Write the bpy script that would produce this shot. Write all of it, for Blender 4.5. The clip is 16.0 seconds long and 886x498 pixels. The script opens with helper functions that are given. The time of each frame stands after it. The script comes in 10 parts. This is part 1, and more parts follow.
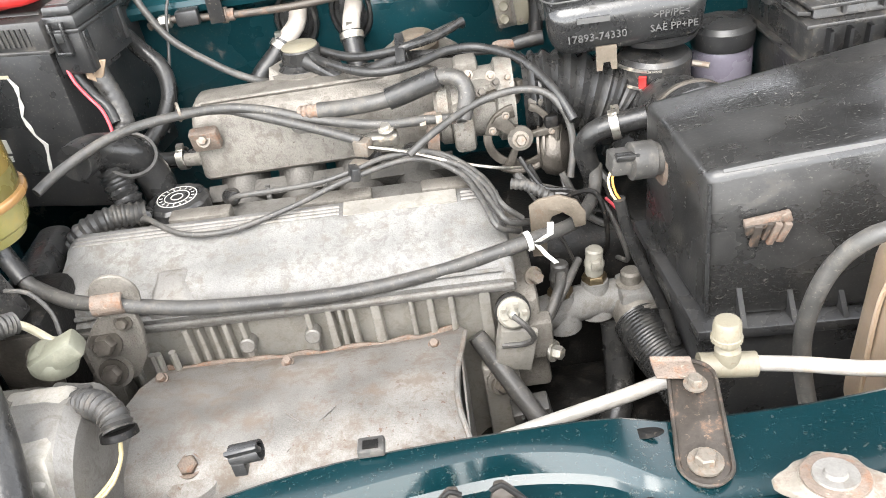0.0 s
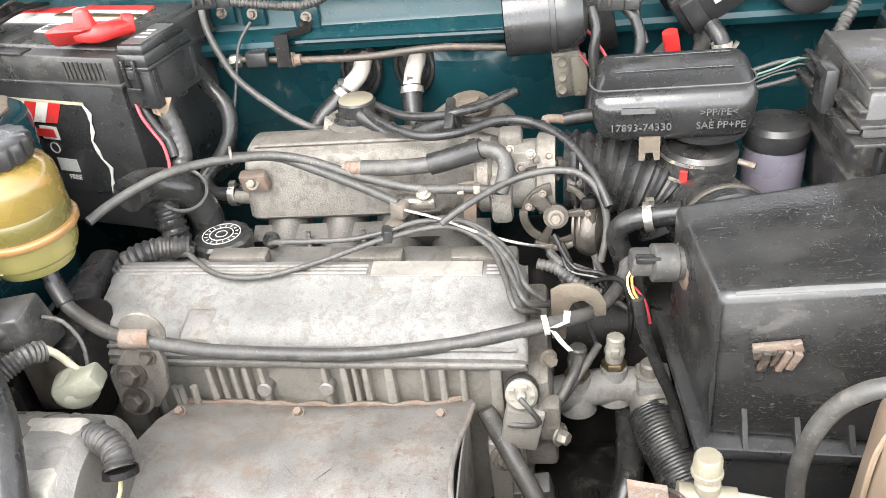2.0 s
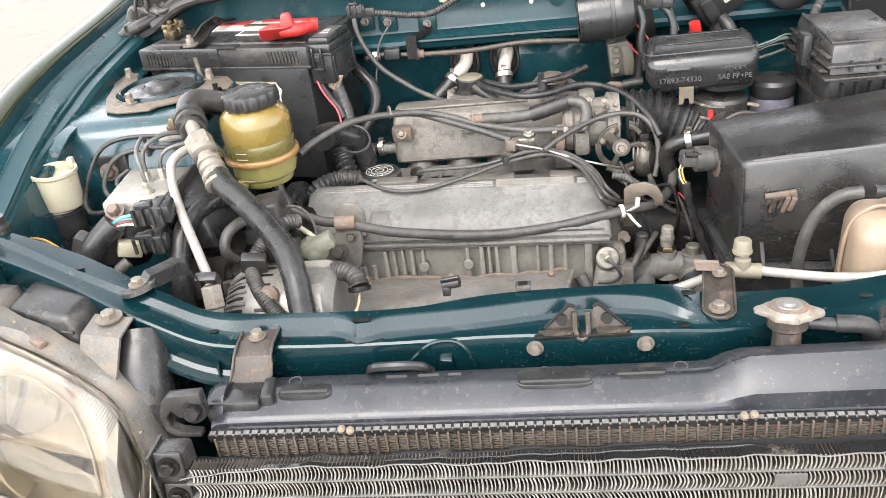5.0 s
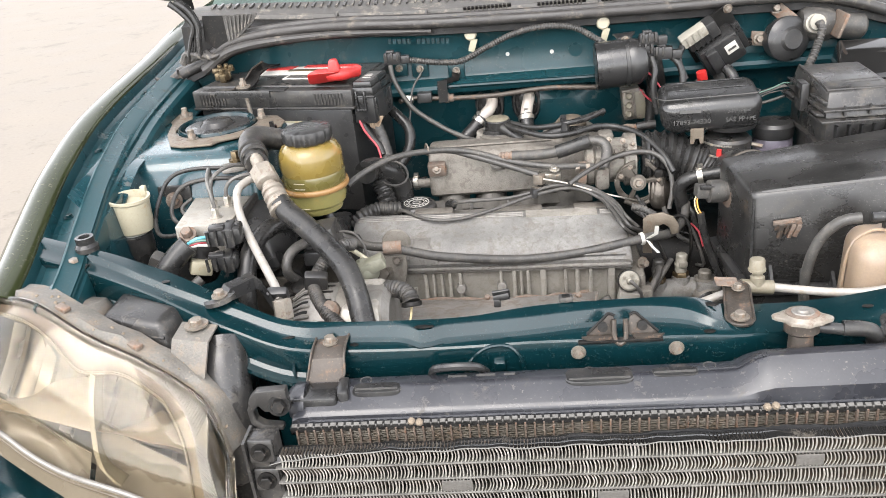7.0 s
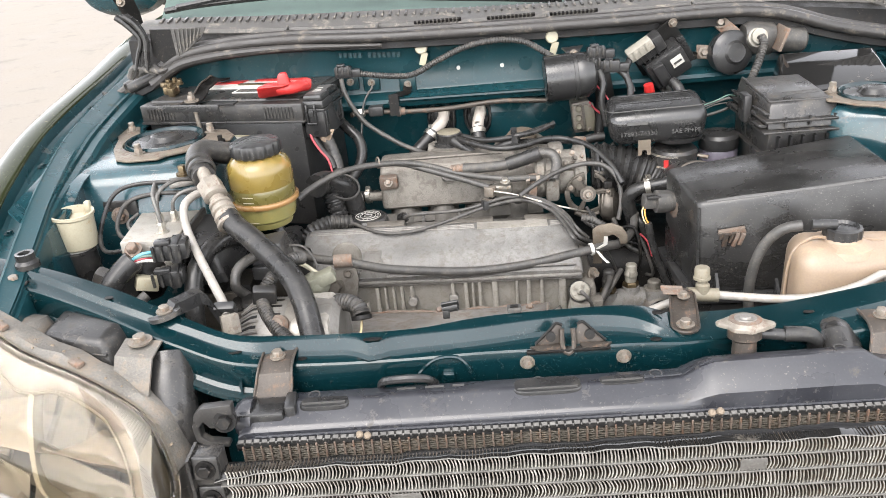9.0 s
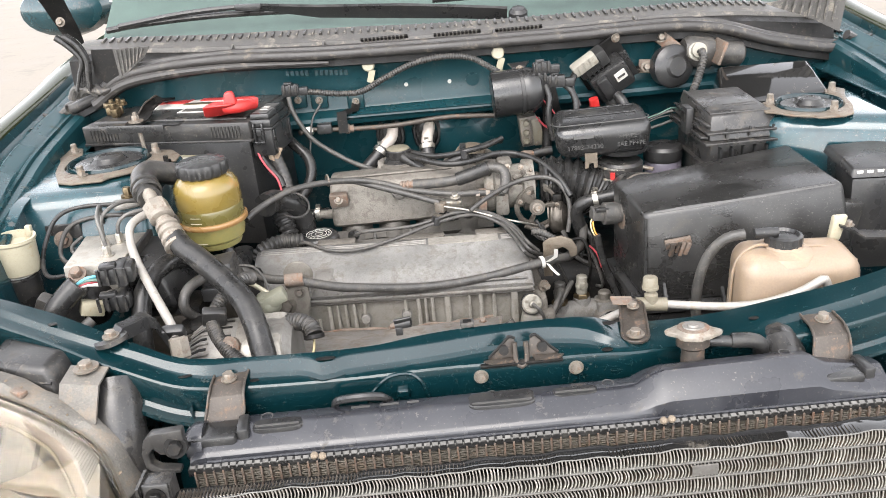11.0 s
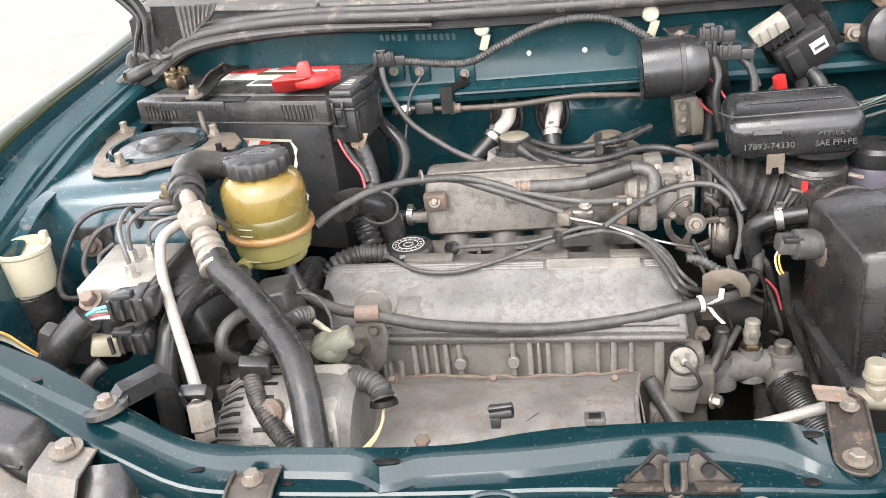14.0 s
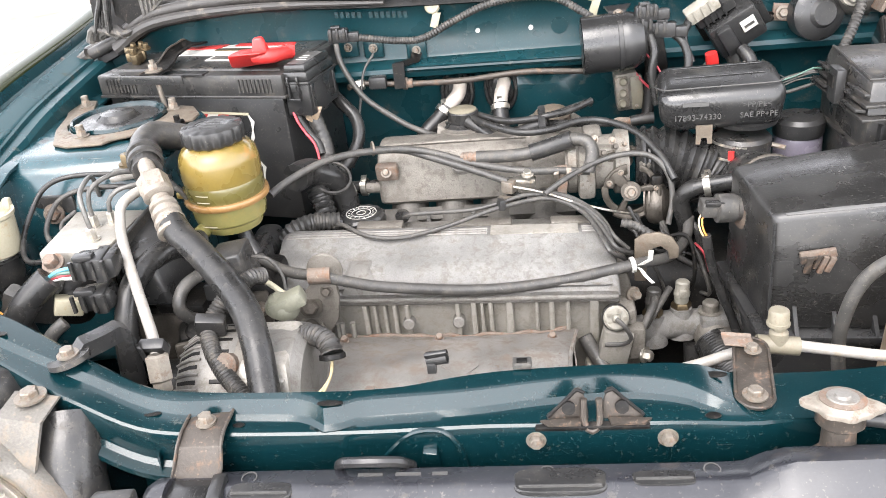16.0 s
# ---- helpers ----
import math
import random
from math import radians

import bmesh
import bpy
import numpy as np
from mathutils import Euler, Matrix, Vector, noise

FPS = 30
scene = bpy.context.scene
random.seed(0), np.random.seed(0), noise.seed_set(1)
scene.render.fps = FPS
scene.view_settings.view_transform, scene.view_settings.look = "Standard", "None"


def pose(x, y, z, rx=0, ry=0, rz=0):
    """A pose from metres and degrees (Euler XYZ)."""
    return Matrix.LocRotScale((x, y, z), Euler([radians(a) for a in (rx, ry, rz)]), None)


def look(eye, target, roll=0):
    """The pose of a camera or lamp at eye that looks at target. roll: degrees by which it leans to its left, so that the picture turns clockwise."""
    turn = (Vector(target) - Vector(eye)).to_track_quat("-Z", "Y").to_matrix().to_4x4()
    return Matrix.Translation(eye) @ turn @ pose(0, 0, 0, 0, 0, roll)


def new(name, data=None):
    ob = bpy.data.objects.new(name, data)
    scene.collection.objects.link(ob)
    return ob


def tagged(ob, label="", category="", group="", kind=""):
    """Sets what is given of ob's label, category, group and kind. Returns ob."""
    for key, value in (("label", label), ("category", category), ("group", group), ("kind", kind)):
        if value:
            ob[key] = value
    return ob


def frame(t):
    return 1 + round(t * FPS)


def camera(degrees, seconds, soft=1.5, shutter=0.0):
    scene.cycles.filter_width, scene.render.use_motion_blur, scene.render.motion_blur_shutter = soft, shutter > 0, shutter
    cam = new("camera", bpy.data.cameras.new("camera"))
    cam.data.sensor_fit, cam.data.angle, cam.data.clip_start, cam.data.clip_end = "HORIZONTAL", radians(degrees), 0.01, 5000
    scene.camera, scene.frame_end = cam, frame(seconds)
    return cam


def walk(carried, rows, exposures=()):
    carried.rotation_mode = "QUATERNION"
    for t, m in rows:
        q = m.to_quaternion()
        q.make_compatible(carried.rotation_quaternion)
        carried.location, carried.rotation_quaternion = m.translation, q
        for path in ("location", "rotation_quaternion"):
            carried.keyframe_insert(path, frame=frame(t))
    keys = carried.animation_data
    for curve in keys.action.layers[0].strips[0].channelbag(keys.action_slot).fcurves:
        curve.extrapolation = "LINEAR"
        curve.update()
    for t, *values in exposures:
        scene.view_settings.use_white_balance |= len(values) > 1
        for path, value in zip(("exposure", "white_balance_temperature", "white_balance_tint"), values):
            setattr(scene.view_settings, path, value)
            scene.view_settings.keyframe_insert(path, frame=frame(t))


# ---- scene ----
cam = camera(56.4, 16.0, soft=0.4)
PATH = [
    (0, (0.064, -0.278, 1.294), (-0.002, 1.369, 0.162), -9.6),
    (0.5, (0.084, -0.255, 1.318), (-0.083, 1.404, 0.214), -8.7),
    (1, (0.109, -0.24, 1.335), (-0.133, 1.412, 0.234), -7.4),
    (1.5, (0.123, -0.243, 1.333), (-0.145, 1.404, 0.231), -6.9),
    (2, (0.124, -0.255, 1.341), (-0.139, 1.401, 0.25), -6.6),
    (2.5, (0.107, -0.261, 1.332), (-0.175, 1.396, 0.247), -6.8),
    (3, (0.058, -0.288, 1.322), (-0.209, 1.375, 0.242), -7.1),
    (3.5, (0.01, -0.345, 1.323), (-0.247, 1.322, 0.249), -8.2),
    (3.7, (0.026, -0.394, 1.327), (-0.234, 1.281, 0.265), -8.3),
    (5.8, (-0.007, -0.734, 1.394), (-0.253, 1.031, 0.488), -6.8),
    (6, (-0.022, -0.745, 1.396), (-0.26, 1.027, 0.498), -6.9),
    (6.5, (-0.042, -0.762, 1.395), (-0.26, 1.023, 0.52), -6.6),
    (7, (-0.048, -0.768, 1.399), (-0.252, 1.028, 0.542), -6.2),
    (7.5, (-0.047, -0.77, 1.397), (-0.236, 1.031, 0.547), -6.2),
    (8, (-0.041, -0.769, 1.386), (-0.211, 1.035, 0.539), -6.4),
    (8.5, (-0.04, -0.77, 1.389), (-0.179, 1.039, 0.547), -5.9),
    (9, (-0.033, -0.768, 1.393), (-0.143, 1.047, 0.562), -5.6),
    (9.2, (-0.027, -0.766, 1.391), (-0.118, 1.054, 0.566), -5.5),
    (11.3, (-0.033, -0.77, 1.395), (-0.025, 1.06, 0.587), -5.5),
    (11.5, (-0.039, -0.771, 1.396), (-0.042, 1.058, 0.587), -5.5),
    (12, (-0.055, -0.766, 1.401), (-0.091, 1.064, 0.595), -5.7),
    (12.5, (-0.06, -0.724, 1.392), (-0.149, 1.097, 0.571), -6.1),
    (13, (-0.014, -0.6, 1.377), (-0.199, 1.209, 0.544), -6.7),
    (13.5, (0.008, -0.524, 1.366), (-0.282, 1.27, 0.531), -6.8),
    (14, (-0.024, -0.47, 1.347), (-0.32, 1.304, 0.474), -7.0),
    (14.5, (-0.085, -0.412, 1.347), (-0.35, 1.349, 0.437), -7.8),
    (15, (-0.089, -0.412, 1.351), (-0.324, 1.348, 0.432), -8.1),
    (15.5, (-0.034, -0.469, 1.358), (-0.263, 1.298, 0.45), -7.5),
    (16, (0.011, -0.524, 1.349), (-0.222, 1.238, 0.434), -6.4),
]
walk(cam, [(t, look(eye, target, roll)) for t, eye, target, roll in PATH], exposures=((0.0, 1.77, 6600, 10), (3.0, 1.77, 6600, 10), (6.0, 1.12, 6650, 12), (9.0, 1.12, 6650, 12), (12.0, 1.17, 6650, 12), (14.0, 1.36, 6650, 13), (15.0, 1.52, 6650, 13), (16.0, 1.5, 6600, 13)))

# ---- world and light: a bright overcast day ----
world = bpy.data.worlds.new("world")
scene.world = world
world.use_nodes = True
wn, wl = world.node_tree.nodes, world.node_tree.links
sky = wn.new("ShaderNodeTexSky")
sky.sky_type, sky.sun_disc = "NISHITA", False
sky.sun_elevation, sky.sun_rotation = radians(58), radians(200)
sky.air_density, sky.dust_density = 1.0, 0.4
soft_sky = wn.new("ShaderNodeHueSaturation")
soft_sky.inputs["Saturation"].default_value = 0.15
wl.new(sky.outputs[0], soft_sky.inputs["Color"])
wl.new(soft_sky.outputs[0], wn["Background"].inputs[0])
wn["Background"].inputs[1].default_value = 0.46

sun = new("sun", bpy.data.lights.new("sun", "SUN"))
sun.data.energy, sun.data.angle, sun.data.color = 1.65, radians(40), (1.0, 0.965, 0.91)
sun.matrix_world = look((-0.8, -2.2, 4.4), (0, 0.2, 0.9))


# ---- materials ----
def material(name, color, rough=0.5, metal=0.0, vary=0.25, scale=30.0, fine=400.0, bump=0.15, dirt=None, dirt_amount=0.0,
             dirt_scale=9.0, coat=0.0, spread=0.0, rough_vary=0.15, transmission=0.0, ior=1.5, subsurface=0.0, stretch=(1, 1, 1), specks=0.0, speck=(0.3, 0.27, 0.22), speck_scale=260.0, scratch=0.0, spec=0.5, grime=0.0, grime_color=(0.06, 0.048, 0.036), grime_scale=70.0):
    """A surface with blotches, fine grain, dirt of its own colour and a fine relief."""
    m = bpy.data.materials.new(name)
    m.use_nodes = True
    n, l = m.node_tree.nodes, m.node_tree.links
    b = n["Principled BSDF"]
    co = n.new("ShaderNodeTexCoord")
    mp = n.new("ShaderNodeMapping")
    mp.inputs["Scale"].default_value = stretch
    l.new(co.outputs["Object"], mp.inputs[0])

    def noise_node(s, detail=4.0):
        t = n.new("ShaderNodeTexNoise")
        t.inputs["Scale"].default_value, t.inputs["Detail"].default_value = s, detail
        l.new(mp.outputs[0], t.inputs["Vector"])
        return t

    def mix(a, c, f, kind="MIX"):
        x = n.new("ShaderNodeMix")
        x.data_type, x.blend_type = "RGBA", kind
        for socket, v in ((x.inputs[6], a), (x.inputs[7], c), (x.inputs[0], f)):
            if hasattr(v, "is_output"):
                l.new(v, socket)
            else:
                socket.default_value = v
        return x.outputs[2]

    def ramp(v, lo, hi, out_lo=0.0, out_hi=1.0):
        r = n.new("ShaderNodeMapRange")
        for k, w in zip(range(1, 5), (lo, hi, out_lo, out_hi)):
            r.inputs[k].default_value = w
        l.new(v, r.inputs[0])
        return r.outputs[0]

    big, small = noise_node(scale), noise_node(fine, 2.0)
    c = (*color, 1)
    lo, hi = (*[v * (1 - vary) for v in color], 1), (*[min(1, v * (1 + vary)) for v in color], 1)
    col = mix(lo, hi, ramp(big.outputs["Fac"], 0.3, 0.7))
    col = mix(col, mix(lo, hi, ramp(small.outputs["Fac"], 0.3, 0.7)), 0.35)
    if spread:
        info = n.new("ShaderNodeObjectInfo")
        hs = n.new("ShaderNodeHueSaturation")
        l.new(ramp(info.outputs["Random"], 0, 1, 1 - spread, 1 + spread), hs.inputs["Value"])
        l.new(col, hs.inputs["Color"])
        col = hs.outputs[0]
    if scratch:
        for turn in ((7, 150, 150), (150, 9, 150)):
            sm = n.new("ShaderNodeMapping")
            sm.inputs["Scale"].default_value, sm.inputs["Rotation"].default_value = turn, (0.1, 0.2, 0.5)
            l.new(co.outputs["Object"], sm.inputs[0])
            st = n.new("ShaderNodeTexNoise")
            st.inputs["Scale"].default_value, st.inputs["Detail"].default_value = 2.5, 3.0
            l.new(sm.outputs[0], st.inputs["Vector"])
            col = mix(col, (*speck, 1), ramp(st.outputs["Fac"], 0.66, 0.74, 0.0, scratch))
    if specks:
        sp = noise_node(speck_scale, 3.0)
        sp.inputs["Roughness"].default_value = 0.7
        spread_noise = noise_node(12.0, 3.0)
        gate = ramp(spread_noise.outputs["Fac"], 0.35, 0.65, 0.3, 1.0)
        times = n.new("ShaderNodeMath")
        times.operation = "MULTIPLY"
        l.new(ramp(sp.outputs["Fac"], 0.62, 0.68, 0.0, specks), times.inputs[0]), l.new(gate, times.inputs[1])
        col = mix(col, (*speck, 1), times.outputs[0])
    if grime:
        for size, low, share in ((grime_scale, 0.5, 1.0), (grime_scale * 0.3, 0.55, 0.7)):
            g = noise_node(size, 9.0)
            g.inputs["Roughness"].default_value, g.inputs["Distortion"].default_value = 0.72, 0.6
            col = mix(col, (*grime_color, 1), ramp(g.outputs["Fac"], low, low + 0.12, 0.0, grime * share))
    r_out = ramp(big.outputs["Fac"], 0.3, 0.7, max(0.02, rough - rough_vary), min(1, rough + rough_vary))
    if dirt:
        d = noise_node(dirt_scale * 1.6, 10.0)
        d.inputs["Roughness"].default_value = 0.75
        f = ramp(d.outputs["Fac"], 0.64 - dirt_amount * 0.35, 0.7 - dirt_amount * 0.2, 0.0, 0.8)
        col = mix(col, (*dirt, 1), f)
        rm = n.new("ShaderNodeMix")
        l.new(f, rm.inputs[0]), l.new(r_out, rm.inputs[2])
        rm.inputs[3].default_value = 0.9
        r_out = rm.outputs[0]
        if metal:
            l.new(ramp(f, 0, 1, metal, metal * 0.2), b.inputs["Metallic"])
    l.new(col, b.inputs["Base Color"])
    l.new(r_out, b.inputs["Roughness"])
    if not (dirt and metal):
        b.inputs["Metallic"].default_value = metal
    b.inputs["Specular IOR Level"].default_value = spec
    b.inputs["Coat Weight"].default_value = coat
    b.inputs["Coat Roughness"].default_value = 0.12
    b.inputs["Transmission Weight"].default_value = transmission
    b.inputs["IOR"].default_value = ior
    if subsurface:
        b.inputs["Subsurface Weight"].default_value = subsurface
        b.inputs["Subsurface Radius"].default_value = (0.02, 0.015, 0.008)
        b.inputs["Subsurface Scale"].default_value = 0.5
    if bump:
        bp = n.new("ShaderNodeBump")
        bp.inputs["Strength"].default_value, bp.inputs["Distance"].default_value = bump, 0.001
        l.new(small.outputs["Fac"], bp.inputs["Height"])
        l.new(bp.outputs[0], b.inputs["Normal"])
    return m


GREEN = material("green_paint", (0.0012, 0.013, 0.016), 0.2, vary=0.3, scale=10, bump=0.02, coat=0.15, dirt=(0.05, 0.05, 0.042), dirt_amount=0.06, dirt_scale=30, rough_vary=0.06, specks=0.3, speck=(0.12, 0.11, 0.09), speck_scale=330, spec=0.4)
FENDER = material("outer_green_paint", (0.018, 0.022, 0.009), 0.14, vary=0.15, scale=14, bump=0.01, rough_vary=0.05, specks=0.3, speck=(0.2, 0.18, 0.13), speck_scale=150, spec=0.18)
GREEN_BAY = material("green_bay_paint", (0.0036, 0.028, 0.034), 0.3, vary=0.3, scale=8, bump=0.03, coat=0.0, dirt=(0.07, 0.066, 0.055), dirt_amount=0.14, dirt_scale=20, specks=0.3, speck=(0.14, 0.12, 0.095), speck_scale=300, spec=0.35)
BLUE_DUSTY = material("green_paint_dusty", (0.006, 0.033, 0.041), 0.2, vary=0.35, scale=14, bump=0.08, fine=90, coat=0.35, dirt=(0.12, 0.1, 0.088), dirt_amount=0.16, dirt_scale=16, specks=0.25, speck=(0.2, 0.17, 0.14), speck_scale=300, scratch=0.35)
PLATE = material("dusty_steel_plate", (0.135, 0.112, 0.086), 0.5, 0.4, vary=0.3, scale=40, bump=0.3, dirt=(0.11, 0.07, 0.045), dirt_amount=0.34, dirt_scale=35, specks=0.7, speck=(0.24, 0.2, 0.15))
ALU = material("cast_aluminium", (0.2, 0.191, 0.176), 0.55, 0.5, vary=0.2, scale=22, fine=600, bump=0.3, dirt=(0.13, 0.115, 0.095), dirt_amount=0.22, dirt_scale=22, specks=0.6, speck=(0.13, 0.11, 0.09), grime=0.4, grime_color=(0.085, 0.07, 0.052), grime_scale=80.0)
ALU_COVER = material("weathered_cast_aluminium", (0.138, 0.134, 0.127), 0.6, 0.12, vary=0.42, scale=26, fine=900, bump=0.3, dirt=(0.105, 0.095, 0.08), dirt_amount=0.36, dirt_scale=34, specks=0.85, speck=(0.09, 0.08, 0.065), speck_scale=420, scratch=0.15, grime=0.5, grime_color=(0.07, 0.064, 0.055), grime_scale=90.0, spec=0.35)
ALU_ROUGH = material("sand_cast_aluminium", (0.2, 0.186, 0.163), 0.62, 0.5, vary=0.25, scale=40, fine=700, bump=0.9, dirt=(0.13, 0.105, 0.08), dirt_amount=0.32, dirt_scale=30, specks=0.7, speck=(0.07, 0.055, 0.045), grime=0.4, grime_color=(0.06, 0.045, 0.033), grime_scale=80.0)
ALU_DULL = material("dull_aluminium", (0.16, 0.147, 0.128), 0.6, 0.5, vary=0.22, scale=35, fine=600, bump=0.7, dirt=(0.1, 0.09, 0.075), dirt_amount=0.36, dirt_scale=25, specks=0.85, speck=(0.06, 0.05, 0.04), grime=0.45, grime_color=(0.055, 0.046, 0.036), grime_scale=80.0)
STEEL = material("heat_shield_steel", (0.158, 0.15, 0.139), 0.5, 0.25, vary=0.45, scale=20, fine=900, bump=0.15, dirt=(0.125, 0.1, 0.078), dirt_amount=0.4, dirt_scale=20, specks=0.9, speck=(0.1, 0.062, 0.042), speck_scale=200, scratch=0.25, grime=0.45, grime_color=(0.1, 0.068, 0.046), grime_scale=70.0, spec=0.35)
RUSTY = material("rusty_steel", (0.15, 0.118, 0.095), 0.7, 0.3, vary=0.35, scale=60, fine=600, bump=0.6, dirt=(0.16, 0.08, 0.045), dirt_amount=0.34, dirt_scale=60, specks=0.8, speck=(0.3, 0.26, 0.2), grime=0.4, grime_color=(0.06, 0.038, 0.026), grime_scale=120.0)
ZINC = material("zinc_plated_steel", (0.42, 0.4, 0.36), 0.35, 0.9, vary=0.2, scale=60, bump=0.2, dirt=(0.33, 0.26, 0.18), dirt_amount=0.3, dirt_scale=60, grime=0.4, grime_color=(0.14, 0.11, 0.08), grime_scale=120.0)
BRASS = material("brass", (0.14, 0.108, 0.065), 0.4, 0.85, vary=0.25, scale=60, bump=0.3, grime=0.4, grime_color=(0.08, 0.05, 0.03), grime_scale=150.0)
BOLT = material("bolt_steel", (0.17, 0.15, 0.125), 0.5, 0.5, vary=0.25, scale=80, bump=0.3, dirt=(0.15, 0.095, 0.06), dirt_amount=0.36, dirt_scale=80, grime=0.4, grime_color=(0.06, 0.04, 0.03), grime_scale=160.0)
BLACK = material("black_plastic", (0.0185, 0.0185, 0.0187), 0.33, vary=0.3, scale=20, bump=0.12, dirt=(0.045, 0.041, 0.035), dirt_amount=0.12, dirt_scale=34, specks=0.6, speck=(0.13, 0.12, 0.1), spec=0.45, speck_scale=330, grime=0.25, grime_color=(0.045, 0.042, 0.037), grime_scale=50.0)
BLACK_GLOSS = material("smooth_black_plastic", (0.0165, 0.0165, 0.0165), 0.26, vary=0.3, scale=15, bump=0.06, dirt=(0.045, 0.042, 0.036), dirt_amount=0.14, dirt_scale=26, specks=0.4, speck=(0.15, 0.14, 0.12), speck_scale=420, scratch=0.12, spec=0.55)
TANK_BLACK = material("sun_bleached_black_plastic", (0.019, 0.0198, 0.0235), 0.27, vary=0.25, scale=15, bump=0.05, dirt=(0.06, 0.053, 0.043), dirt_amount=0.12, dirt_scale=26, specks=0.35, speck=(0.2, 0.18, 0.15), speck_scale=240)
BLACK_DUSTY = material("dusty_black_plastic", (0.0215, 0.021, 0.0205), 0.33, vary=0.3, scale=20, bump=0.15, dirt=(0.075, 0.066, 0.054), dirt_amount=0.26, dirt_scale=30, specks=0.7, speck=(0.17, 0.15, 0.12), spec=0.46, speck_scale=330, grime=0.3, grime_color=(0.07, 0.063, 0.054), grime_scale=50.0)
RUBBER = material("black_rubber", (0.017, 0.0168, 0.0165), 0.3, vary=0.3, scale=40, bump=0.2, dirt=(0.05, 0.046, 0.04), dirt_amount=0.18, dirt_scale=45, specks=0.5, speck=(0.11, 0.1, 0.085), spec=0.35, grime=0.3, grime_color=(0.05, 0.046, 0.04), grime_scale=70.0)
RUBBER_GREY = material("dusty_rubber", (0.042, 0.0405, 0.038), 0.45, vary=0.3, scale=40, bump=0.2, dirt=(0.095, 0.087, 0.075), dirt_amount=0.3, dirt_scale=45, specks=0.6, speck=(0.17, 0.155, 0.13), spec=0.4, grime=0.35, grime_color=(0.09, 0.08, 0.068), grime_scale=80.0)
CONDUIT = material("corrugated_conduit_plastic", (0.03, 0.029, 0.0275), 0.42, vary=0.3, scale=40, bump=0.2, dirt=(0.09, 0.08, 0.067), dirt_amount=0.3, dirt_scale=50, specks=0.5, speck=(0.15, 0.135, 0.11), spec=0.4, grime=0.3, grime_color=(0.09, 0.08, 0.068), grime_scale=80.0)
AMBER = material("amber_reservoir_plastic", (0.15, 0.107, 0.026), 0.25, vary=0.14, scale=14, bump=0.05, coat=0.3, subsurface=0.12, dirt=(0.26, 0.13, 0.03), dirt_amount=0.2, dirt_scale=20, specks=0.4, speck=(0.1, 0.07, 0.03))
AMBER_RIM = material("orange_brown_plastic", (0.21, 0.115, 0.04), 0.3, vary=0.15, scale=20, bump=0.05, coat=0.2)
OLIVE = material("olive_reservoir_plastic", (0.17, 0.152, 0.052), 0.3, vary=0.15, scale=14, bump=0.05, coat=0.3, subsurface=0.12, dirt=(0.24, 0.19, 0.06), dirt_amount=0.25, dirt_scale=20, specks=0.4, speck=(0.1, 0.07, 0.03))
OLIVE_DARK = material("reservoir_fluid_band", (0.085, 0.072, 0.02), 0.25, vary=0.2, scale=20, bump=0.05, coat=0.3)
CREAM = material("yellowed_white_plastic", (0.3, 0.275, 0.2), 0.45, vary=0.12, scale=25, bump=0.1, dirt=(0.27, 0.2, 0.11), dirt_amount=0.2, dirt_scale=30, specks=0.4, speck=(0.2, 0.15, 0.09))
CREAM_GREY = material("aged_grey_white_plastic", (0.22, 0.208, 0.176), 0.5, vary=0.15, scale=40, bump=0.15, dirt=(0.16, 0.13, 0.095), dirt_amount=0.3, dirt_scale=45, specks=0.5, speck=(0.12, 0.1, 0.07))
TAN = material("aged_translucent_plastic", (0.215, 0.16, 0.113), 0.45, vary=0.15, scale=8, bump=0.08, subsurface=0.2, dirt=(0.32, 0.24, 0.165), dirt_amount=0.2, dirt_scale=10, grime=0.3, grime_color=(0.3, 0.235, 0.17), grime_scale=12.0)
WHITE_PIPE = material("white_painted_pipe", (0.265, 0.25, 0.228), 0.4, 0.1, vary=0.1, scale=40, bump=0.1, dirt=(0.25, 0.21, 0.16), dirt_amount=0.26, dirt_scale=30, specks=0.5, speck=(0.2, 0.16, 0.12), grime=0.25, grime_color=(0.13, 0.1, 0.075), grime_scale=70.0)
RED = material("red_plastic", (0.36, 0.018, 0.016), 0.4, vary=0.15, scale=30, bump=0.1, dirt=(0.26, 0.05, 0.04), dirt_amount=0.2, dirt_scale=30)
WHITE = material("white_label", (0.42, 0.41, 0.38), 0.5, vary=0.08, scale=40, bump=0.05, dirt=(0.3, 0.27, 0.21), dirt_amount=0.2, dirt_scale=40, specks=0.4, speck=(0.2, 0.18, 0.14))
GLASS = material("hazed_lens", (0.88, 0.83, 0.74), 0.025, vary=0.03, scale=20, bump=0.0, transmission=1.0, rough_vary=0.015, spec=0.3, ior=1.3)
LAMP_BACK = material("lamp_inner_trim", (0.095, 0.08, 0.055), 0.4, 0.0, vary=0.15, scale=20, bump=0.02)
CHROME = material("lamp_reflector", (0.1, 0.09, 0.072), 0.3, 0.6, vary=0.15, scale=20, bump=0.02)
LAMP_SHELF = material("tan_lamp_plastic", (0.1, 0.083, 0.058), 0.3, 0.0, vary=0.15, scale=14, bump=0.02)
LAMP_PALE = material("pale_lamp_liner", (0.16, 0.145, 0.12), 0.3, 0.0, vary=0.15, scale=20, bump=0.02)
LAMP_LIP = material("brown_lamp_edge", (0.06, 0.045, 0.027), 0.4, vary=0.2, scale=30, bump=0.02)
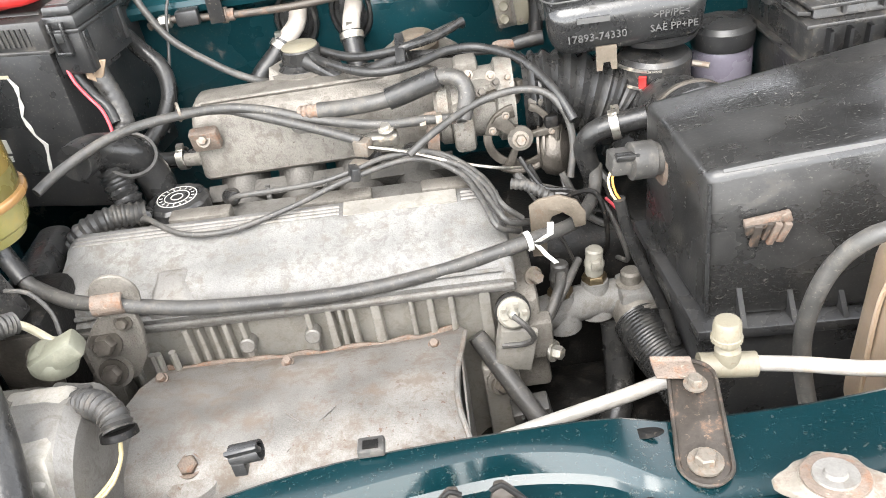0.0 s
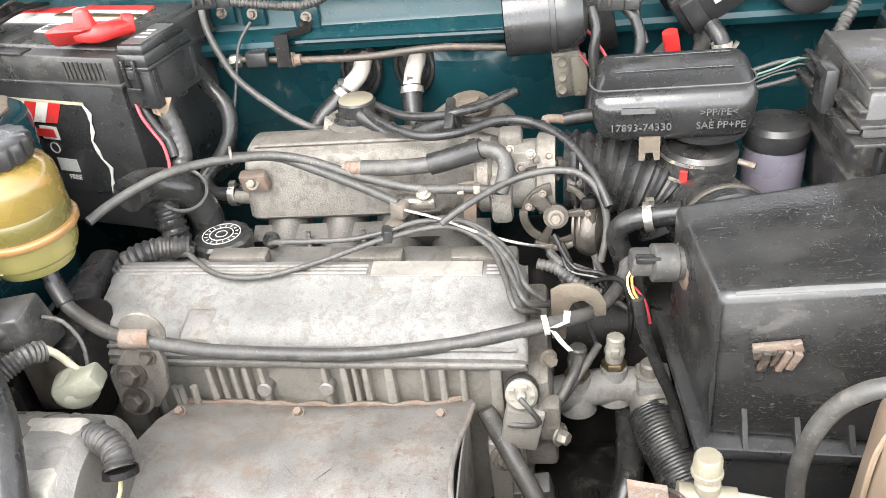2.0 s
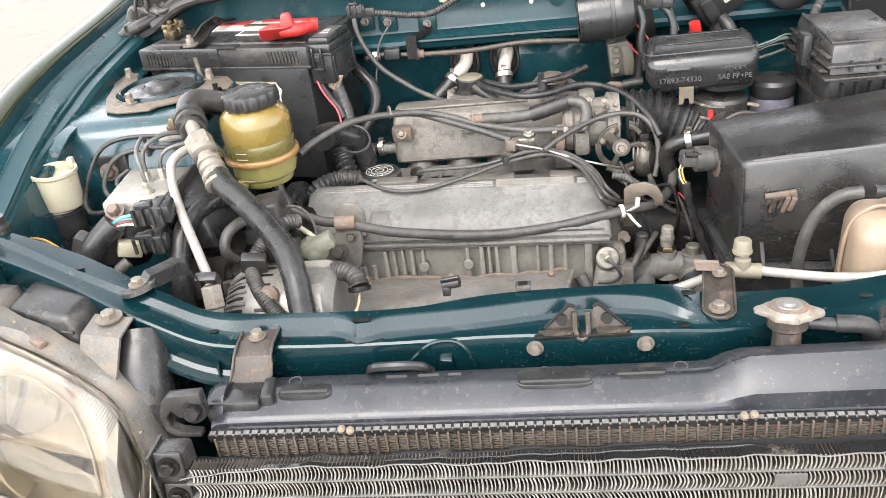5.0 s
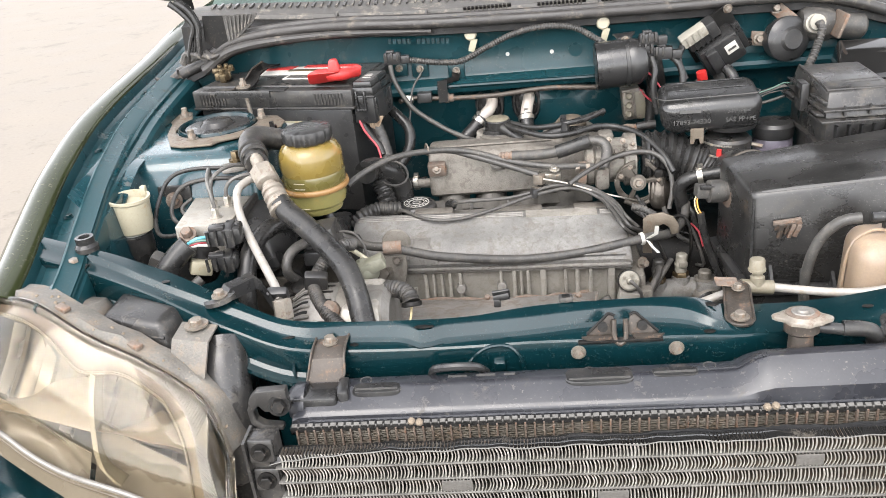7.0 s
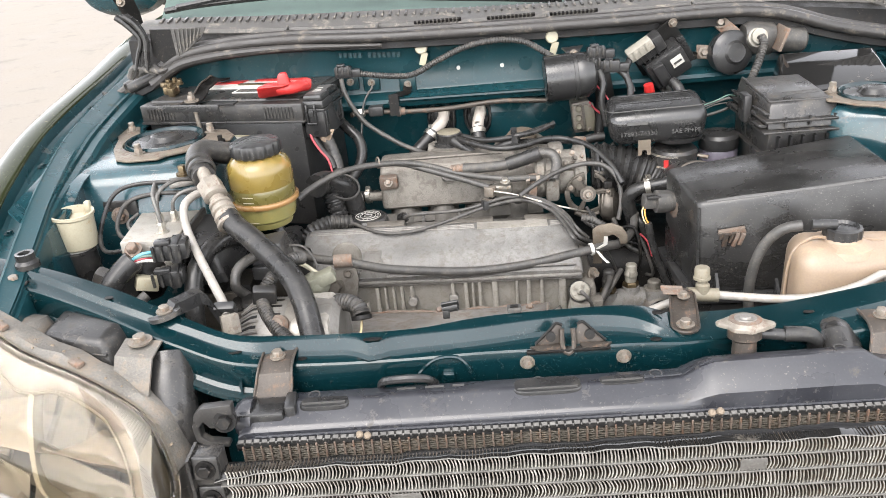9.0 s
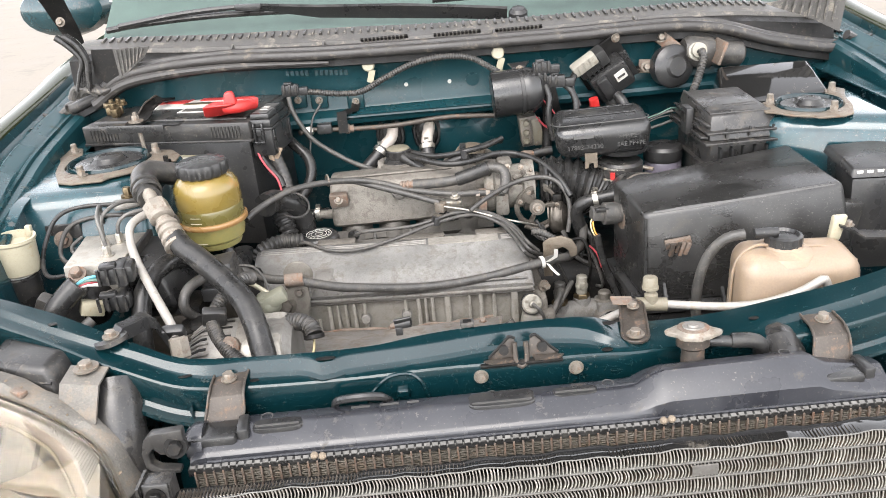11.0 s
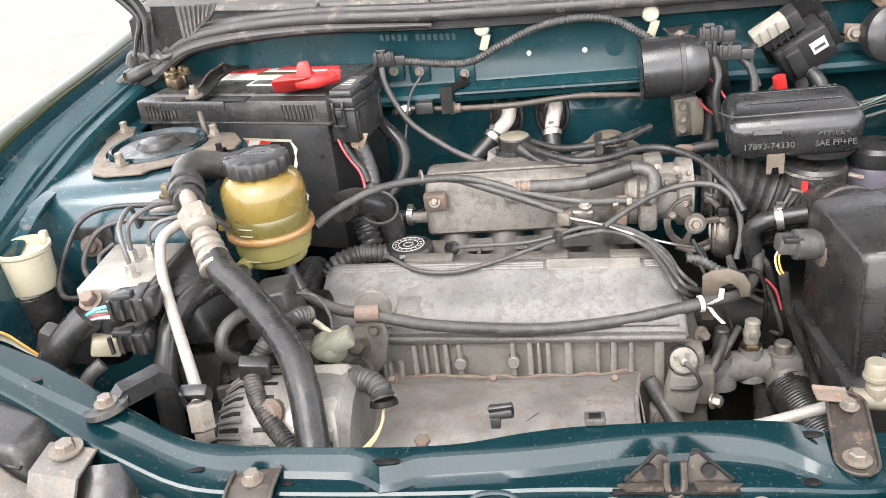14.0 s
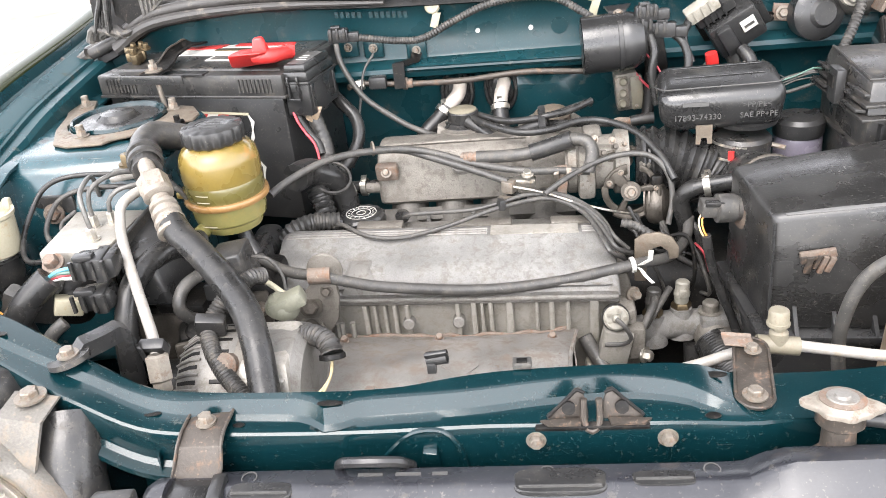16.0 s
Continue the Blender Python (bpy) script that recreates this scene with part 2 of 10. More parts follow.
LAMP_RIB = material("pale_lens_rim", (0.13, 0.123, 0.112), 0.2, vary=0.1, scale=40, bump=0.02, specks=0.3, speck=(0.14, 0.12, 0.1))
LAMP_DUST = material("dust_caked_plastic", (0.1, 0.093, 0.082), 0.6, vary=0.4, scale=26, bump=0.6, dirt=(0.16, 0.13, 0.1), dirt_amount=0.4, dirt_scale=24, specks=0.8, speck=(0.2, 0.16, 0.12), speck_scale=200)
DIRT = material("brown_dirt", (0.15, 0.12, 0.088), 0.95, vary=0.4, scale=120, bump=0.6)
FIN = material("condenser_fin", (0.25, 0.242, 0.22), 0.5, 0.4, vary=0.5, scale=30, bump=0.2, dirt=(0.11, 0.095, 0.075), dirt_amount=0.3, dirt_scale=12, grime=0.55, grime_color=(0.11, 0.1, 0.082), grime_scale=30.0)
HEATER_PIPE = material("cream_heater_pipe", (0.33, 0.295, 0.26), 0.4, vary=0.12, scale=40, bump=0.1, dirt=(0.22, 0.17, 0.12), dirt_amount=0.2, dirt_scale=40, specks=0.4, speck=(0.2, 0.15, 0.11))
BLACK_SHINE = material("polished_black_plastic", (0.012, 0.0118, 0.0115), 0.07, vary=0.3, scale=12, bump=0.01, dirt=(0.09, 0.078, 0.06), dirt_amount=0.12, dirt_scale=9, rough_vary=0.03, spec=0.5)
FLUID = material("purple_grey_tinted_plastic", (0.12, 0.11, 0.135), 0.3, vary=0.15, scale=20, bump=0.05)
WIRE_RED = material("red_wire", (0.3, 0.03, 0.04), 0.45, bump=0.0)
WIRE_YELLOW = material("yellow_wire", (0.42, 0.35, 0.2), 0.45, bump=0.0)
WIRE_BLUE = material("blue_wire", (0.1, 0.33, 0.4), 0.45, bump=0.0)
WIRE_GREEN = material("green_wire", (0.08, 0.15, 0.12), 0.45, bump=0.0)
WIRE_WHITE = material("white_wire", (0.55, 0.54, 0.5), 0.45, bump=0.0)
WIRE_ORANGE = material("orange_wire", (0.55, 0.24, 0.05), 0.45, bump=0.0)
GROUND = material("pale_dry_concrete", (0.16, 0.14, 0.116), 0.9, vary=0.14, scale=2.2, fine=45, bump=0.5, dirt=(0.11, 0.098, 0.082), dirt_amount=0.26, dirt_scale=1.6, specks=0.7, speck=(0.1, 0.085, 0.065), speck_scale=14)
# grimy steel, and the shade painted into slots, recesses and deep gaps
DARK = material("grimy_steel_and_deep_shade", (0.0055, 0.0052, 0.0048), 0.5, 0.2, vary=0.4, scale=30, bump=0.4, dirt=(0.026, 0.022, 0.018), dirt_amount=0.3, dirt_scale=30, specks=0.35, speck=(0.16, 0.13, 0.1), spec=0.3)
BROWN_STEEL = material("brown_stained_steel", (0.05, 0.042, 0.035), 0.5, 0.4, vary=0.3, scale=40, bump=0.3, dirt=(0.14, 0.085, 0.055), dirt_amount=0.3, dirt_scale=40, specks=0.6, speck=(0.24, 0.19, 0.14))
CRIMP = material("dusty_crimp_metal", (0.12, 0.116, 0.108), 0.5, 0.4, vary=0.35, scale=60, bump=0.2, dirt=(0.06, 0.055, 0.05), dirt_amount=0.3, dirt_scale=50)
CORE_FIN = material("dusty_core_fin", (0.13, 0.118, 0.098), 0.7, 0.2, vary=0.4, scale=40, bump=0.3, dirt=(0.15, 0.11, 0.075), dirt_amount=0.35, dirt_scale=30)
RUNNER = material("dark_cast_aluminium", (0.075, 0.07, 0.062), 0.55, 0.4, vary=0.3, scale=40, bump=0.5, dirt=(0.04, 0.036, 0.03), dirt_amount=0.3, dirt_scale=30, specks=0.6, speck=(0.15, 0.13, 0.11))
GREASY = material("greasy_cast_steel", (0.085, 0.075, 0.063), 0.45, 0.6, vary=0.3, scale=50, bump=0.5, dirt=(0.06, 0.05, 0.04), dirt_amount=0.34, dirt_scale=50)
AIRBOX = material("scuffed_air_box_plastic", (0.0155, 0.0152, 0.0147), 0.3, vary=0.4, scale=18, bump=0.1, dirt=(0.05, 0.046, 0.04), dirt_amount=0.1, dirt_scale=16, specks=0.5, speck=(0.17, 0.16, 0.14), speck_scale=500, scratch=0.12, stretch=(0.6, 1, 1), spec=0.52, grime=0.22, grime_color=(0.045, 0.043, 0.04), grime_scale=22.0)
COWL = material("weathered_grey_plastic", (0.055, 0.052, 0.048), 0.6, vary=0.3, scale=20, bump=0.3, dirt=(0.2, 0.18, 0.15), dirt_amount=0.3, dirt_scale=25, specks=0.5, speck=(0.05, 0.045, 0.04))
SEAL = material("aged_seal_rubber", (0.025, 0.023, 0.0215), 0.48, vary=0.3, scale=25, bump=0.3, dirt=(0.12, 0.105, 0.085), dirt_amount=0.26, dirt_scale=30, specks=0.5, speck=(0.04, 0.035, 0.03))
BARE_ALU = material("bare_machined_aluminium", (0.3, 0.283, 0.252), 0.5, 0.5, vary=0.12, scale=40, fine=500, bump=0.2, dirt=(0.22, 0.2, 0.165), dirt_amount=0.24, dirt_scale=30, specks=0.5, speck=(0.25, 0.22, 0.17), grime=0.3, grime_color=(0.12, 0.1, 0.075), grime_scale=80.0)
LAMP_TRIM = material("lamp_grey_bezel", (0.085, 0.07, 0.062), 0.25, 0.0, vary=0.12, scale=20, bump=0.02)
# worn grey plastic, also painting the sky highlight on the air box edge
WORN_AND_SHEEN = material("worn_plastic_and_edge_sheen", (0.06, 0.059, 0.057), 0.5, vary=0.3, scale=30, bump=0.2, dirt=(0.05, 0.048, 0.045), dirt_amount=0.34, dirt_scale=40, specks=0.6, speck=(0.04, 0.04, 0.038), stretch=(0.3, 1, 1))
CAP_OLIVE = material("olive_grey_rubber", (0.13, 0.13, 0.098), 0.5, vary=0.2, scale=40, bump=0.15, dirt=(0.2, 0.19, 0.15), dirt_amount=0.25, dirt_scale=40)
FITTING = material("stained_pipe_fitting", (0.185, 0.165, 0.138), 0.45, 0.2, vary=0.25, scale=40, bump=0.3, dirt=(0.12, 0.085, 0.06), dirt_amount=0.38, dirt_scale=50, specks=0.6, speck=(0.08, 0.06, 0.045))
STAINED_CREAM = material("stained_cream_plastic", (0.145, 0.13, 0.095), 0.45, vary=0.15, scale=30, bump=0.1, dirt=(0.15, 0.12, 0.075), dirt_amount=0.25, dirt_scale=40, specks=0.5, speck=(0.08, 0.06, 0.04))
WINDOW = material("windscreen_glass", (0.045, 0.075, 0.062), 0.05, vary=0.1, bump=0.0)
EMBOSS = material("pale_embossed_plastic", (0.05, 0.049, 0.047), 0.6, bump=0.1)


# ---- building helpers ----
def thing(name, at, label, category, group="", kind=""):
    ob = new(name)
    ob.location = at
    ob.empty_display_size = 0.02
    return tagged(ob, label, category, group, kind)


def origin_of(ob):
    p = Vector((0, 0, 0))
    while ob is not None:
        p += ob.location
        ob = ob.parent
    return p


def finish(bm, angle=35, bevel=0.0, segs=2):
    if bevel:
        bmesh.ops.remove_doubles(bm, verts=bm.verts, dist=1e-6)
        es = [e for e in bm.edges if len(e.link_faces) == 2 and e.calc_face_angle(0) > radians(30)]
        bmesh.ops.bevel(bm, geom=es, offset=bevel, segments=segs, profile=0.5, affect="EDGES", clamp_overlap=True)
    bmesh.ops.recalc_face_normals(bm, faces=bm.faces)
    for f in bm.faces:
        f.smooth = True
    for e in bm.edges:
        e.smooth = not (len(e.link_faces) == 2 and e.calc_face_angle(0) > radians(angle))


def part(name, bm, mat, parent=None, label="", bevel=0.0, angle=35, segs=2, at=None):
    """Links a bmesh, given in world places, as one mesh object under a thing or a part."""
    finish(bm, angle, bevel, segs)
    o = origin_of(parent) if parent else Vector(at or (0, 0, 0))
    bmesh.ops.translate(bm, verts=bm.verts, vec=-o)
    if parent:
        c = sum((v.co for v in bm.verts), Vector()) / max(1, len(bm.verts))
        bmesh.ops.translate(bm, verts=bm.verts, vec=-c)
    me = bpy.data.meshes.new(name)
    bm.to_mesh(me)
    bm.free()
    me.materials.append(mat)
    ob = new(name, me)
    if parent:
        ob.parent = parent
        ob.location = c
    else:
        ob.location = o
    return tagged(ob, label)


def box(c, s, rot=(0, 0, 0), bm=None, top=(1, 1), shear=(0, 0)):
    """A box at centre c of size s; top: how far its top face is drawn in; shear: how far its top is moved."""
    bm = bm or bmesh.new()
    m = pose(*c, *rot)
    vs = []
    for z in (-1, 1):
        for x, y in ((-1, -1), (1, -1), (1, 1), (-1, 1)):
            k = top if z > 0 else (1, 1)
            d = shear if z > 0 else (0, 0)
            vs.append(bm.verts.new(m @ Vector((x * s[0] / 2 * k[0] + d[0], y * s[1] / 2 * k[1] + d[1], z * s[2] / 2))))
    for f in ((3, 2, 1, 0), (4, 5, 6, 7), (0, 1, 5, 4), (1, 2, 6, 5), (2, 3, 7, 6), (3, 0, 4, 7)):
        bm.faces.new([vs[i] for i in f])
    return bm


def hexa(pts, bm=None):
    """A six-sided solid from 4 lower and 4 upper corners."""
    bm = bm or bmesh.new()
    vs = [bm.verts.new(p) for p in pts]
    for f in ((3, 2, 1, 0), (4, 5, 6, 7), (0, 1, 5, 4), (1, 2, 6, 5), (2, 3, 7, 6), (3, 0, 4, 7)):
        bm.faces.new([vs[i] for i in f])
    return bm


def basis(d):
    d = Vector(d).normalized()
    u = d.cross(Vector((0, 0, 1)) if abs(d.z) < 0.9 else Vector((0, 1, 0))).normalized()
    return d, u, d.cross(u)


def rings(bm, loops, closed_ends=True, wrap=True):
    """Skins loops of equal count."""
    rows = [[bm.verts.new(p) for p in loop] for loop in loops]
    n = len(rows[0])
    for a, b in zip(rows, rows[1:]):
        for i in range(n if wrap else n - 1):
            j = (i + 1) % n
            bm.faces.new((a[i], a[j], b[j], b[i]))
    if closed_ends and wrap:
        bm.faces.new(rows[0][::-1])
        bm.faces.new(rows[-1])
    return bm


def lathe(base, axis, profile, seg=28, bm=None, wave=0.0, waves=0):
    """Turns (radius, distance along axis) pairs round the axis; wave: knurls."""
    bm = bm or bmesh.new()
    d, u, v = basis(axis)
    loops = []
    ring = len(profile) > 3 and profile[0][0] == profile[-1][0] and max(q for q, _ in profile) > profile[0][0] > 0.5 * max(q for q, _ in profile)
    if ring:
        profile = [*profile, profile[0]]
    for r, h in profile:
        loops.append([Vector(base) + d * h + (u * math.cos(a) + v * math.sin(a)) * r * (1 + (wave * math.cos(waves * a) if r > 0.6 * max(q for q, _ in profile) else 0))
                      for a in (2 * math.pi * i / seg for i in range(seg))])
    return rings(bm, loops, not ring)


def cyl(a, b, r, r2=None, seg=20, bm=None):
    a, b = Vector(a), Vector(b)
    return lathe(a, b - a, [(r, 0), (r if r2 is None else r2, (b - a).length)], seg, bm)


def bolt(at, axis=(0, 0, 1), r=0.007, h=0.005, bm=None, washer=1.5):
    """A hexagon head with its washer."""
    r, h = r * 0.74, h * 0.8
    bm = bm or bmesh.new()
    lathe(at, axis, [(r * washer, 0), (r * washer, h * 0.3)], 16, bm)
    d = Vector(axis).normalized()
    lathe(Vector(at) + d * h * 0.3, axis, [(r, 0), (r, h * 0.8), (r * 0.85, h)], 6, bm)
    return bm


def spline(pts, step=0.006):
    """A smooth line through places."""
    p = [Vector(q) for q in pts]
    p = [p[0] * 2 - p[1], *p, p[-1] * 2 - p[-2]]
    out = []
    for a, b, c, d in zip(p, p[1:], p[2:], p[3:]):
        n = max(2, int((c - b).length / step))
        for i in range(n):
            t = i / n
            out.append(0.5 * (2 * b + (c - a) * t + (2 * a - 5 * b + 4 * c - d) * t * t + (3 * b - a - 3 * c + d) * t**3))
    out.append(p[-2])
    return out


def tube(pts, r, seg=12, bm=None, step=0.006, ribs=0.0, depth=0.12, straight=False, r2=None):
    """A hose along places; ribs: the spacing of its rings; depth: how deep they are."""
    bm = bm or bmesh.new()
    line = [Vector(q) for q in pts] if straight else spline(pts, min(step, ribs / 4) if ribs else step)
    d, u, v = basis(line[1] - line[0])
    loops, far = [], 0.0
    for i, p in enumerate(line):
        q = line[min(i + 1, len(line) - 1)] - line[max(i - 1, 0)]
        if q.length > 1e-9:
            q.normalize()
            u = (u - q * u.dot(q)).normalized()
            v = q.cross(u)
        if i:
            far += (p - line[i - 1]).length
        w = r if r2 is None else r + (r2 - r) * i / (len(line) - 1)
        if ribs:
            w *= 1 + depth * math.cos(2 * math.pi * far / ribs)
        loops.append([p + (u * math.cos(a) + v * math.sin(a)) * w for a in (2 * math.pi * k / seg for k in range(seg))])
    return rings(bm, loops)


def plate(outline, normal_shift, bm=None):
    """A flat outline, thickened by a vector."""
    bm = bm or bmesh.new()
    return rings(bm, [[Vector(p) for p in outline], [Vector(p) + Vector(normal_shift) for p in outline]])


def sheet(rows, thick=(0, 0, -0.002), bm=None):
    """A bent sheet through rows of places, thickened."""
    bm = bm or bmesh.new()
    t = Vector(thick)
    n, m = len(rows), len(rows[0])
    top = [[bm.verts.new(p) for p in r] for r in rows]
    low = [[bm.verts.new(Vector(p) + t) for p in r] for r in rows]
    for i in range(n - 1):
        for j in range(m - 1):
            bm.faces.new((top[i][j], top[i][j + 1], top[i + 1][j + 1], top[i + 1][j]))
            bm.faces.new((low[i][j], low[i + 1][j], low[i + 1][j + 1], low[i][j + 1]))
    edge = [(i, 0) for i in range(n)] + [(n - 1, j) for j in range(1, m)] + [(i, m - 1) for i in range(n - 2, -1, -1)] + [(0, j) for j in range(m - 2, 0, -1)]
    for (a, b), (c, d) in zip(edge, edge[1:] + edge[:1]):
        bm.faces.new((top[a][b], top[c][d], low[c][d], low[a][b]))
    return bm


def hose(name, pts, r, mat=None, label="", category="hose", ribs=0.0, seg=12, depth=0.12, group=""):
    ob = part(name, tube(pts, r * 0.86, seg, ribs=ribs, depth=depth), mat or RUBBER, at=pts[0])
    return tagged(ob, label, category, group)


def clamp_ring(at, axis, r, w=0.008, bm=None):
    bm = lathe(Vector(at) - Vector(axis).normalized() * w / 2, axis, [(r, 0), (r * 1.12, 0), (r * 1.12, w), (r, w)], 20, bm)
    d, u, v = basis(axis)
    c = Vector(at) + Vector((0, 0, 1)) * r * 1.2
    return box(c, (w * 0.9, w * 0.9, r * 0.5), bm=bm)


def text_mesh(words, size, m, depth=0.0006):
    """Raised lettering in the built-in font, laid at the pose m."""
    cu = bpy.data.curves.new("lettering", "FONT")
    cu.body, cu.size, cu.extrude, cu.align_x, cu.align_y = words, size, depth, "CENTER", "CENTER"
    cu.resolution_u = 2
    ob = bpy.data.objects.new("lettering", cu)
    me = bpy.data.meshes.new_from_object(ob)
    bm = bmesh.new()
    bm.from_mesh(me)
    bmesh.ops.transform(bm, matrix=m, verts=bm.verts)
    bpy.data.objects.remove(ob)
    bpy.data.meshes.remove(me)
    return bm


def smooth_line(keys, t):
    """A value between keyed stations."""
    ks = sorted(keys)
    for a, b in zip(ks, ks[1:]):
        if t <= b[0]:
            k, w = ks.index(a), b[0] - a[0]
            f = max(0, (t - a[0]) / w)
            before, after = ks[max(0, k - 1)], ks[min(len(ks) - 1, k + 2)]
            out = []
            for c in range(1, len(a)):
                s = (b[c] - a[c]) / w
                s0 = (a[c] - before[c]) / (a[0] - before[0]) if before is not a else s
                s1 = (after[c] - b[c]) / (after[0] - b[0]) if after is not b else s
                m0 = 2 * s0 * s / (s0 + s) if s0 * s > 0 else 0
                m1 = 2 * s1 * s / (s1 + s) if s1 * s > 0 else 0
                out.append(a[c] * (1 + 2 * f) * (1 - f) ** 2 + m0 * w * f * (1 - f) ** 2 + b[c] * f * f * (3 - 2 * f) + m1 * w * f * f * (f - 1))
            return out
    return list(ks[-1][1:])


def disc(at, axis, r, h, r2=None, seg=24):
    return lathe(at, axis, [(r, 0), (r if r2 is None else r2, h)], seg)


# ---- the ground ----
gb = bmesh.new()
for qx, qy in ((-600, -600), (600, -600), (600, 600), (-600, 600)):
    gb.verts.new((qx, qy, 0))
gb.faces.new(gb.verts)
ground = tagged(part("ground", gb, GROUND), "pale dry sandy concrete ground in bright daylight", "ground", kind="structure")

# ---- car body ----
BAR = [(-0.66, 0.1, 1.012, 0.14, 1.02), (-0.565, 0.067, 0.998, 0.106, 1.009), (-0.485, 0.042, 0.977, 0.09, 0.986), (-0.385, 0.001, 0.95, 0.048, 0.96),
       (-0.312, -0.016, 0.93, 0.025, 0.943), (-0.262, -0.012, 0.922, 0.025, 0.939), (-0.17, -0.008, 0.917, 0.026, 0.936), (-0.115, -0.006, 0.916, 0.03, 0.935), (-0.068, -0.004, 0.916, 0.041, 0.935), (-0.021, -0.002, 0.915, 0.05, 0.934),
       (0.05, -0.002, 0.914, 0.056, 0.932), (0.1, -0.002, 0.914, 0.058, 0.931), (0.135, -0.002, 0.913, 0.06, 0.927), (0.165, -0.002, 0.911, 0.063, 0.915), (0.2, 0.002, 0.91, 0.064, 0.912), (0.23, 0.004, 0.91, 0.064, 0.912), (0.27, -0.006, 0.912, 0.064, 0.914), (0.36, -0.016, 0.923, 0.06, 0.93), (0.43, -0.014, 0.936, 0.058, 0.944),
       (0.51, 0.01, 0.957, 0.06, 0.966), (0.62, 0.05, 0.985, 0.1, 0.995), (0.74, 0.1, 1.012, 0.14, 1.02)]
RIDGE = [(-0.66, 0.122), (-0.385, 0.028), (-0.3, 0.008), (-0.25, 0.013), (-0.195, 0.014), (-0.168, 0.0), (-0.145, 0.01), (-0.06, 0.018), (0.012, 0.031), (0.066, 0.037), (0.116, 0.03), (0.15, 0.014), (0.2, 0.012), (0.3, 0.015), (0.43, 0.02), (0.74, 0.122)]
CX = 0.03
SEAL_LINE = [(-0.66, 1.085), (-0.6, 1.108), (-0.53, 1.142), (-0.38, 1.152), (-0.19, 1.143), (0.0, 1.138), (0.2, 1.135), (0.44, 1.132), (0.577, 1.095), (0.66, 1.075), (0.72, 1.065)]
COWL_LINE = [(-0.66, 1.186, 1.181), (-0.62, 1.187, 1.18), (-0.4, 1.176, 1.164), (-0.15, 1.166, 1.153), (0.0, 1.158, 1.149), (0.23, 1.153, 1.145), (0.47, 1.152, 1.143), (0.7, 1.13, 1.12)]


def bar_top(x, f):
    """A place on top of the bar, f of the way from its front edge to its rear one."""
    fy, fz, ry, rz = smooth_line(BAR, x)
    return Vector((x, fy + (ry - fy) * f, (fz if f < 0.45 else rz) + 0.001))


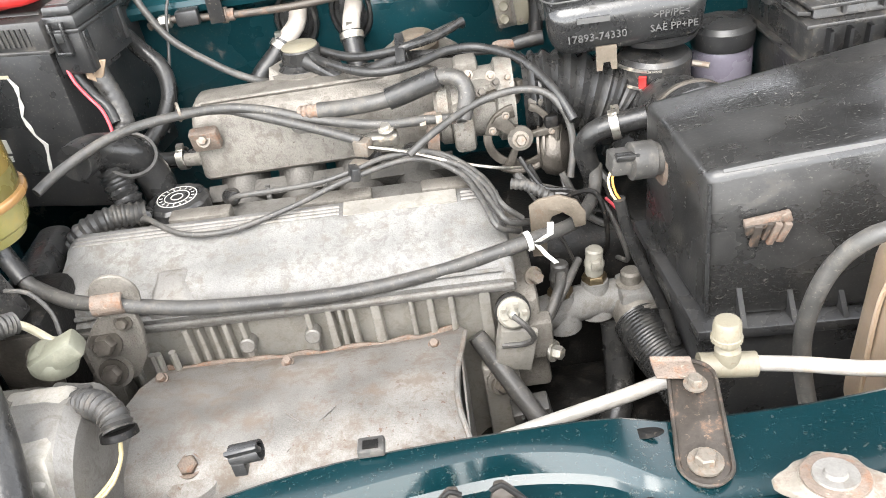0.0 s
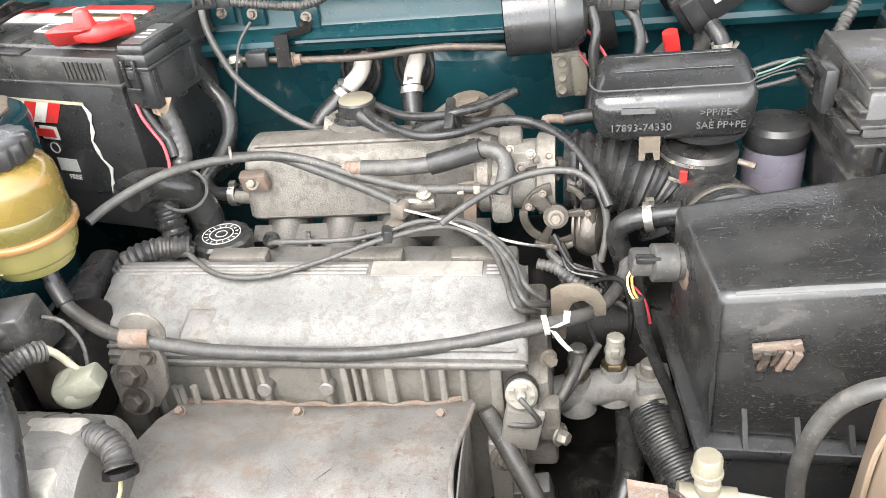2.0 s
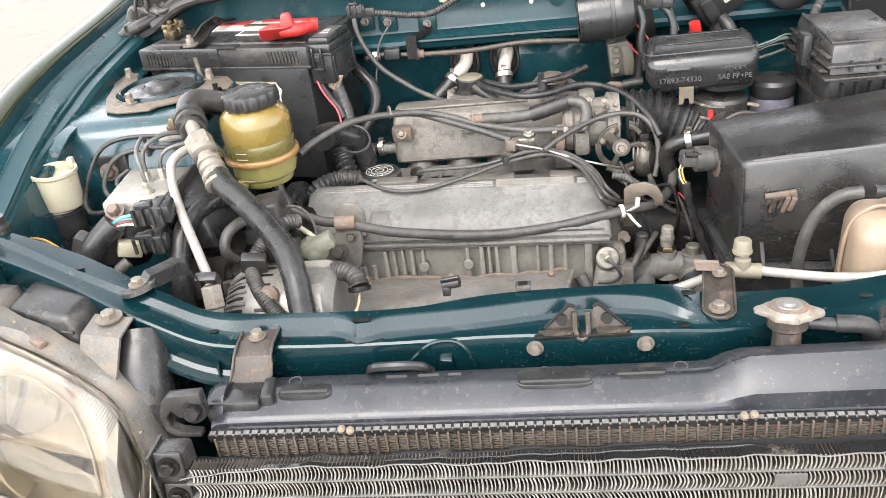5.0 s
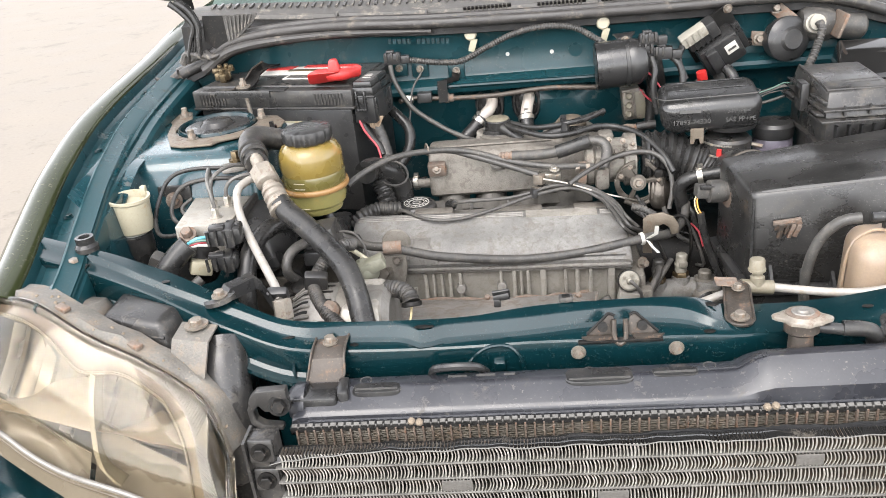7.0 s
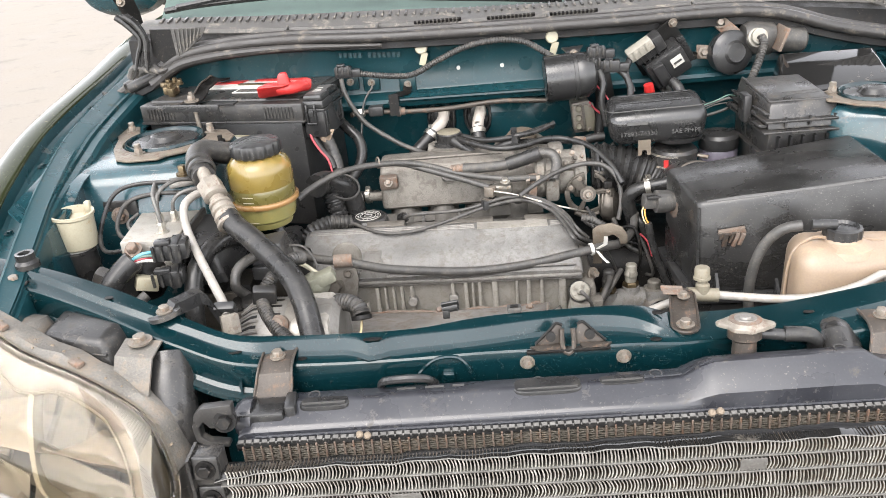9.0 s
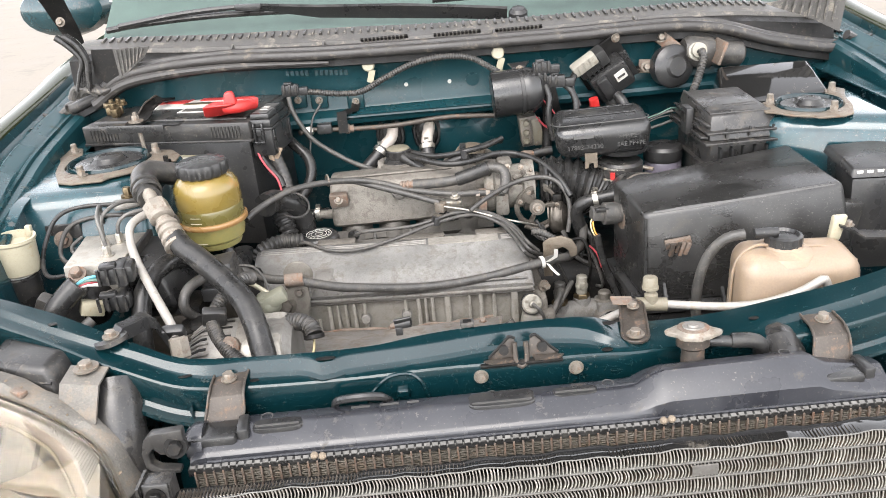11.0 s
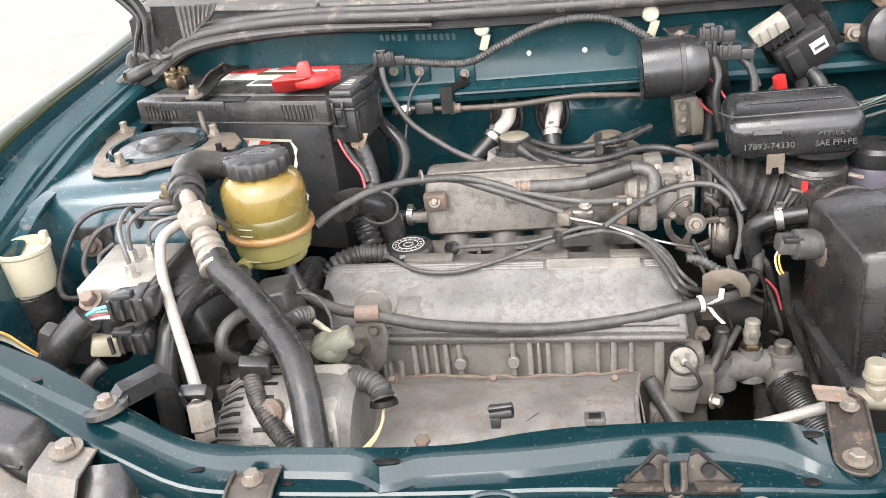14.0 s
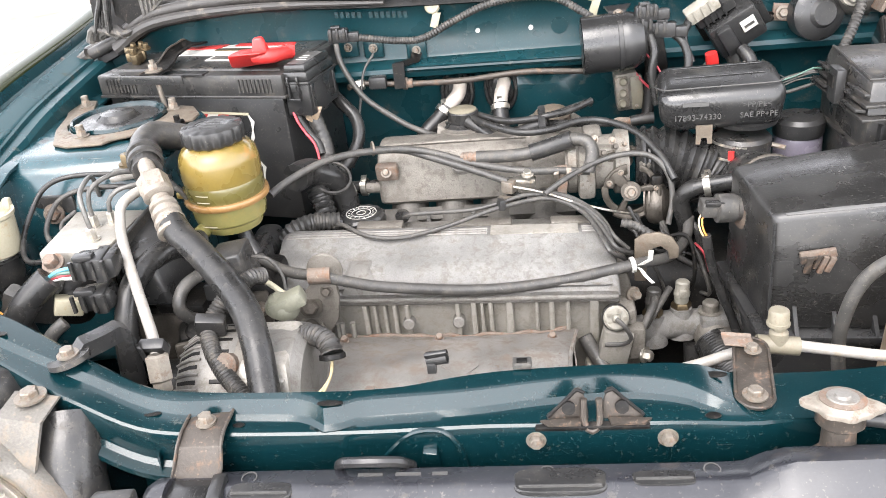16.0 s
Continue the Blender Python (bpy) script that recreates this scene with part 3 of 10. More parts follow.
def make_car_body():
    car = thing("car_body", (0, 0.6, 0), "dark green small car body with open engine bay, dusty paint", "car body")
    rows = []
    n = 110
    for i in range(n):
        x = -0.66 + 1.4 * i / (n - 1)
        fy, fz, ry, rz = smooth_line(BAR, x)
        face = 0.05 if -0.3 < x < 0.3 else 0.03
        w = ry - fy
        g = smooth_line(RIDGE, x)[0]
        rows.append([(x, ry - 0.001, rz - 0.07), (x, ry, rz - 0.012), (x, ry + 0.001, rz - 0.003), (x, ry - 0.003, rz), (x, g + 0.007, rz - 0.03 * (rz - fz)), (x, g + 0.003, rz - 0.12 * (rz - fz)), (x, g - 0.003, fz + 0.24 * (rz - fz)),
                     (x, g - 0.008, fz + 0.06 * (rz - fz)), (x, fy + 0.006, fz + 0.0002), (x, fy + 0.003, fz - 0.0002), (x, fy + 0.0008, fz - 0.002), (x, fy, fz - 0.005), (x, fy - 0.0005, fz - 0.012), (x, fy + 0.001, fz - face), (x, fy - 0.003, fz - face - 0.004), (x, fy - 0.012, fz - face - 0.006), (x, fy - 0.013, fz - face - 0.01)])
    tie = part("radiator_support_bar", sheet(rows, (0, 0.002, -0.003)), GREEN, car, "glossy dark green pressed steel bar over the radiator", angle=26)
    # thin near-black discs on the bar paint the shade of its openings
    for x, y, a, b in ((-0.322, 0.004, 0.011, 0.0035), (-0.166, 0.006, 0.011, 0.0035), (0.148, 0.047, 0.011, 0.004), (0.14, 0.006, 0.006, 0.004), (-0.47, 0.06, 0.005, 0.0035), (-0.245, 0.0, 0.005, 0.003), (0.31, 0.03, 0.006, 0.003)):
        fy, fz, ry, rz = smooth_line(BAR, x)
        p = Vector((x, y, (rz if y > smooth_line(RIDGE, x)[0] + 0.003 else fz) + 0.0008))
        hole = rings(bmesh.new(), [[p + Vector((a * math.cos(t), b * math.sin(t), h)) for t in (2 * math.pi * k / 16 for k in range(16))] for h in (0.0, 0.0007)])
        part("slot", hole, DARK, tie)
    # small pressed tab in the middle of the bar
    part("bent_tab", hexa([(-0.1, -0.004, 0.868), (-0.078, -0.004, 0.868), (-0.078, -0.001, 0.868), (-0.1, -0.001, 0.868), (-0.092, -0.012, 0.897), (-0.08, -0.014, 0.897), (-0.08, -0.002, 0.901), (-0.092, -0.002, 0.901)]), GREEN, tie, bevel=0.002)
    part("bead", tube([(-0.135, -0.005, 0.872), (-0.12, -0.006, 0.895), (-0.1, -0.004, 0.912), (-0.075, -0.004, 0.913), (-0.062, -0.005, 0.895), (-0.058, -0.005, 0.872)], 0.0025, 8), GREEN, tie)
    for x in (0.0, 0.104):
        part("bolt", bolt((x, -0.001, 0.9), (0, -1, 0.1), 0.0075, 0.008), BOLT, tie, "rusty hexagon bolt")
    # firewall with its ledge
    prof = [(0.668, 1.15), (0.688, 1.13), (0.692, 1.12), (0.692, 1.05), (0.688, 1.042), (0.672, 1.038), (0.663, 1.034), (0.661, 1.028), (0.664, 1.02), (0.685, 1.014), (0.695, 1.004), (0.7, 0.99), (0.703, 0.95), (0.705, 0.9), (0.72, 0.75), (0.76, 0.45)]
    rows = []
    for i in range(61):
        x = -0.635 + 1.34 * i / 60
        wave = 0.02 * math.exp(-((x - 0.03) / 0.05) ** 2)
        cut = smooth_line(SEAL_LINE, x)[0] - 0.004 - 1.15
        rows.append([(x, y - wave * (0.9 < z < 1.0), z + (cut * (z - 1.04) / 0.11 if z > 1.04 else 0)) for y, z in prof])
    wall = part("firewall", sheet(rows, (0, 0.004, 0)), GREEN_BAY, car)
    for x, z in ((-0.063, 1.074), (0.014, 1.072)):
        part("rivet", disc((x, 0.694, z), (0, -1, 0), 0.0035, 0.004), WHITE, wall)
    part("grommet", disc((0.055, 0.694, 1.072), (0, -1, 0), 0.012, 0.004), GREEN_BAY, wall)
    for k in range(13):
        if k != 5:
            part("stamped_mark", box((-0.268 + 0.0085 * k, 0.691, 1.113 - 0.0006 * k), (0.0055, 0.002, 0.009)), BLUE_DUSTY, wall)
    for x, y, z in ((-0.125, 0.676, 1.107), (0.101, 0.668, 1.108)):
        tab = lathe((x, y + 0.01, z + 0.008), (0, -1, 0.2), [(0.011, 0), (0.011, 0.007), (0.009, 0.009)], 18)
        box((x + 0.003, y + 0.004, z - 0.01), (0.011, 0.006, 0.022), (0, 18, 0), tab)
        part("cable_clip", tab, CREAM, wall, "yellowed plastic cable clip")
    for x, z in ((-0.256, 1.066), (-0.219, 1.062), (-0.155, 1.054)):
        b = box((x, 0.688, z), (0.03, 0.008, 0.03))
        part("stud_plate", b, GREEN_BAY, wall, bevel=0.003)
        part("bolt", bolt((x, 0.684, z), (0, -1, 0.2), 0.006, 0.007), BOLT, wall)
    part("ledge_rail", tube([(-0.19, 0.662, 1.032), (0.09, 0.66, 1.03)], 0.004, 8), GREEN, wall)
    for sgn in (1, -1):
        q = lambda x, y, z: (x if sgn > 0 else 2 * CX - x, y, z)
        st = [(-0.3, -0.54, 0.93), (-0.1, -0.565, 0.98), (0.05, -0.59, 1.005), (0.15, -0.615, 1.021), (0.3, -0.645, 1.05), (0.48, -0.669, 1.075), (0.77, -0.681, 1.099), (1.0, -0.69, 1.12), (1.5, -0.7, 1.14)]
        rows = []
        for i in range(60):
            y = 0.0 + 1.4 * i / 59
            x0, z0 = smooth_line(st, y)
            out = [(0.058, -0.16), (0.053, -0.03), (0.05, -0.018), (0.045, -0.013), (0.034, -0.011), (0.0325, -0.006), (0.029, -0.0045), (0.026, -0.007), (0.022, -0.004), (0.004, 0.001), (0.001, 0.003), (-0.003, 0.001), (-0.006, -0.004), (-0.011, -0.012), (-0.029, -0.015), (-0.034, -0.011), (-0.038, 0.002), (-0.041, 0.006), (-0.05, 0.0095), (-0.063, 0.0105), (-0.077, 0.006), (-0.089, -0.005), (-0.099, -0.025), (-0.106, -0.06), (-0.114, -0.14), (-0.12, -0.3), (-0.125, -0.6)]
            inner = min(1, max(0, (y - 0.24) / 0.16))
            rows.append([q(x0 + (dx if dx < 0.022 else 0.022 + (dx - 0.022) * (0.25 + 0.75 * inner)), y, z0 + dz) for dx, dz in out])
        wing = part("fender", sheet([r[:17] for r in rows], (0, 0, -0.002)), GREEN_BAY, car, angle=22)
        part("outer_skin", sheet([[Vector(p) + Vector((0, 0, 0.0005)) for p in r[16:]] for r in rows], (0, 0, -0.002)), FENDER, wing, "olive green outer fender skin", angle=50)
        for y in (0.2, 0.38, 0.62):
            x0, z0 = smooth_line(st, y)
            part("bolt", bolt(q(x0 - 0.022, y, z0 - 0.014), r=0.006, h=0.004, washer=1.8), GREEN, wing)
        rows = [[q(x, -0.02 + 0.76 * i / 20, z) for x, z in ((-0.585 - 0.05 * i / 20, 1.0 + 0.055 * i / 20), (-0.578 - 0.04 * i / 20, 0.93), (-0.57 - 0.03 * i / 20, 0.8), (-0.55, 0.4))] for i in range(21)]
        part("inner_apron", sheet(rows, (0.003 * sgn, 0, 0)), BLUE_DUSTY, car)
        t = (lambda x, y, z: (x, y, z)) if sgn > 0 else (lambda x, y, z: (max(0.462, 0.535 - 0.76 * (x + 0.527)), 0.42 + 0.76 * (y - 0.475), z))
        k = 0.93 if sgn > 0 else 0.72
        tower = hexa([t(-0.655, 0.25, 0.8), t(-0.425, 0.28, 0.8), t(-0.44, 0.53, 0.8), t(-0.655, 0.6, 0.8), t(-0.66, 0.335, 1.044), t(-0.428, 0.35, 1.04), t(-0.42, 0.525, 1.042), t(-0.66, 0.585, 1.048)])
        if sgn < 0:
            tower.verts.ensure_lookup_table()
            for k2 in (1, 5):
                tower.verts[k2].co.y = 0.385
            bmesh.ops.reverse_faces(tower, faces=tower.faces)
        rows = [[q(-0.672 + 0.03 * max(0, 0.45 - y) / 0.25, y, 1.05 + 0.03 * (y - 0.3)), q(-0.64 + 0.02 * max(0, 0.45 - y) / 0.25, y, 1.045 + 0.01 * (y - 0.35) - 0.5 * max(0, 0.34 - y) ** 1.5), q(-0.6 + 0.02 * max(0, 0.45 - y), y, 1.0405 - 1.2 * max(0, 0.34 - y) ** 1.5)] for y in (0.2 + 0.5 * i / 20 for i in range(21))]
        part("apron_top", sheet(rows, (0, 0, -0.003)), BLUE_DUSTY, car)
        tower_ob = part("strut_tower", tower, BLUE_DUSTY, car, bevel=0.022, segs=4)
        dish = lathe(t(-0.527, 0.475, 1.045), (0, 0, 1), [(r * k, h) for r, h in ((0.066, -0.01), (0.066, 0.004), (0.064, 0.007), (0.061, 0.006), (0.057, -0.002), (0.042, -0.001), (0.034, 0.002))], 48)
        tm = part("strut_mount", dish, GREEN, car, "domed strut mount with a grey rubber centre")
        part("mount_rubber", lathe(t(-0.527, 0.475, 1.0445), (0, 0, 1), [(r * k, h) for r, h in ((0.056, -0.004), (0.055, 0.001), (0.044, 0.002), (0.042, 0.0005), (0.034, 0.003), (0.0005, 0.004))], 40), BLACK_DUSTY, tm, "dusty black rubber mount face")
        part("rubber_centre", lathe(t(-0.527, 0.475, 1.047), (0, 0, 1), [(r * k, h) for r, h in ((0.056, -0.003), (0.054, 0.001), (0.03, 0.002), (0.025, 0.006), (0.023, 0.009), (0.014, 0.0105), (0.0005, 0.01))], 32), RUBBER, tm)
        arc = [(-0.527 + 0.0645 * math.cos(math.radians(a)), 0.475 + 0.0645 * math.sin(math.radians(a))) for a in range(20, -216, -18)]
        plate_pts = [(-0.6, 0.566), (-0.63, 0.572), (-0.638, 0.555), (-0.612, 0.5), (-0.597, 0.44), (-0.572, 0.385), (-0.55, 0.374), (-0.505, 0.376), (-0.498, 0.389), (-0.468, 0.406), (-0.445, 0.436), (-0.416, 0.446), (-0.416, 0.472), (-0.436, 0.505), (-0.456, 0.512)] + arc
        part("mount_plate", plate([t(x, y, 1.0445) for x, y in plate_pts], (0, 0, 0.0035)), PLATE, tm, "dusty grey steel plate", bevel=0.0012)
        for bx, by in ((-0.603, 0.54), (-0.46, 0.497), (-0.545, 0.408)):
            bb = bolt(t(bx, by, 1.047), r=0.0085, h=0.009)
            lathe(t(bx, by, 1.054), (0, 0, 1), [(0.005, 0), (0.005, 0.008), (0.004, 0.009)], 12, bb)
            part("bolt", bb, BOLT, tm)
    # cowl, seal, glass
    rows, glass = [], []
    for i in range(45):
        x = -0.64 + 1.34 * i / 44
        rear, front = smooth_line(COWL_LINE, x)
        low = smooth_line(SEAL_LINE, x)[0]
        rows.append([(x, 0.672, low - 0.02), (x, 0.676, low), (x, 0.69, low + 0.002), (x, 0.7, front - 0.012), (x, 0.728, front - 0.006), (x, 0.732, front), (x, 0.765, (rear + front) / 2 + 0.001), (x, 0.8, rear), (x, 0.806, rear - 0.003), (x, 0.808, rear - 0.03), (x, 0.87, rear - 0.035)])
        glass.append([(x, 0.868 + 0.5 * j / 6, rear - 0.02 + 0.3 * j / 6) for j in range(7)])
    # near-black sheet paints the shade of the recess under the cowl
    part("cowl_recess", sheet([[Vector(p) + Vector((0, 0.0, -0.001)) for p in r[:5]] for r in rows], (0, 0.003, -0.002)), DARK, car, "near-black sheet painting the shade of the recess below the cowl")
    cowl = part("cowl_panel", sheet([r[4:] for r in rows], (0, 0, -0.003)), COWL, car, "dusty grey plastic cowl panel with vents")
    for i in range(84):
        x = -0.6 + 1.2 * i / 83
        rear, front = smooth_line(COWL_LINE, x)
        part("vent_rib", box((x, 0.776, (rear + front) / 2 + 0.004), (0.0045, 0.026, 0.004), (8, 0, 0)), BLACK_DUSTY if i % 2 else COWL, cowl)
    for x0 in (-0.13, 0.0, 0.11):
        # dark boxes carry the shade inside the vent openings
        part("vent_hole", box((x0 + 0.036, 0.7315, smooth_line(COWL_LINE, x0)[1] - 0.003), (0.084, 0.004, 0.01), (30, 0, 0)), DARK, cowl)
        for k in range(11):
            part("vent_slat", box((x0 + 0.007 * k, 0.7295, smooth_line(COWL_LINE, x0)[1] - 0.003), (0.0026, 0.005, 0.011), (30, 0, 0)), COWL, cowl)
    for x in (-0.52, -0.36, -0.2, 0.1, 0.35):
        low, front = smooth_line(SEAL_LINE, x)[0], smooth_line(COWL_LINE, x)[1]
        part("web", box((x, 0.705, (low + front) / 2), (0.004, 0.04, 0.014), (10, 0, 0)), COWL, cowl)
    for sgn in (1, -1):
        q = lambda x, y, z: (x if sgn > 0 else 2 * CX - x, y, z)
        if sgn > 0:
            # flat near-black plate: the hollow's shade is in its colour
            end = part("cowl_end", plate([(-0.584, 0.662, 1.19), (-0.545, 0.662, 1.187), (-0.543, 0.662, 1.136), (-0.57, 0.662, 1.13), (-0.588, 0.662, 1.146)], (0, 0.003, 0)), DARK, cowl, "near-black plate painting the shaded hollow at the cowl end")
            face = part("ribbed_face", plate([(-0.547, 0.66, 1.188), (-0.487, 0.664, 1.186), (-0.498, 0.664, 1.17), (-0.546, 0.66, 1.136)], (0, 0.003, 0)), COWL, end, "dusty fluted grey plastic face")
            for k in range(7):
                part("end_rib", tube([(-0.541 + 0.0075 * k, 0.659, 1.186), (-0.542 + 0.0062 * k, 0.659, 1.143 + 0.0045 * k)], 0.0016, 6), COWL, face)
            random.seed(12)
            for k in range(5):
                dx, dy = random.uniform(-0.012, 0.012), random.uniform(-0.008, 0.004)
                part("torn_strip", tube([(-0.623 + dx, 0.662 + dy, 1.215), (-0.606 + dx, 0.66 + dy, 1.2), (-0.594 + dx * 0.6, 0.658 + dy, 1.175), (-0.598 + dx, 0.655 + dy, 1.15), (-0.602 + dx * 1.4, 0.652 + dy, 1.125)], 0.006, 8, r2=0.003), RUBBER, end, "torn hanging strip of black rubber")
            for k in range(6):
                part("crumpled_fold", tube([(-0.635 + 0.009 * k, 0.66, 1.112 + 0.003 * k), (-0.622 + 0.009 * k, 0.652, 1.13 - 0.002 * k), (-0.606 + 0.008 * k, 0.656, 1.112 + random.uniform(0, 0.012))], 0.007, 8, r2=0.004), SEAL if k % 2 else COWL, end, "crumpled seal end")
            part("seal_tail", tube([(-0.648, 0.666, 1.092), (-0.668, 0.668, 1.083), (-0.685, 0.672, 1.08), (-0.7, 0.68, 1.085)], 0.009, 10, r2=0.003), SEAL, end)
            continue
        end = part("cowl_end", plate([q(-0.64, 0.66, 1.172), q(-0.5, 0.668, 1.158), q(-0.52, 0.668, 1.15), q(-0.585, 0.664, 1.125), q(-0.632, 0.66, 1.1)], (0, 0.003, 0)), COWL, cowl, "dusty cowl end plate")
        for k in range(7):
            x = -0.622 + 0.014 * k
            part("end_rib", tube([q(x, 0.6595, 1.168 - 0.0012 * k), q(x + 0.004, 0.6595, 1.118 + 0.0045 * k)], 0.0022, 6), COWL, end)
        part("seal_tail", tube([q(-0.648, 0.666, 1.092), q(-0.668, 0.668, 1.083), q(-0.685, 0.672, 1.08), q(-0.7, 0.68, 1.085)], 0.009, 10, r2=0.003), SEAL, end)
    line = [Vector((x, 0.666 + 0.04 * max(0, abs(x - CX) - 0.5), z)) for x, z in SEAL_LINE]
    seal = part("bonnet_seal", tube(line, 0.009, 12), SEAL, car)
    part("seal_lip", tube([p + Vector((0, 0.014, 0.008)) for p in line], 0.006, 8), SEAL, seal)
    part("seal_fold", tube([p + Vector((0, -0.008, -0.012)) for p in line[1:5]], 0.01, 10, r2=0.003), SEAL, seal)
    rows = glass
    part("windscreen", sheet(rows, (0, 0.004, -0.004)), WINDOW, car, "green tinted windscreen glass")
    # near-black tray added to shut out the bright ground below the bay
    rows = [[(-0.8 + 1.66 * i / 12, y, z + (0.3 if i in (0, 12) else 0.0)) for y, z in ((-0.25, 0.36), (0.0, 0.28), (0.4, 0.28), (0.75, 0.4), (0.8, 0.62))] for i in range(13)]
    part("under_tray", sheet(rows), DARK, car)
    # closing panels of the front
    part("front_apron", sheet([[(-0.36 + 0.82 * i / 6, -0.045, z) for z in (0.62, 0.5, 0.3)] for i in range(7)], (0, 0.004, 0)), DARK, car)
    # scuttle gussets and hinge arms
    for sgn in (1, -1):
        q = lambda x, y, z: (x if sgn > 0 else 2 * CX - x, y, z)
        part("gusset", sheet([[q(-0.6, 0.72, 1.12), q(-0.66, 0.7, 1.09)], [q(-0.61, 0.8, 1.16), q(-0.67, 0.8, 1.11)], [q(-0.64, 0.9, 1.17), q(-0.69, 0.92, 1.125)]], (0, 0, -0.003)), BLACK_DUSTY, car)
        arm = sheet([[q(-0.712, 0.9, 1.105), q(-0.692, 0.915, 1.105)], [q(-0.716, 0.915, 1.15), q(-0.7, 0.93, 1.15)], [q(-0.722, 0.9, 1.19), q(-0.7, 0.92, 1.19)], [q(-0.735, 0.865, 1.26), q(-0.705, 0.89, 1.26)], [q(-0.75, 0.82, 1.34), q(-0.715, 0.85, 1.34)]], (0.004, 0.004, 0))
        hinge = part("bonnet_hinge", arm, DARK, car, "dark grimy bonnet hinge arm with rusty bolts")
        for z in (1.175, 1.215):
            part("bolt", bolt(q(-0.712, 0.895 - (z - 1.19) * 0.5, z), (0, -1, 0.2), 0.008, 0.008), BOLT, hinge)
    rows = []
    for i in range(25):
        u = i / 24
        rows.append([(CX + (v - 0.5) * (1.36 - 0.14 * u), 0.875 - 0.42 * u - 0.03 * math.sin(math.pi * u) - 0.025 * math.cos((v - 0.5) * 3.0), 1.31 + 0.84 * u) for v in (j / 20 for j in range(21))])
    # out of view; near-black so that the paint below reflects it dark
    hood = part("raised_bonnet", sheet(rows, (0, 0.012, 0.006)), DARK, car, "near-black underside of the raised bonnet, out of view")
    for j in (2, 7, 13, 18):
        part("bonnet_rib", tube([Vector(r[j]) + Vector((0, -0.012, 0)) for r in rows[2:23:4]], 0.016, 8), GREEN, hood)
    mirror = lathe((-0.9, 1.42, 1.19), (0, -1, 0), [(0.03, -0.02), (0.075, 0.0), (0.09, 0.03), (0.08, 0.06), (0.05, 0.08), (0.0005, 0.085)], 24)
    bmesh.ops.scale(mirror, vec=(1.25, 1, 0.75), space=Matrix.Translation((0.9, -1.42, -1.19)), verts=mirror.verts)
    part("door_mirror", mirror, BLUE_DUSTY, car, "pale green door mirror")
    part("door_mirror_stalk", tube([(-0.83, 1.44, 1.17), (-0.7, 1.46, 1.13)], 0.03, 10), GREEN, car)
    # lower wings beside the lamps
    for sgn in (1, -1):
        q = lambda x, y, z: (x if sgn > 0 else 2 * CX - x, y, z)
        rows = [[q(-0.76 + 0.02 * j, 0.0 + 0.1 * (1 - i / 8) - 0.12 * i / 8, 1.0 - 0.09 * j - 0.02 * i / 8) for j in range(6)] for i in range(9)]
        part("wing_front", sheet(rows, (0.003, 0, 0)), GREEN, car)
        rows = []
        for i in range(17):
            u = i / 16
            x, y = -0.74 + 0.42 * u, -0.02 - 0.16 * math.sin(u * 1.45)
            rows.append([q(x, y + 0.06, 0.83 - 0.07 * u), q(x, y - 0.012, 0.828 - 0.07 * u), q(x, y - 0.03, 0.815 - 0.07 * u), q(x, y - 0.04, 0.77 - 0.06 * u), q(x, y - 0.04, 0.5)])
        part("bumper_corner", sheet(rows, (0, 0.004, 0)), GREEN, car, "dark green bumper corner under the lamp")
    part("inner_bracket_panel", sheet([[(-0.35, 0.03, 0.93), (-0.35, 0.0, 0.8), (-0.35, 0.0, 0.5)], [(-0.31, -0.02, 0.91), (-0.31, -0.04, 0.8), (-0.31, -0.04, 0.5)]], (0, 0.003, 0)), GREEN, car)
    for x in (-0.7, 0.76):
        w = part("wheel", lathe((x - 0.09, 0.25, 0.3), (1, 0, 0), [(0.18, 0), (0.28, 0.0), (0.3, 0.02), (0.3, 0.16), (0.28, 0.18), (0.18, 0.18)], 32), RUBBER, car)
    return car


car_body = make_car_body()


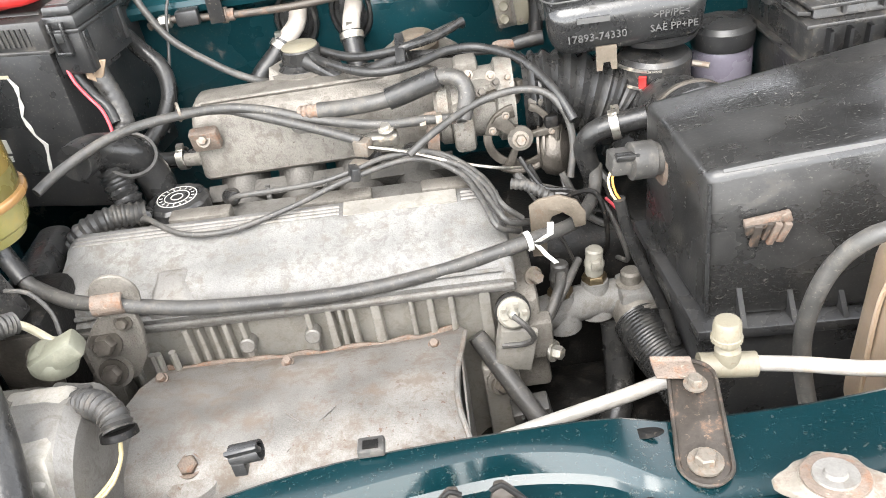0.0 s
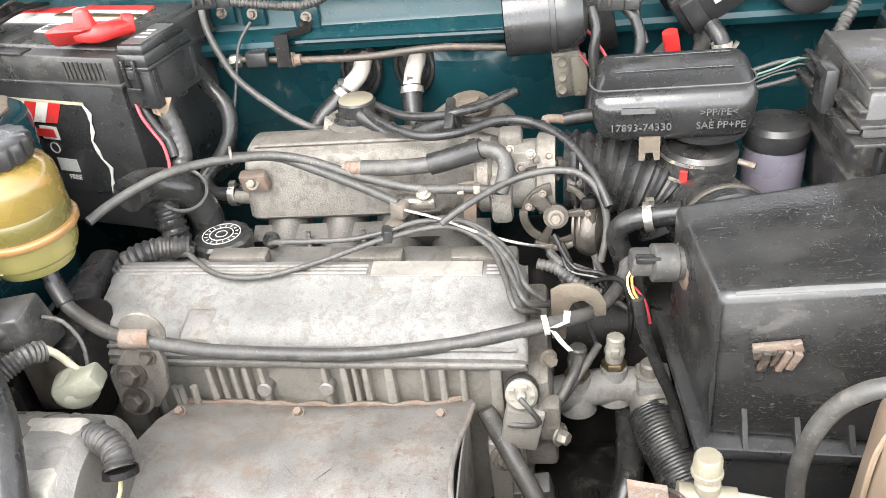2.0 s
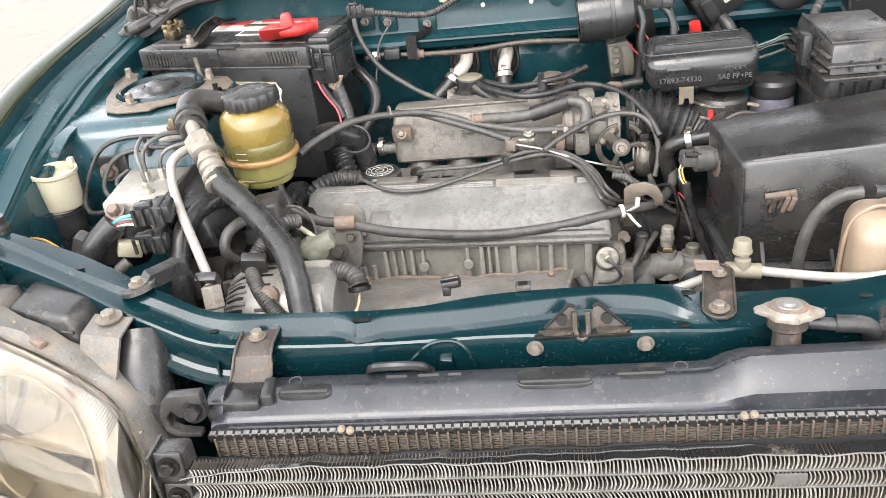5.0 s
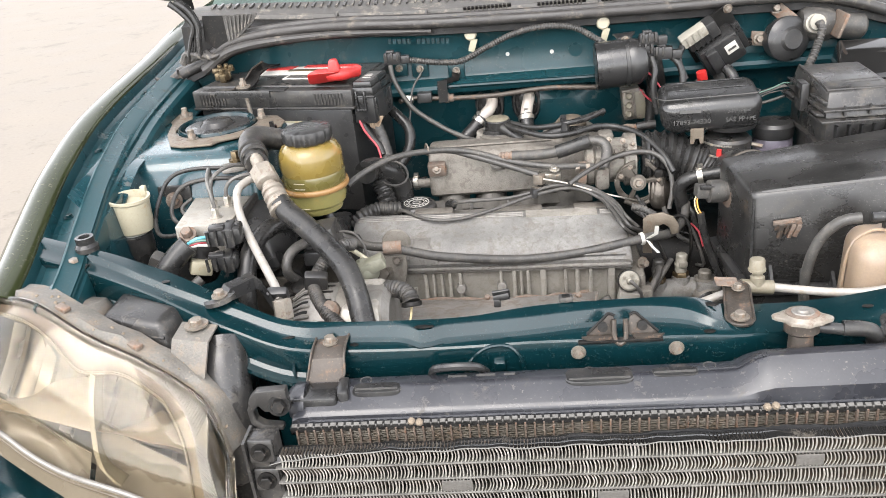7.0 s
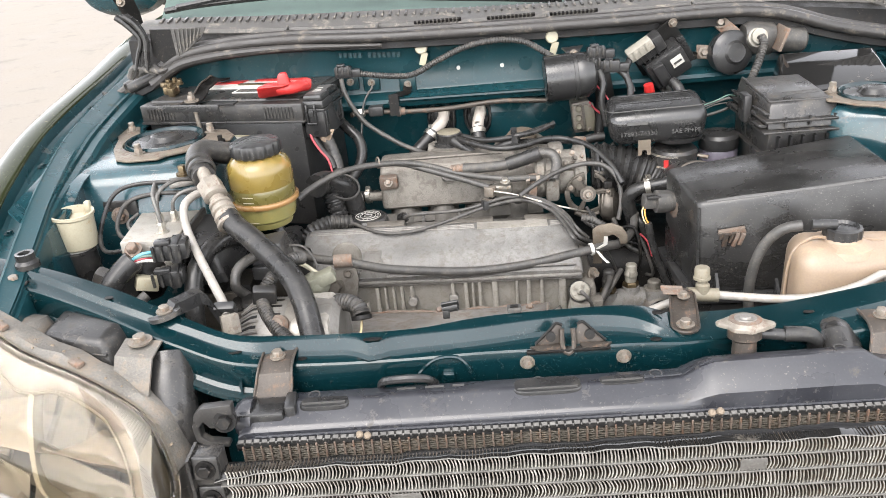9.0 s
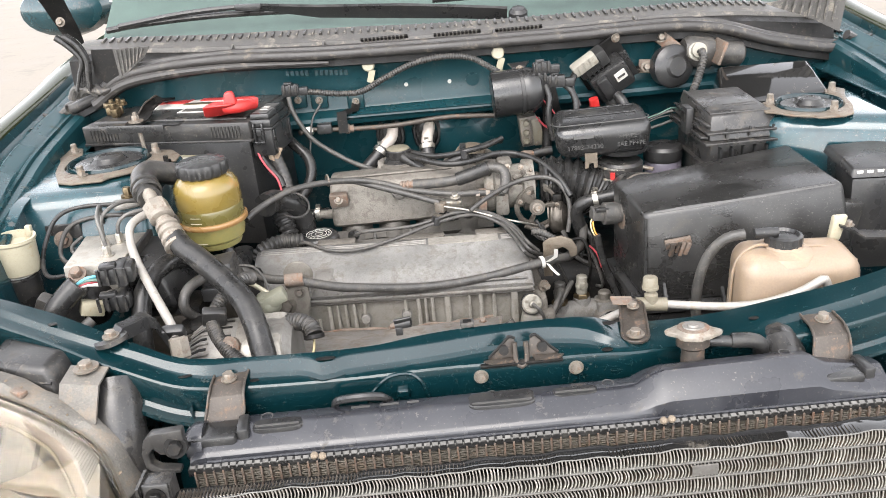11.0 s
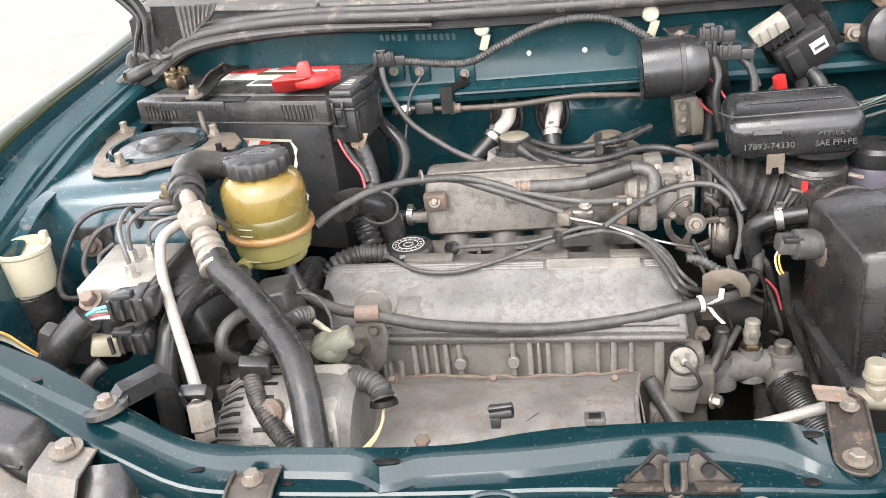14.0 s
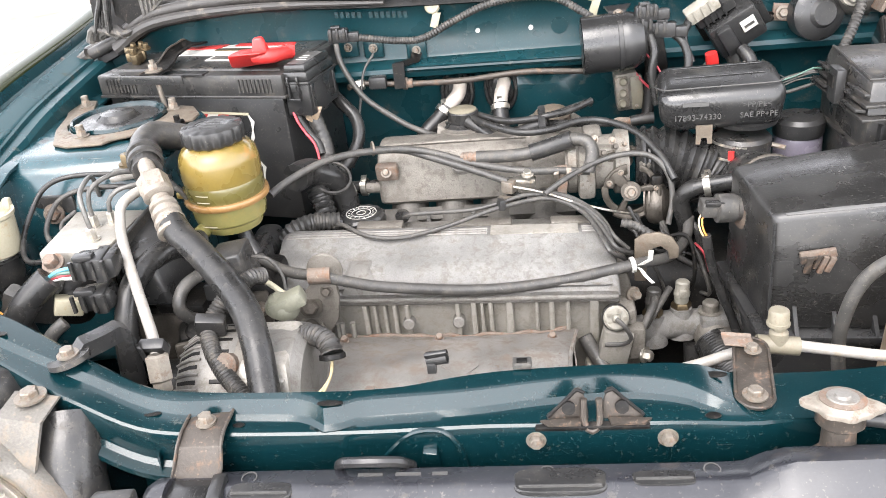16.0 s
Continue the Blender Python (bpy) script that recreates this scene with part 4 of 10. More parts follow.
# ---- engine ----
def make_engine():
    e = thing("engine", (-0.09, 0.38, 0.5), "dusty cast aluminium four cylinder car engine with valve cover", "engine")

    def warp(x, y, z):
        return Vector((x, y, z - 0.03 * (x + 0.1)))
    prof = [(0.306, 0.857), (0.300, 0.858), (0.299, 0.863), (0.305, 0.866), (0.3075, 0.871), (0.312, 0.878), (0.321, 0.885), (0.335, 0.889), (0.371, 0.898), (0.374, 0.901), (0.394, 0.9025), (0.399, 0.899), (0.402, 0.885), (0.404, 0.84)]
    loops = []
    for x, k in ((-0.313, 0.0), (-0.313, 0.6), (-0.309, 0.88), (-0.3, 0.985), (-0.29, 1.0), (-0.1, 1.0), (0.08, 1.0), (0.09, 0.97), (0.097, 0.85), (0.1, 0.55), (0.1, 0.0)):
        loops.append([warp(x, 0.35 + (y - 0.35) * (0.96 + 0.04 * k), 0.85 + (z - 0.85) * (0.2 + 0.8 * k)) for y, z in prof])
    vc = part("valve_cover", rings(bmesh.new(), loops), ALU_COVER, e, "dull silver cast valve cover", angle=45)
    for y in (0.376, 0.382, 0.388):
        part("rib", tube([warp(-0.302, y, 0.9005), warp(-0.2, y, 0.9015), warp(-0.052, y, 0.902)], 0.0016, 8), ALU, vc)
        part("rib", tube([warp(0.062, y, 0.902), warp(0.085, y, 0.902)], 0.0016, 8), ALU, vc)
    part("faded_label", sheet([[warp(x, 0.3735, 0.9022), warp(x, 0.3935, 0.9036)] for x in (-0.048, 0.0, 0.058)], (0, 0, -0.003)), BARE_ALU, vc, "faded bare label patch")
    part("rear_ledge", box((-0.1, 0.425, 0.875), (0.38, 0.05, 0.022), (0, 1.7, 0)), ALU, vc, bevel=0.005)
    for x, w in ((-0.19, 0.06), (-0.06, 0.075), (0.05, 0.05)):
        part("coil_rail", box(warp(x, 0.414, 0.893), (w, 0.02, 0.016), (0, 1.7, 0)), ALU_DULL, vc, bevel=0.003)
    for y, z in ((0.304, 0.8695),):
        part("front_ridge", tube([warp(-0.305, y, z), warp(-0.1, y - 0.0005, z), warp(0.09, y, z)], 0.002, 8), ALU_COVER, vc)
    for x in (-0.235, -0.2295, -0.216, -0.252):
        part("side_rib", tube([(x, 0.297, 0.83), (x, 0.296, 0.78)], 0.0035, 8), BARE_ALU, vc)
    # raised boss at the front
    part("boss", hexa([warp(-0.226, 0.299, 0.86), warp(-0.176, 0.299, 0.86), warp(-0.176, 0.34, 0.886), warp(-0.226, 0.34, 0.886), warp(-0.218, 0.303, 0.881), warp(-0.19, 0.303, 0.881), warp(-0.193, 0.335, 0.8905), warp(-0.214, 0.335, 0.8905)]), ALU, vc, bevel=0.004, segs=3)
    part("flange", hexa([warp(-0.31, 0.297, 0.852), warp(0.098, 0.297, 0.852), warp(0.098, 0.32, 0.852), warp(-0.31, 0.32, 0.852), warp(-0.31, 0.297, 0.8575), warp(0.098, 0.297, 0.8575), warp(0.098, 0.32, 0.8575), warp(-0.31, 0.32, 0.8575)]), ALU, vc, bevel=0.002)
    part("dark_end_cover", box((-0.335, 0.36, 0.87), (0.035, 0.13, 0.08)), RUBBER, e, bevel=0.012, segs=3)
    # cylinder head with a recessed ribbed front
    head = part("cylinder_head", hexa([(-0.28, 0.308, 0.55), (0.1, 0.318, 0.55), (0.1, 0.46, 0.55), (-0.28, 0.45, 0.55), (-0.28, 0.311, 0.856), (0.098, 0.316, 0.846), (0.098, 0.46, 0.846), (-0.28, 0.445, 0.856)]), BARE_ALU, e, "bright cast cylinder head with ribs")
    part("upper_lip", hexa([warp(-0.24, 0.302, 0.8455), warp(0.1, 0.302, 0.8455), warp(0.1, 0.33, 0.8455), warp(-0.24, 0.33, 0.8455), warp(-0.24, 0.3, 0.851), warp(0.1, 0.3, 0.851), warp(0.1, 0.33, 0.851), warp(-0.24, 0.33, 0.851)]), ALU, head, bevel=0.003)
    for x, w in ((-0.2, 0.006), (-0.188, 0.004), (-0.176, 0.004), (-0.164, 0.005), (-0.149, 0.005), (-0.089, 0.005), (-0.07, 0.006), (-0.06, 0.004), (-0.05, 0.005), (-0.028, 0.008), (0.004, 0.004), (0.021, 0.006), (0.04, 0.005), (0.07, 0.01)):
        y = 0.314
        rib = hexa([(x - w * 0.6, y - 0.013, 0.76), (x + w * 0.6, y - 0.008, 0.76), (x + w / 2, y + 0.02, 0.76), (x - w / 2, y + 0.02, 0.76), (x - w / 2, y - 0.013, 0.848), (x + w / 2, y - 0.013, 0.848), (x + w / 2, y + 0.02, 0.848), (x - w / 2, y + 0.02, 0.848)])
        part("rib", rib, BARE_ALU, head, bevel=0.0015)
    for x in (-0.149, -0.089):
        part("boss", lathe((x, 0.312, 0.82), (0, -1, 0.15), [(0.0074, 0), (0.0074, 0.012), (0.006, 0.0135)], 20), ALU, head)
    part("port_bulge", lathe((-0.118, 0.33, 0.802), (0, -1, 0.2), [(0.024, -0.004), (0.02, 0.006), (0.013, 0.011), (0.0005, 0.0125)], 24), ALU_ROUGH, head)
    part("timing_side", box((-0.295, 0.335, 0.79), (0.055, 0.09, 0.13)), ALU_DULL, head, bevel=0.008)
    lift = plate([(-0.231 + 0.021 * math.cos(a), 0.276, 0.916 + 0.021 * math.sin(a)) for a in (0.35 * k for k in range(18))], (0, -0.003, -0.001))
    part("lifting_plate", lift, ALU_DULL, head, "rust-stained grey steel lifting plate", bevel=0.001)
    part("mount_bracket", plate([(x, 0.278, z) for x, z in ((-0.277, 0.826), (-0.24, 0.828), (-0.224, 0.852), (-0.219, 0.88), (-0.22, 0.905), (-0.243, 0.905), (-0.26, 0.888), (-0.275, 0.868))], (0, -0.007, 0)), ALU_DULL, head, "grimy cast mount bracket", bevel=0.002)
    part("bolt_flange", disc((-0.257, 0.274, 0.84), (0, -1, 0.2), 0.0165, 0.006), ALU_DULL, head)
    for p, r in (((-0.253, 0.271, 0.871), 0.0125), ((-0.257, 0.268, 0.841), 0.0115), ((-0.232, 0.271, 0.89), 0.007)):
        part("bolt", bolt(p, (0, -1, 0.3), r, r * 0.9), GREASY, head)
    # exhaust heat shield
    prof = [(0.299, 0.8035), (0.291, 0.807), (0.283, 0.8115), (0.258, 0.8215), (0.215, 0.832), (0.18, 0.834), (0.155, 0.827), (0.138, 0.812), (0.126, 0.79), (0.12, 0.76), (0.118, 0.66)]
    rows = []
    for i in range(25):
        u = i / 24
        x = -0.238 + 0.28 * u
        end = max(0, (u - 0.82) / 0.18) ** 2
        rows.append([(x + 0.006 * math.sin(j), y + 0.012 * end * (j < 9), z + 0.004 - 0.006 * u - 0.01 * end * (j > 2) + 0.0013 * math.sin(9 * u + j) + 0.0009 * math.sin(31 * u + 2.3 * j)) for j, (y, z) in enumerate(prof)])
    hs = part("heat_shield", sheet(rows, (0, 0.001, -0.0015)), STEEL, e, "stained pressed steel exhaust heat shield", angle=60)
    part("rim", tube([(r[0] + 0.001, r[1], r[2]) for r in rows[-1][2:]], 0.0025, 8), STEEL, hs)
    edge = [Vector((r[0][0], r[0][1] + 0.001 * math.sin(i * 2.3), r[0][2] + 0.0015 * math.sin(i * 1.7))) for i, r in enumerate(rows)]
    part("rusty_edge", tube(edge, 0.003, 8), RUSTY, hs, "rusty rolled edge")
    for p, r in (((-0.172, 0.158, 0.829), 0.0105), ((-0.11, 0.274, 0.818), 0.006), ((0.02, 0.278, 0.811), 0.006), ((-0.222, 0.272, 0.821), 0.006)):
        part("bolt", bolt(p, (0, -0.4, 1), r, 0.006, washer=1.3), RUSTY, hs)
    part("pressed_dish", lathe((-0.172, 0.16, 0.8265), (0, -0.35, 1), [(0.03, -0.004), (0.026, 0.0), (0.017, 0.0016), (0.0005, 0.0016)], 32), STEEL, hs)
    for a, b in (((-0.1, 0.195, 0.8355), (-0.06, 0.162, 0.8275)), ((-0.06, 0.195, 0.8345), (-0.097, 0.16, 0.828))):
        part("pressed_cross", tube([a, b], 0.0007, 8), STEEL, hs)
    part("shield_end", plate([(0.0425, y, z - 0.013) for y, z in ((0.285, 0.81), (0.258, 0.826), (0.215, 0.833), (0.18, 0.832), (0.157, 0.825), (0.14, 0.81), (0.13, 0.79), (0.125, 0.7), (0.285, 0.7))], (0.0015, 0, 0)), STEEL, e)
    part("exhaust_manifold", tube([(-0.23, 0.2, 0.77), (0.0, 0.19, 0.74), (0.03, 0.18, 0.66)], 0.04, 14), RUSTY, e)
    # right end of the head
    part("end_housing", hexa([(0.085, 0.3, 0.72), (0.125, 0.3, 0.72), (0.125, 0.44, 0.72), (0.085, 0.44, 0.72), (0.085, 0.296, 0.825), (0.118, 0.3, 0.83), (0.118, 0.44, 0.84), (0.085, 0.44, 0.84)]), ALU_DULL, e, bevel=0.006)
    part("corner_bolt", bolt((0.116, 0.326, 0.836), (0.5, -1, 0.3), 0.008, 0.012), BOLT, e)
    part("engine_block", box((-0.08, 0.4, 0.48), (0.36, 0.2, 0.24)), DARK, e, bevel=0.01)
    # oil filler cap
    cap = part("oil_cap", lathe((-0.221, 0.452, 0.878), (0, 0, 1), [(0.024, 0), (0.024, 0.006), (0.031, 0.007), (0.031, 0.02), (0.028, 0.0235), (0.0005, 0.024)], 60, wave=0.03, waves=14), BLACK, e, "black knurled oil filler cap")
    part("neck", disc((-0.221, 0.452, 0.855), (0, 0, 1), 0.03, 0.024), ALU_DULL, e)
    for r in (0.02, 0.0125, 0.006):
        part("printed_ring", lathe((-0.221, 0.452, 0.9022), (0, 0, 1), [(r - 0.0005, 0), (r + 0.0005, 0), (r + 0.0005, 0.0005), (r - 0.0005, 0.0005)], 28), WHITE, cap)
    for k in range(16):
        a = 0.393 * k
        part("printed_mark", box((-0.221 + 0.0163 * math.cos(a), 0.452 + 0.0163 * math.sin(a), 0.9024), (0.0032, 0.0011, 0.0005), (0, 0, math.degrees(a))), WHITE, cap)
    # intake plenum and runners
    loops = []
    prof = [(0.51, 0.891), (0.4935, 0.8935), (0.4895, 0.898), (0.4925, 0.915), (0.4985, 0.939), (0.5035, 0.952), (0.509, 0.9595), (0.516, 0.9635), (0.523, 0.9655), (0.5245, 0.9675), (0.545, 0.9685), (0.56, 0.967), (0.567, 0.96), (0.568, 0.94), (0.568, 0.91), (0.55, 0.885)]
    for x, k in ((-0.201, 0.86), (-0.2, 0.93), (-0.196, 0.985), (-0.189, 1.0), (0.0, 1.0), (0.025, 0.95), (0.045, 0.82), (0.07, 0.68)):
        loops.append([Vector((x, 0.53 + (y - 0.53) * k, 0.925 + (z - 0.925) * k)) for y, z in prof])
    pl = part("intake_plenum", rings(bmesh.new(), loops), ALU_DULL, e, "grimy cast aluminium intake plenum", angle=50)
    part("cast_bead", tube([(-0.19, 0.523, 0.9675), (-0.09, 0.5225, 0.968), (0.0, 0.523, 0.9675)], 0.0022, 8), ALU_DULL, pl)
    for x in (-0.135, -0.075):
        part("thread_insert", tube([(x, 0.474, 0.888), (x, 0.466, 0.858)], 0.0028, 8, ribs=0.004), CRIMP, pl)
    part("corner_bracket", box((-0.186, 0.49, 0.943), (0.03, 0.014, 0.024), (15, 0, 0)), RUSTY, pl, bevel=0.004)
    part("bolt", bolt((-0.186, 0.482, 0.945), (0, -1, 0.5), 0.0065, 0.006), BOLT, pl)
    part("plug", lathe((-0.088, 0.5, 0.938), (0, -0.5, 1), [(0.012, 0), (0.012, 0.006), (0.007, 0.008), (0.0005, 0.007)], 24), ALU, pl)
    part("stub", cyl((-0.2, 0.515, 0.91), (-0.222, 0.518, 0.91), 0.008), ALU_DULL, pl)
    for i in range(4):
        x = -0.165 + 0.062 * i
        part("intake_runner", tube([(x, 0.53, 0.895), (x, 0.5, 0.865), (x, 0.46, 0.84), (x, 0.44, 0.82)], 0.026, 18), RUNNER, e)
    part("runner_web", box((-0.07, 0.5, 0.855), (0.26, 0.02, 0.06), (30, 0, 0)), RUNNER, e)
    # throttle body, cam and diaphragm
    tb = part("throttle_body", lathe((0.05, 0.5, 0.935), (1, -0.05, 0), [(0.034, 0), (0.039, 0.004), (0.039, 0.014), (0.034, 0.018), (0.036, 0.06), (0.042, 0.063), (0.042, 0.08)], 28), ALU_ROUGH, e, "cast throttle body")
    part("block", box((0.1, 0.488, 0.952), (0.042, 0.044, 0.028), (0, 0, 8)), ALU_ROUGH, tb, bevel=0.006)
    part("block", box((0.075, 0.468, 0.925), (0.022, 0.026, 0.05)), ALU_ROUGH, tb, bevel=0.006)
    part("block", box((0.085, 0.508, 0.972), (0.024, 0.028, 0.016)), ALU_DULL, tb, bevel=0.005)
    for p in ((0.11, 0.463, 0.968), (0.125, 0.47, 0.96), (0.095, 0.459, 0.962)):
        part("screw", bolt(p, (0.2, -1, 0.5), 0.0045, 0.005), GREASY, tb)
    random.seed(8)
    for k in range(16):
        x, y, z = random.uniform(0.06, 0.15), random.uniform(0.455, 0.5), random.uniform(0.935, 0.985)
        if k % 2:
            part("small_lug", box((x, y, z), (random.uniform(0.008, 0.02), 0.012, random.uniform(0.008, 0.018)), (random.uniform(-15, 15), random.uniform(-20, 20), random.uniform(-30, 30))), random.choice((ALU_DULL, GREASY, ALU)), tb, bevel=0.002)
        else:
            part("screw", bolt((x, y - 0.006, z), (random.uniform(-0.3, 0.3), -1, 0.5), random.uniform(0.003, 0.0048), 0.005), random.choice((BOLT, GREASY, BROWN_STEEL)), tb)
    for a0, wide, far in ((2.3, 0.26, 0.032), (4.3, 0.14, 0.034), (0.1, 0.13, 0.034)):
        arm = [(0.128 + r * math.cos(a0 + g * wide * k), 0.447, 0.913 + r * math.sin(a0 + g * wide * k)) for r, g, k in ((0.008, -1, 2.4), (far, -1, 1.0), (far + 0.001, 0, 0), (far, 1, 1.0), (0.008, 1, 2.4))]
        part("cam_spoke", plate(arm, (0, 0.004, 0.001)), GREASY, tb, "grimy throttle cam spoke", bevel=0.0008)
    for a0, a1, r0, r1 in ((1.7, 3.0, 0.021, 0.034), (3.0, 4.8, 0.0275, 0.036), (4.8, 6.6, 0.03, 0.0365), (0.3, 1.2, 0.028, 0.0345)):
        n = 10
        arc = [(0.128 + r1 * math.cos(a0 + (a1 - a0) * k / n), 0.4505, 0.914 + r1 * math.sin(a0 + (a1 - a0) * k / n)) for k in range(n + 1)]
        arc += [(0.128 + r0 * math.cos(a1 + (a0 - a1) * k / n), 0.4505, 0.914 + r0 * math.sin(a1 + (a0 - a1) * k / n)) for k in range(n + 1)]
        part("cam_sector", plate(arc, (0, 0.003, 0.0006)), GREASY, tb, "grimy throttle cam sector", bevel=0.0006)
    for a0, r in ((2.0, 0.029), (2.7, 0.029), (0.1, 0.032)):
        part("cam_pin", bolt((0.128 + r * math.cos(a0), 0.447, 0.913 + r * math.sin(a0)), (0, -1, 0.2), 0.0035, 0.004), BOLT, tb)
    part("cam_hub", disc((0.128, 0.449, 0.913), (0, -1, 0.2), 0.0125, 0.004), GREASY, tb)
    for k in range(4):
        part("return_spring", lathe((0.15 + 0.006 * k, 0.464, 0.893), (1, -0.3, 0.1), [(0.022, 0), (0.0255, 0.0005), (0.0255, 0.0028), (0.022, 0.0033)], 24), GREASY, tb)
    part("cam_rim", tube([(0.128 + 0.036 * math.cos(a), 0.446, 0.913 + 0.036 * math.sin(a)) for a in (-2.2, -1.8, -1.4, -1.0, -0.6, -0.2, 0.2)], 0.0035, 10), GREASY, tb)
    part("nut", bolt((0.128, 0.445, 0.913), (0, -1, 0.3), 0.0075, 0.008), BOLT, tb)
    part("dashpot", lathe((0.165, 0.462, 0.888), (1, -0.4, 0.1), [(0.012, -0.012), (0.026, -0.01), (0.028, -0.002), (0.028, 0.004), (0.024, 0.01), (0.01, 0.014)], 28), GREASY, tb)
    part("linkage", box((0.16, 0.452, 0.925), (0.014, 0.012, 0.014)), DARK, tb, bevel=0.003)
    # valve on top of the plenum
    eg = part("egr_valve", lathe((-0.086, 0.58, 0.956), (0, 0, 1), [(0.03, 0), (0.03, 0.013), (0.0285, 0.016), (0.022, 0.0185), (0.0205, 0.02), (0.0215, 0.021), (0.0215, 0.034), (0.02, 0.0355), (0.0005, 0.036)], 30), RUBBER, e, "black capped valve on a clamped flange")
    part("clamp_band", lathe((-0.086, 0.58, 0.957), (0, 0, 1), [(0.036, 0), (0.039, 0.001), (0.039, 0.005), (0.035, 0.006), (0.035, 0.009), (0.0375, 0.01), (0.0375, 0.013), (0.029, 0.0145)], 30), ALU_DULL, eg, "grimy clamp flange")
    part("lid", lathe((-0.086, 0.58, 0.9915), (0, 0, 1), [(0.0195, 0), (0.0195, 0.001), (0.018, 0.002), (0.0005, 0.0022)], 28), STAINED_CREAM, eg, "tan dusty lid")
    part("bracket", sheet([[(-0.1316, 0.5480, 0.9605), (-0.1103, 0.5430, 0.9541)], [(-0.1228, 0.5550, 0.9630), (-0.1072, 0.5500, 0.9611)], [(-0.1210, 0.5660, 0.9771), (-0.1104, 0.5600, 0.9699)], [(-0.1131, 0.5750, 0.9761), (-0.1039, 0.5700, 0.9655)]], (0, 0.002, 0.001)), ALU_DULL, eg, "grey folded bracket", bevel=0.0006)
    part("bolt", bolt((-0.1195, 0.5450, 0.9599), (0, -0.6, 1), 0.005, 0.004), BOLT, eg)
    part("side_port", box((-0.0513, 0.5750, 0.9738), (0.014, 0.012, 0.012)), BLACK, eg, bevel=0.003)
    dp = part("diaphragm", lathe((0.037, 0.6, 0.93), (0, -0.15, 1), [(0.036, 0), (0.046, 0.012), (0.051, 0.017), (0.051, 0.02), (0.04, 0.03), (0.024, 0.034), (0.023, 0.044), (0.02, 0.047), (0.009, 0.048), (0.008, 0.046), (0.0005, 0.046)], 36), ALU_DULL, e, "grey stained round vacuum diaphragm")
    part("centre_cap", lathe((0.037, 0.595, 0.965), (0, -0.15, 1), [(0.0255, 0), (0.0255, 0.008), (0.022, 0.012), (0.013, 0.0135), (0.012, 0.017), (0.0005, 0.018)], 28), PLATE, dp, "tan rusty centre cap")
    part("base", box((0.037, 0.59, 0.92), (0.07, 0.06, 0.03)), ALU_DULL, dp, bevel=0.006)
    return e


engine = make_engine()


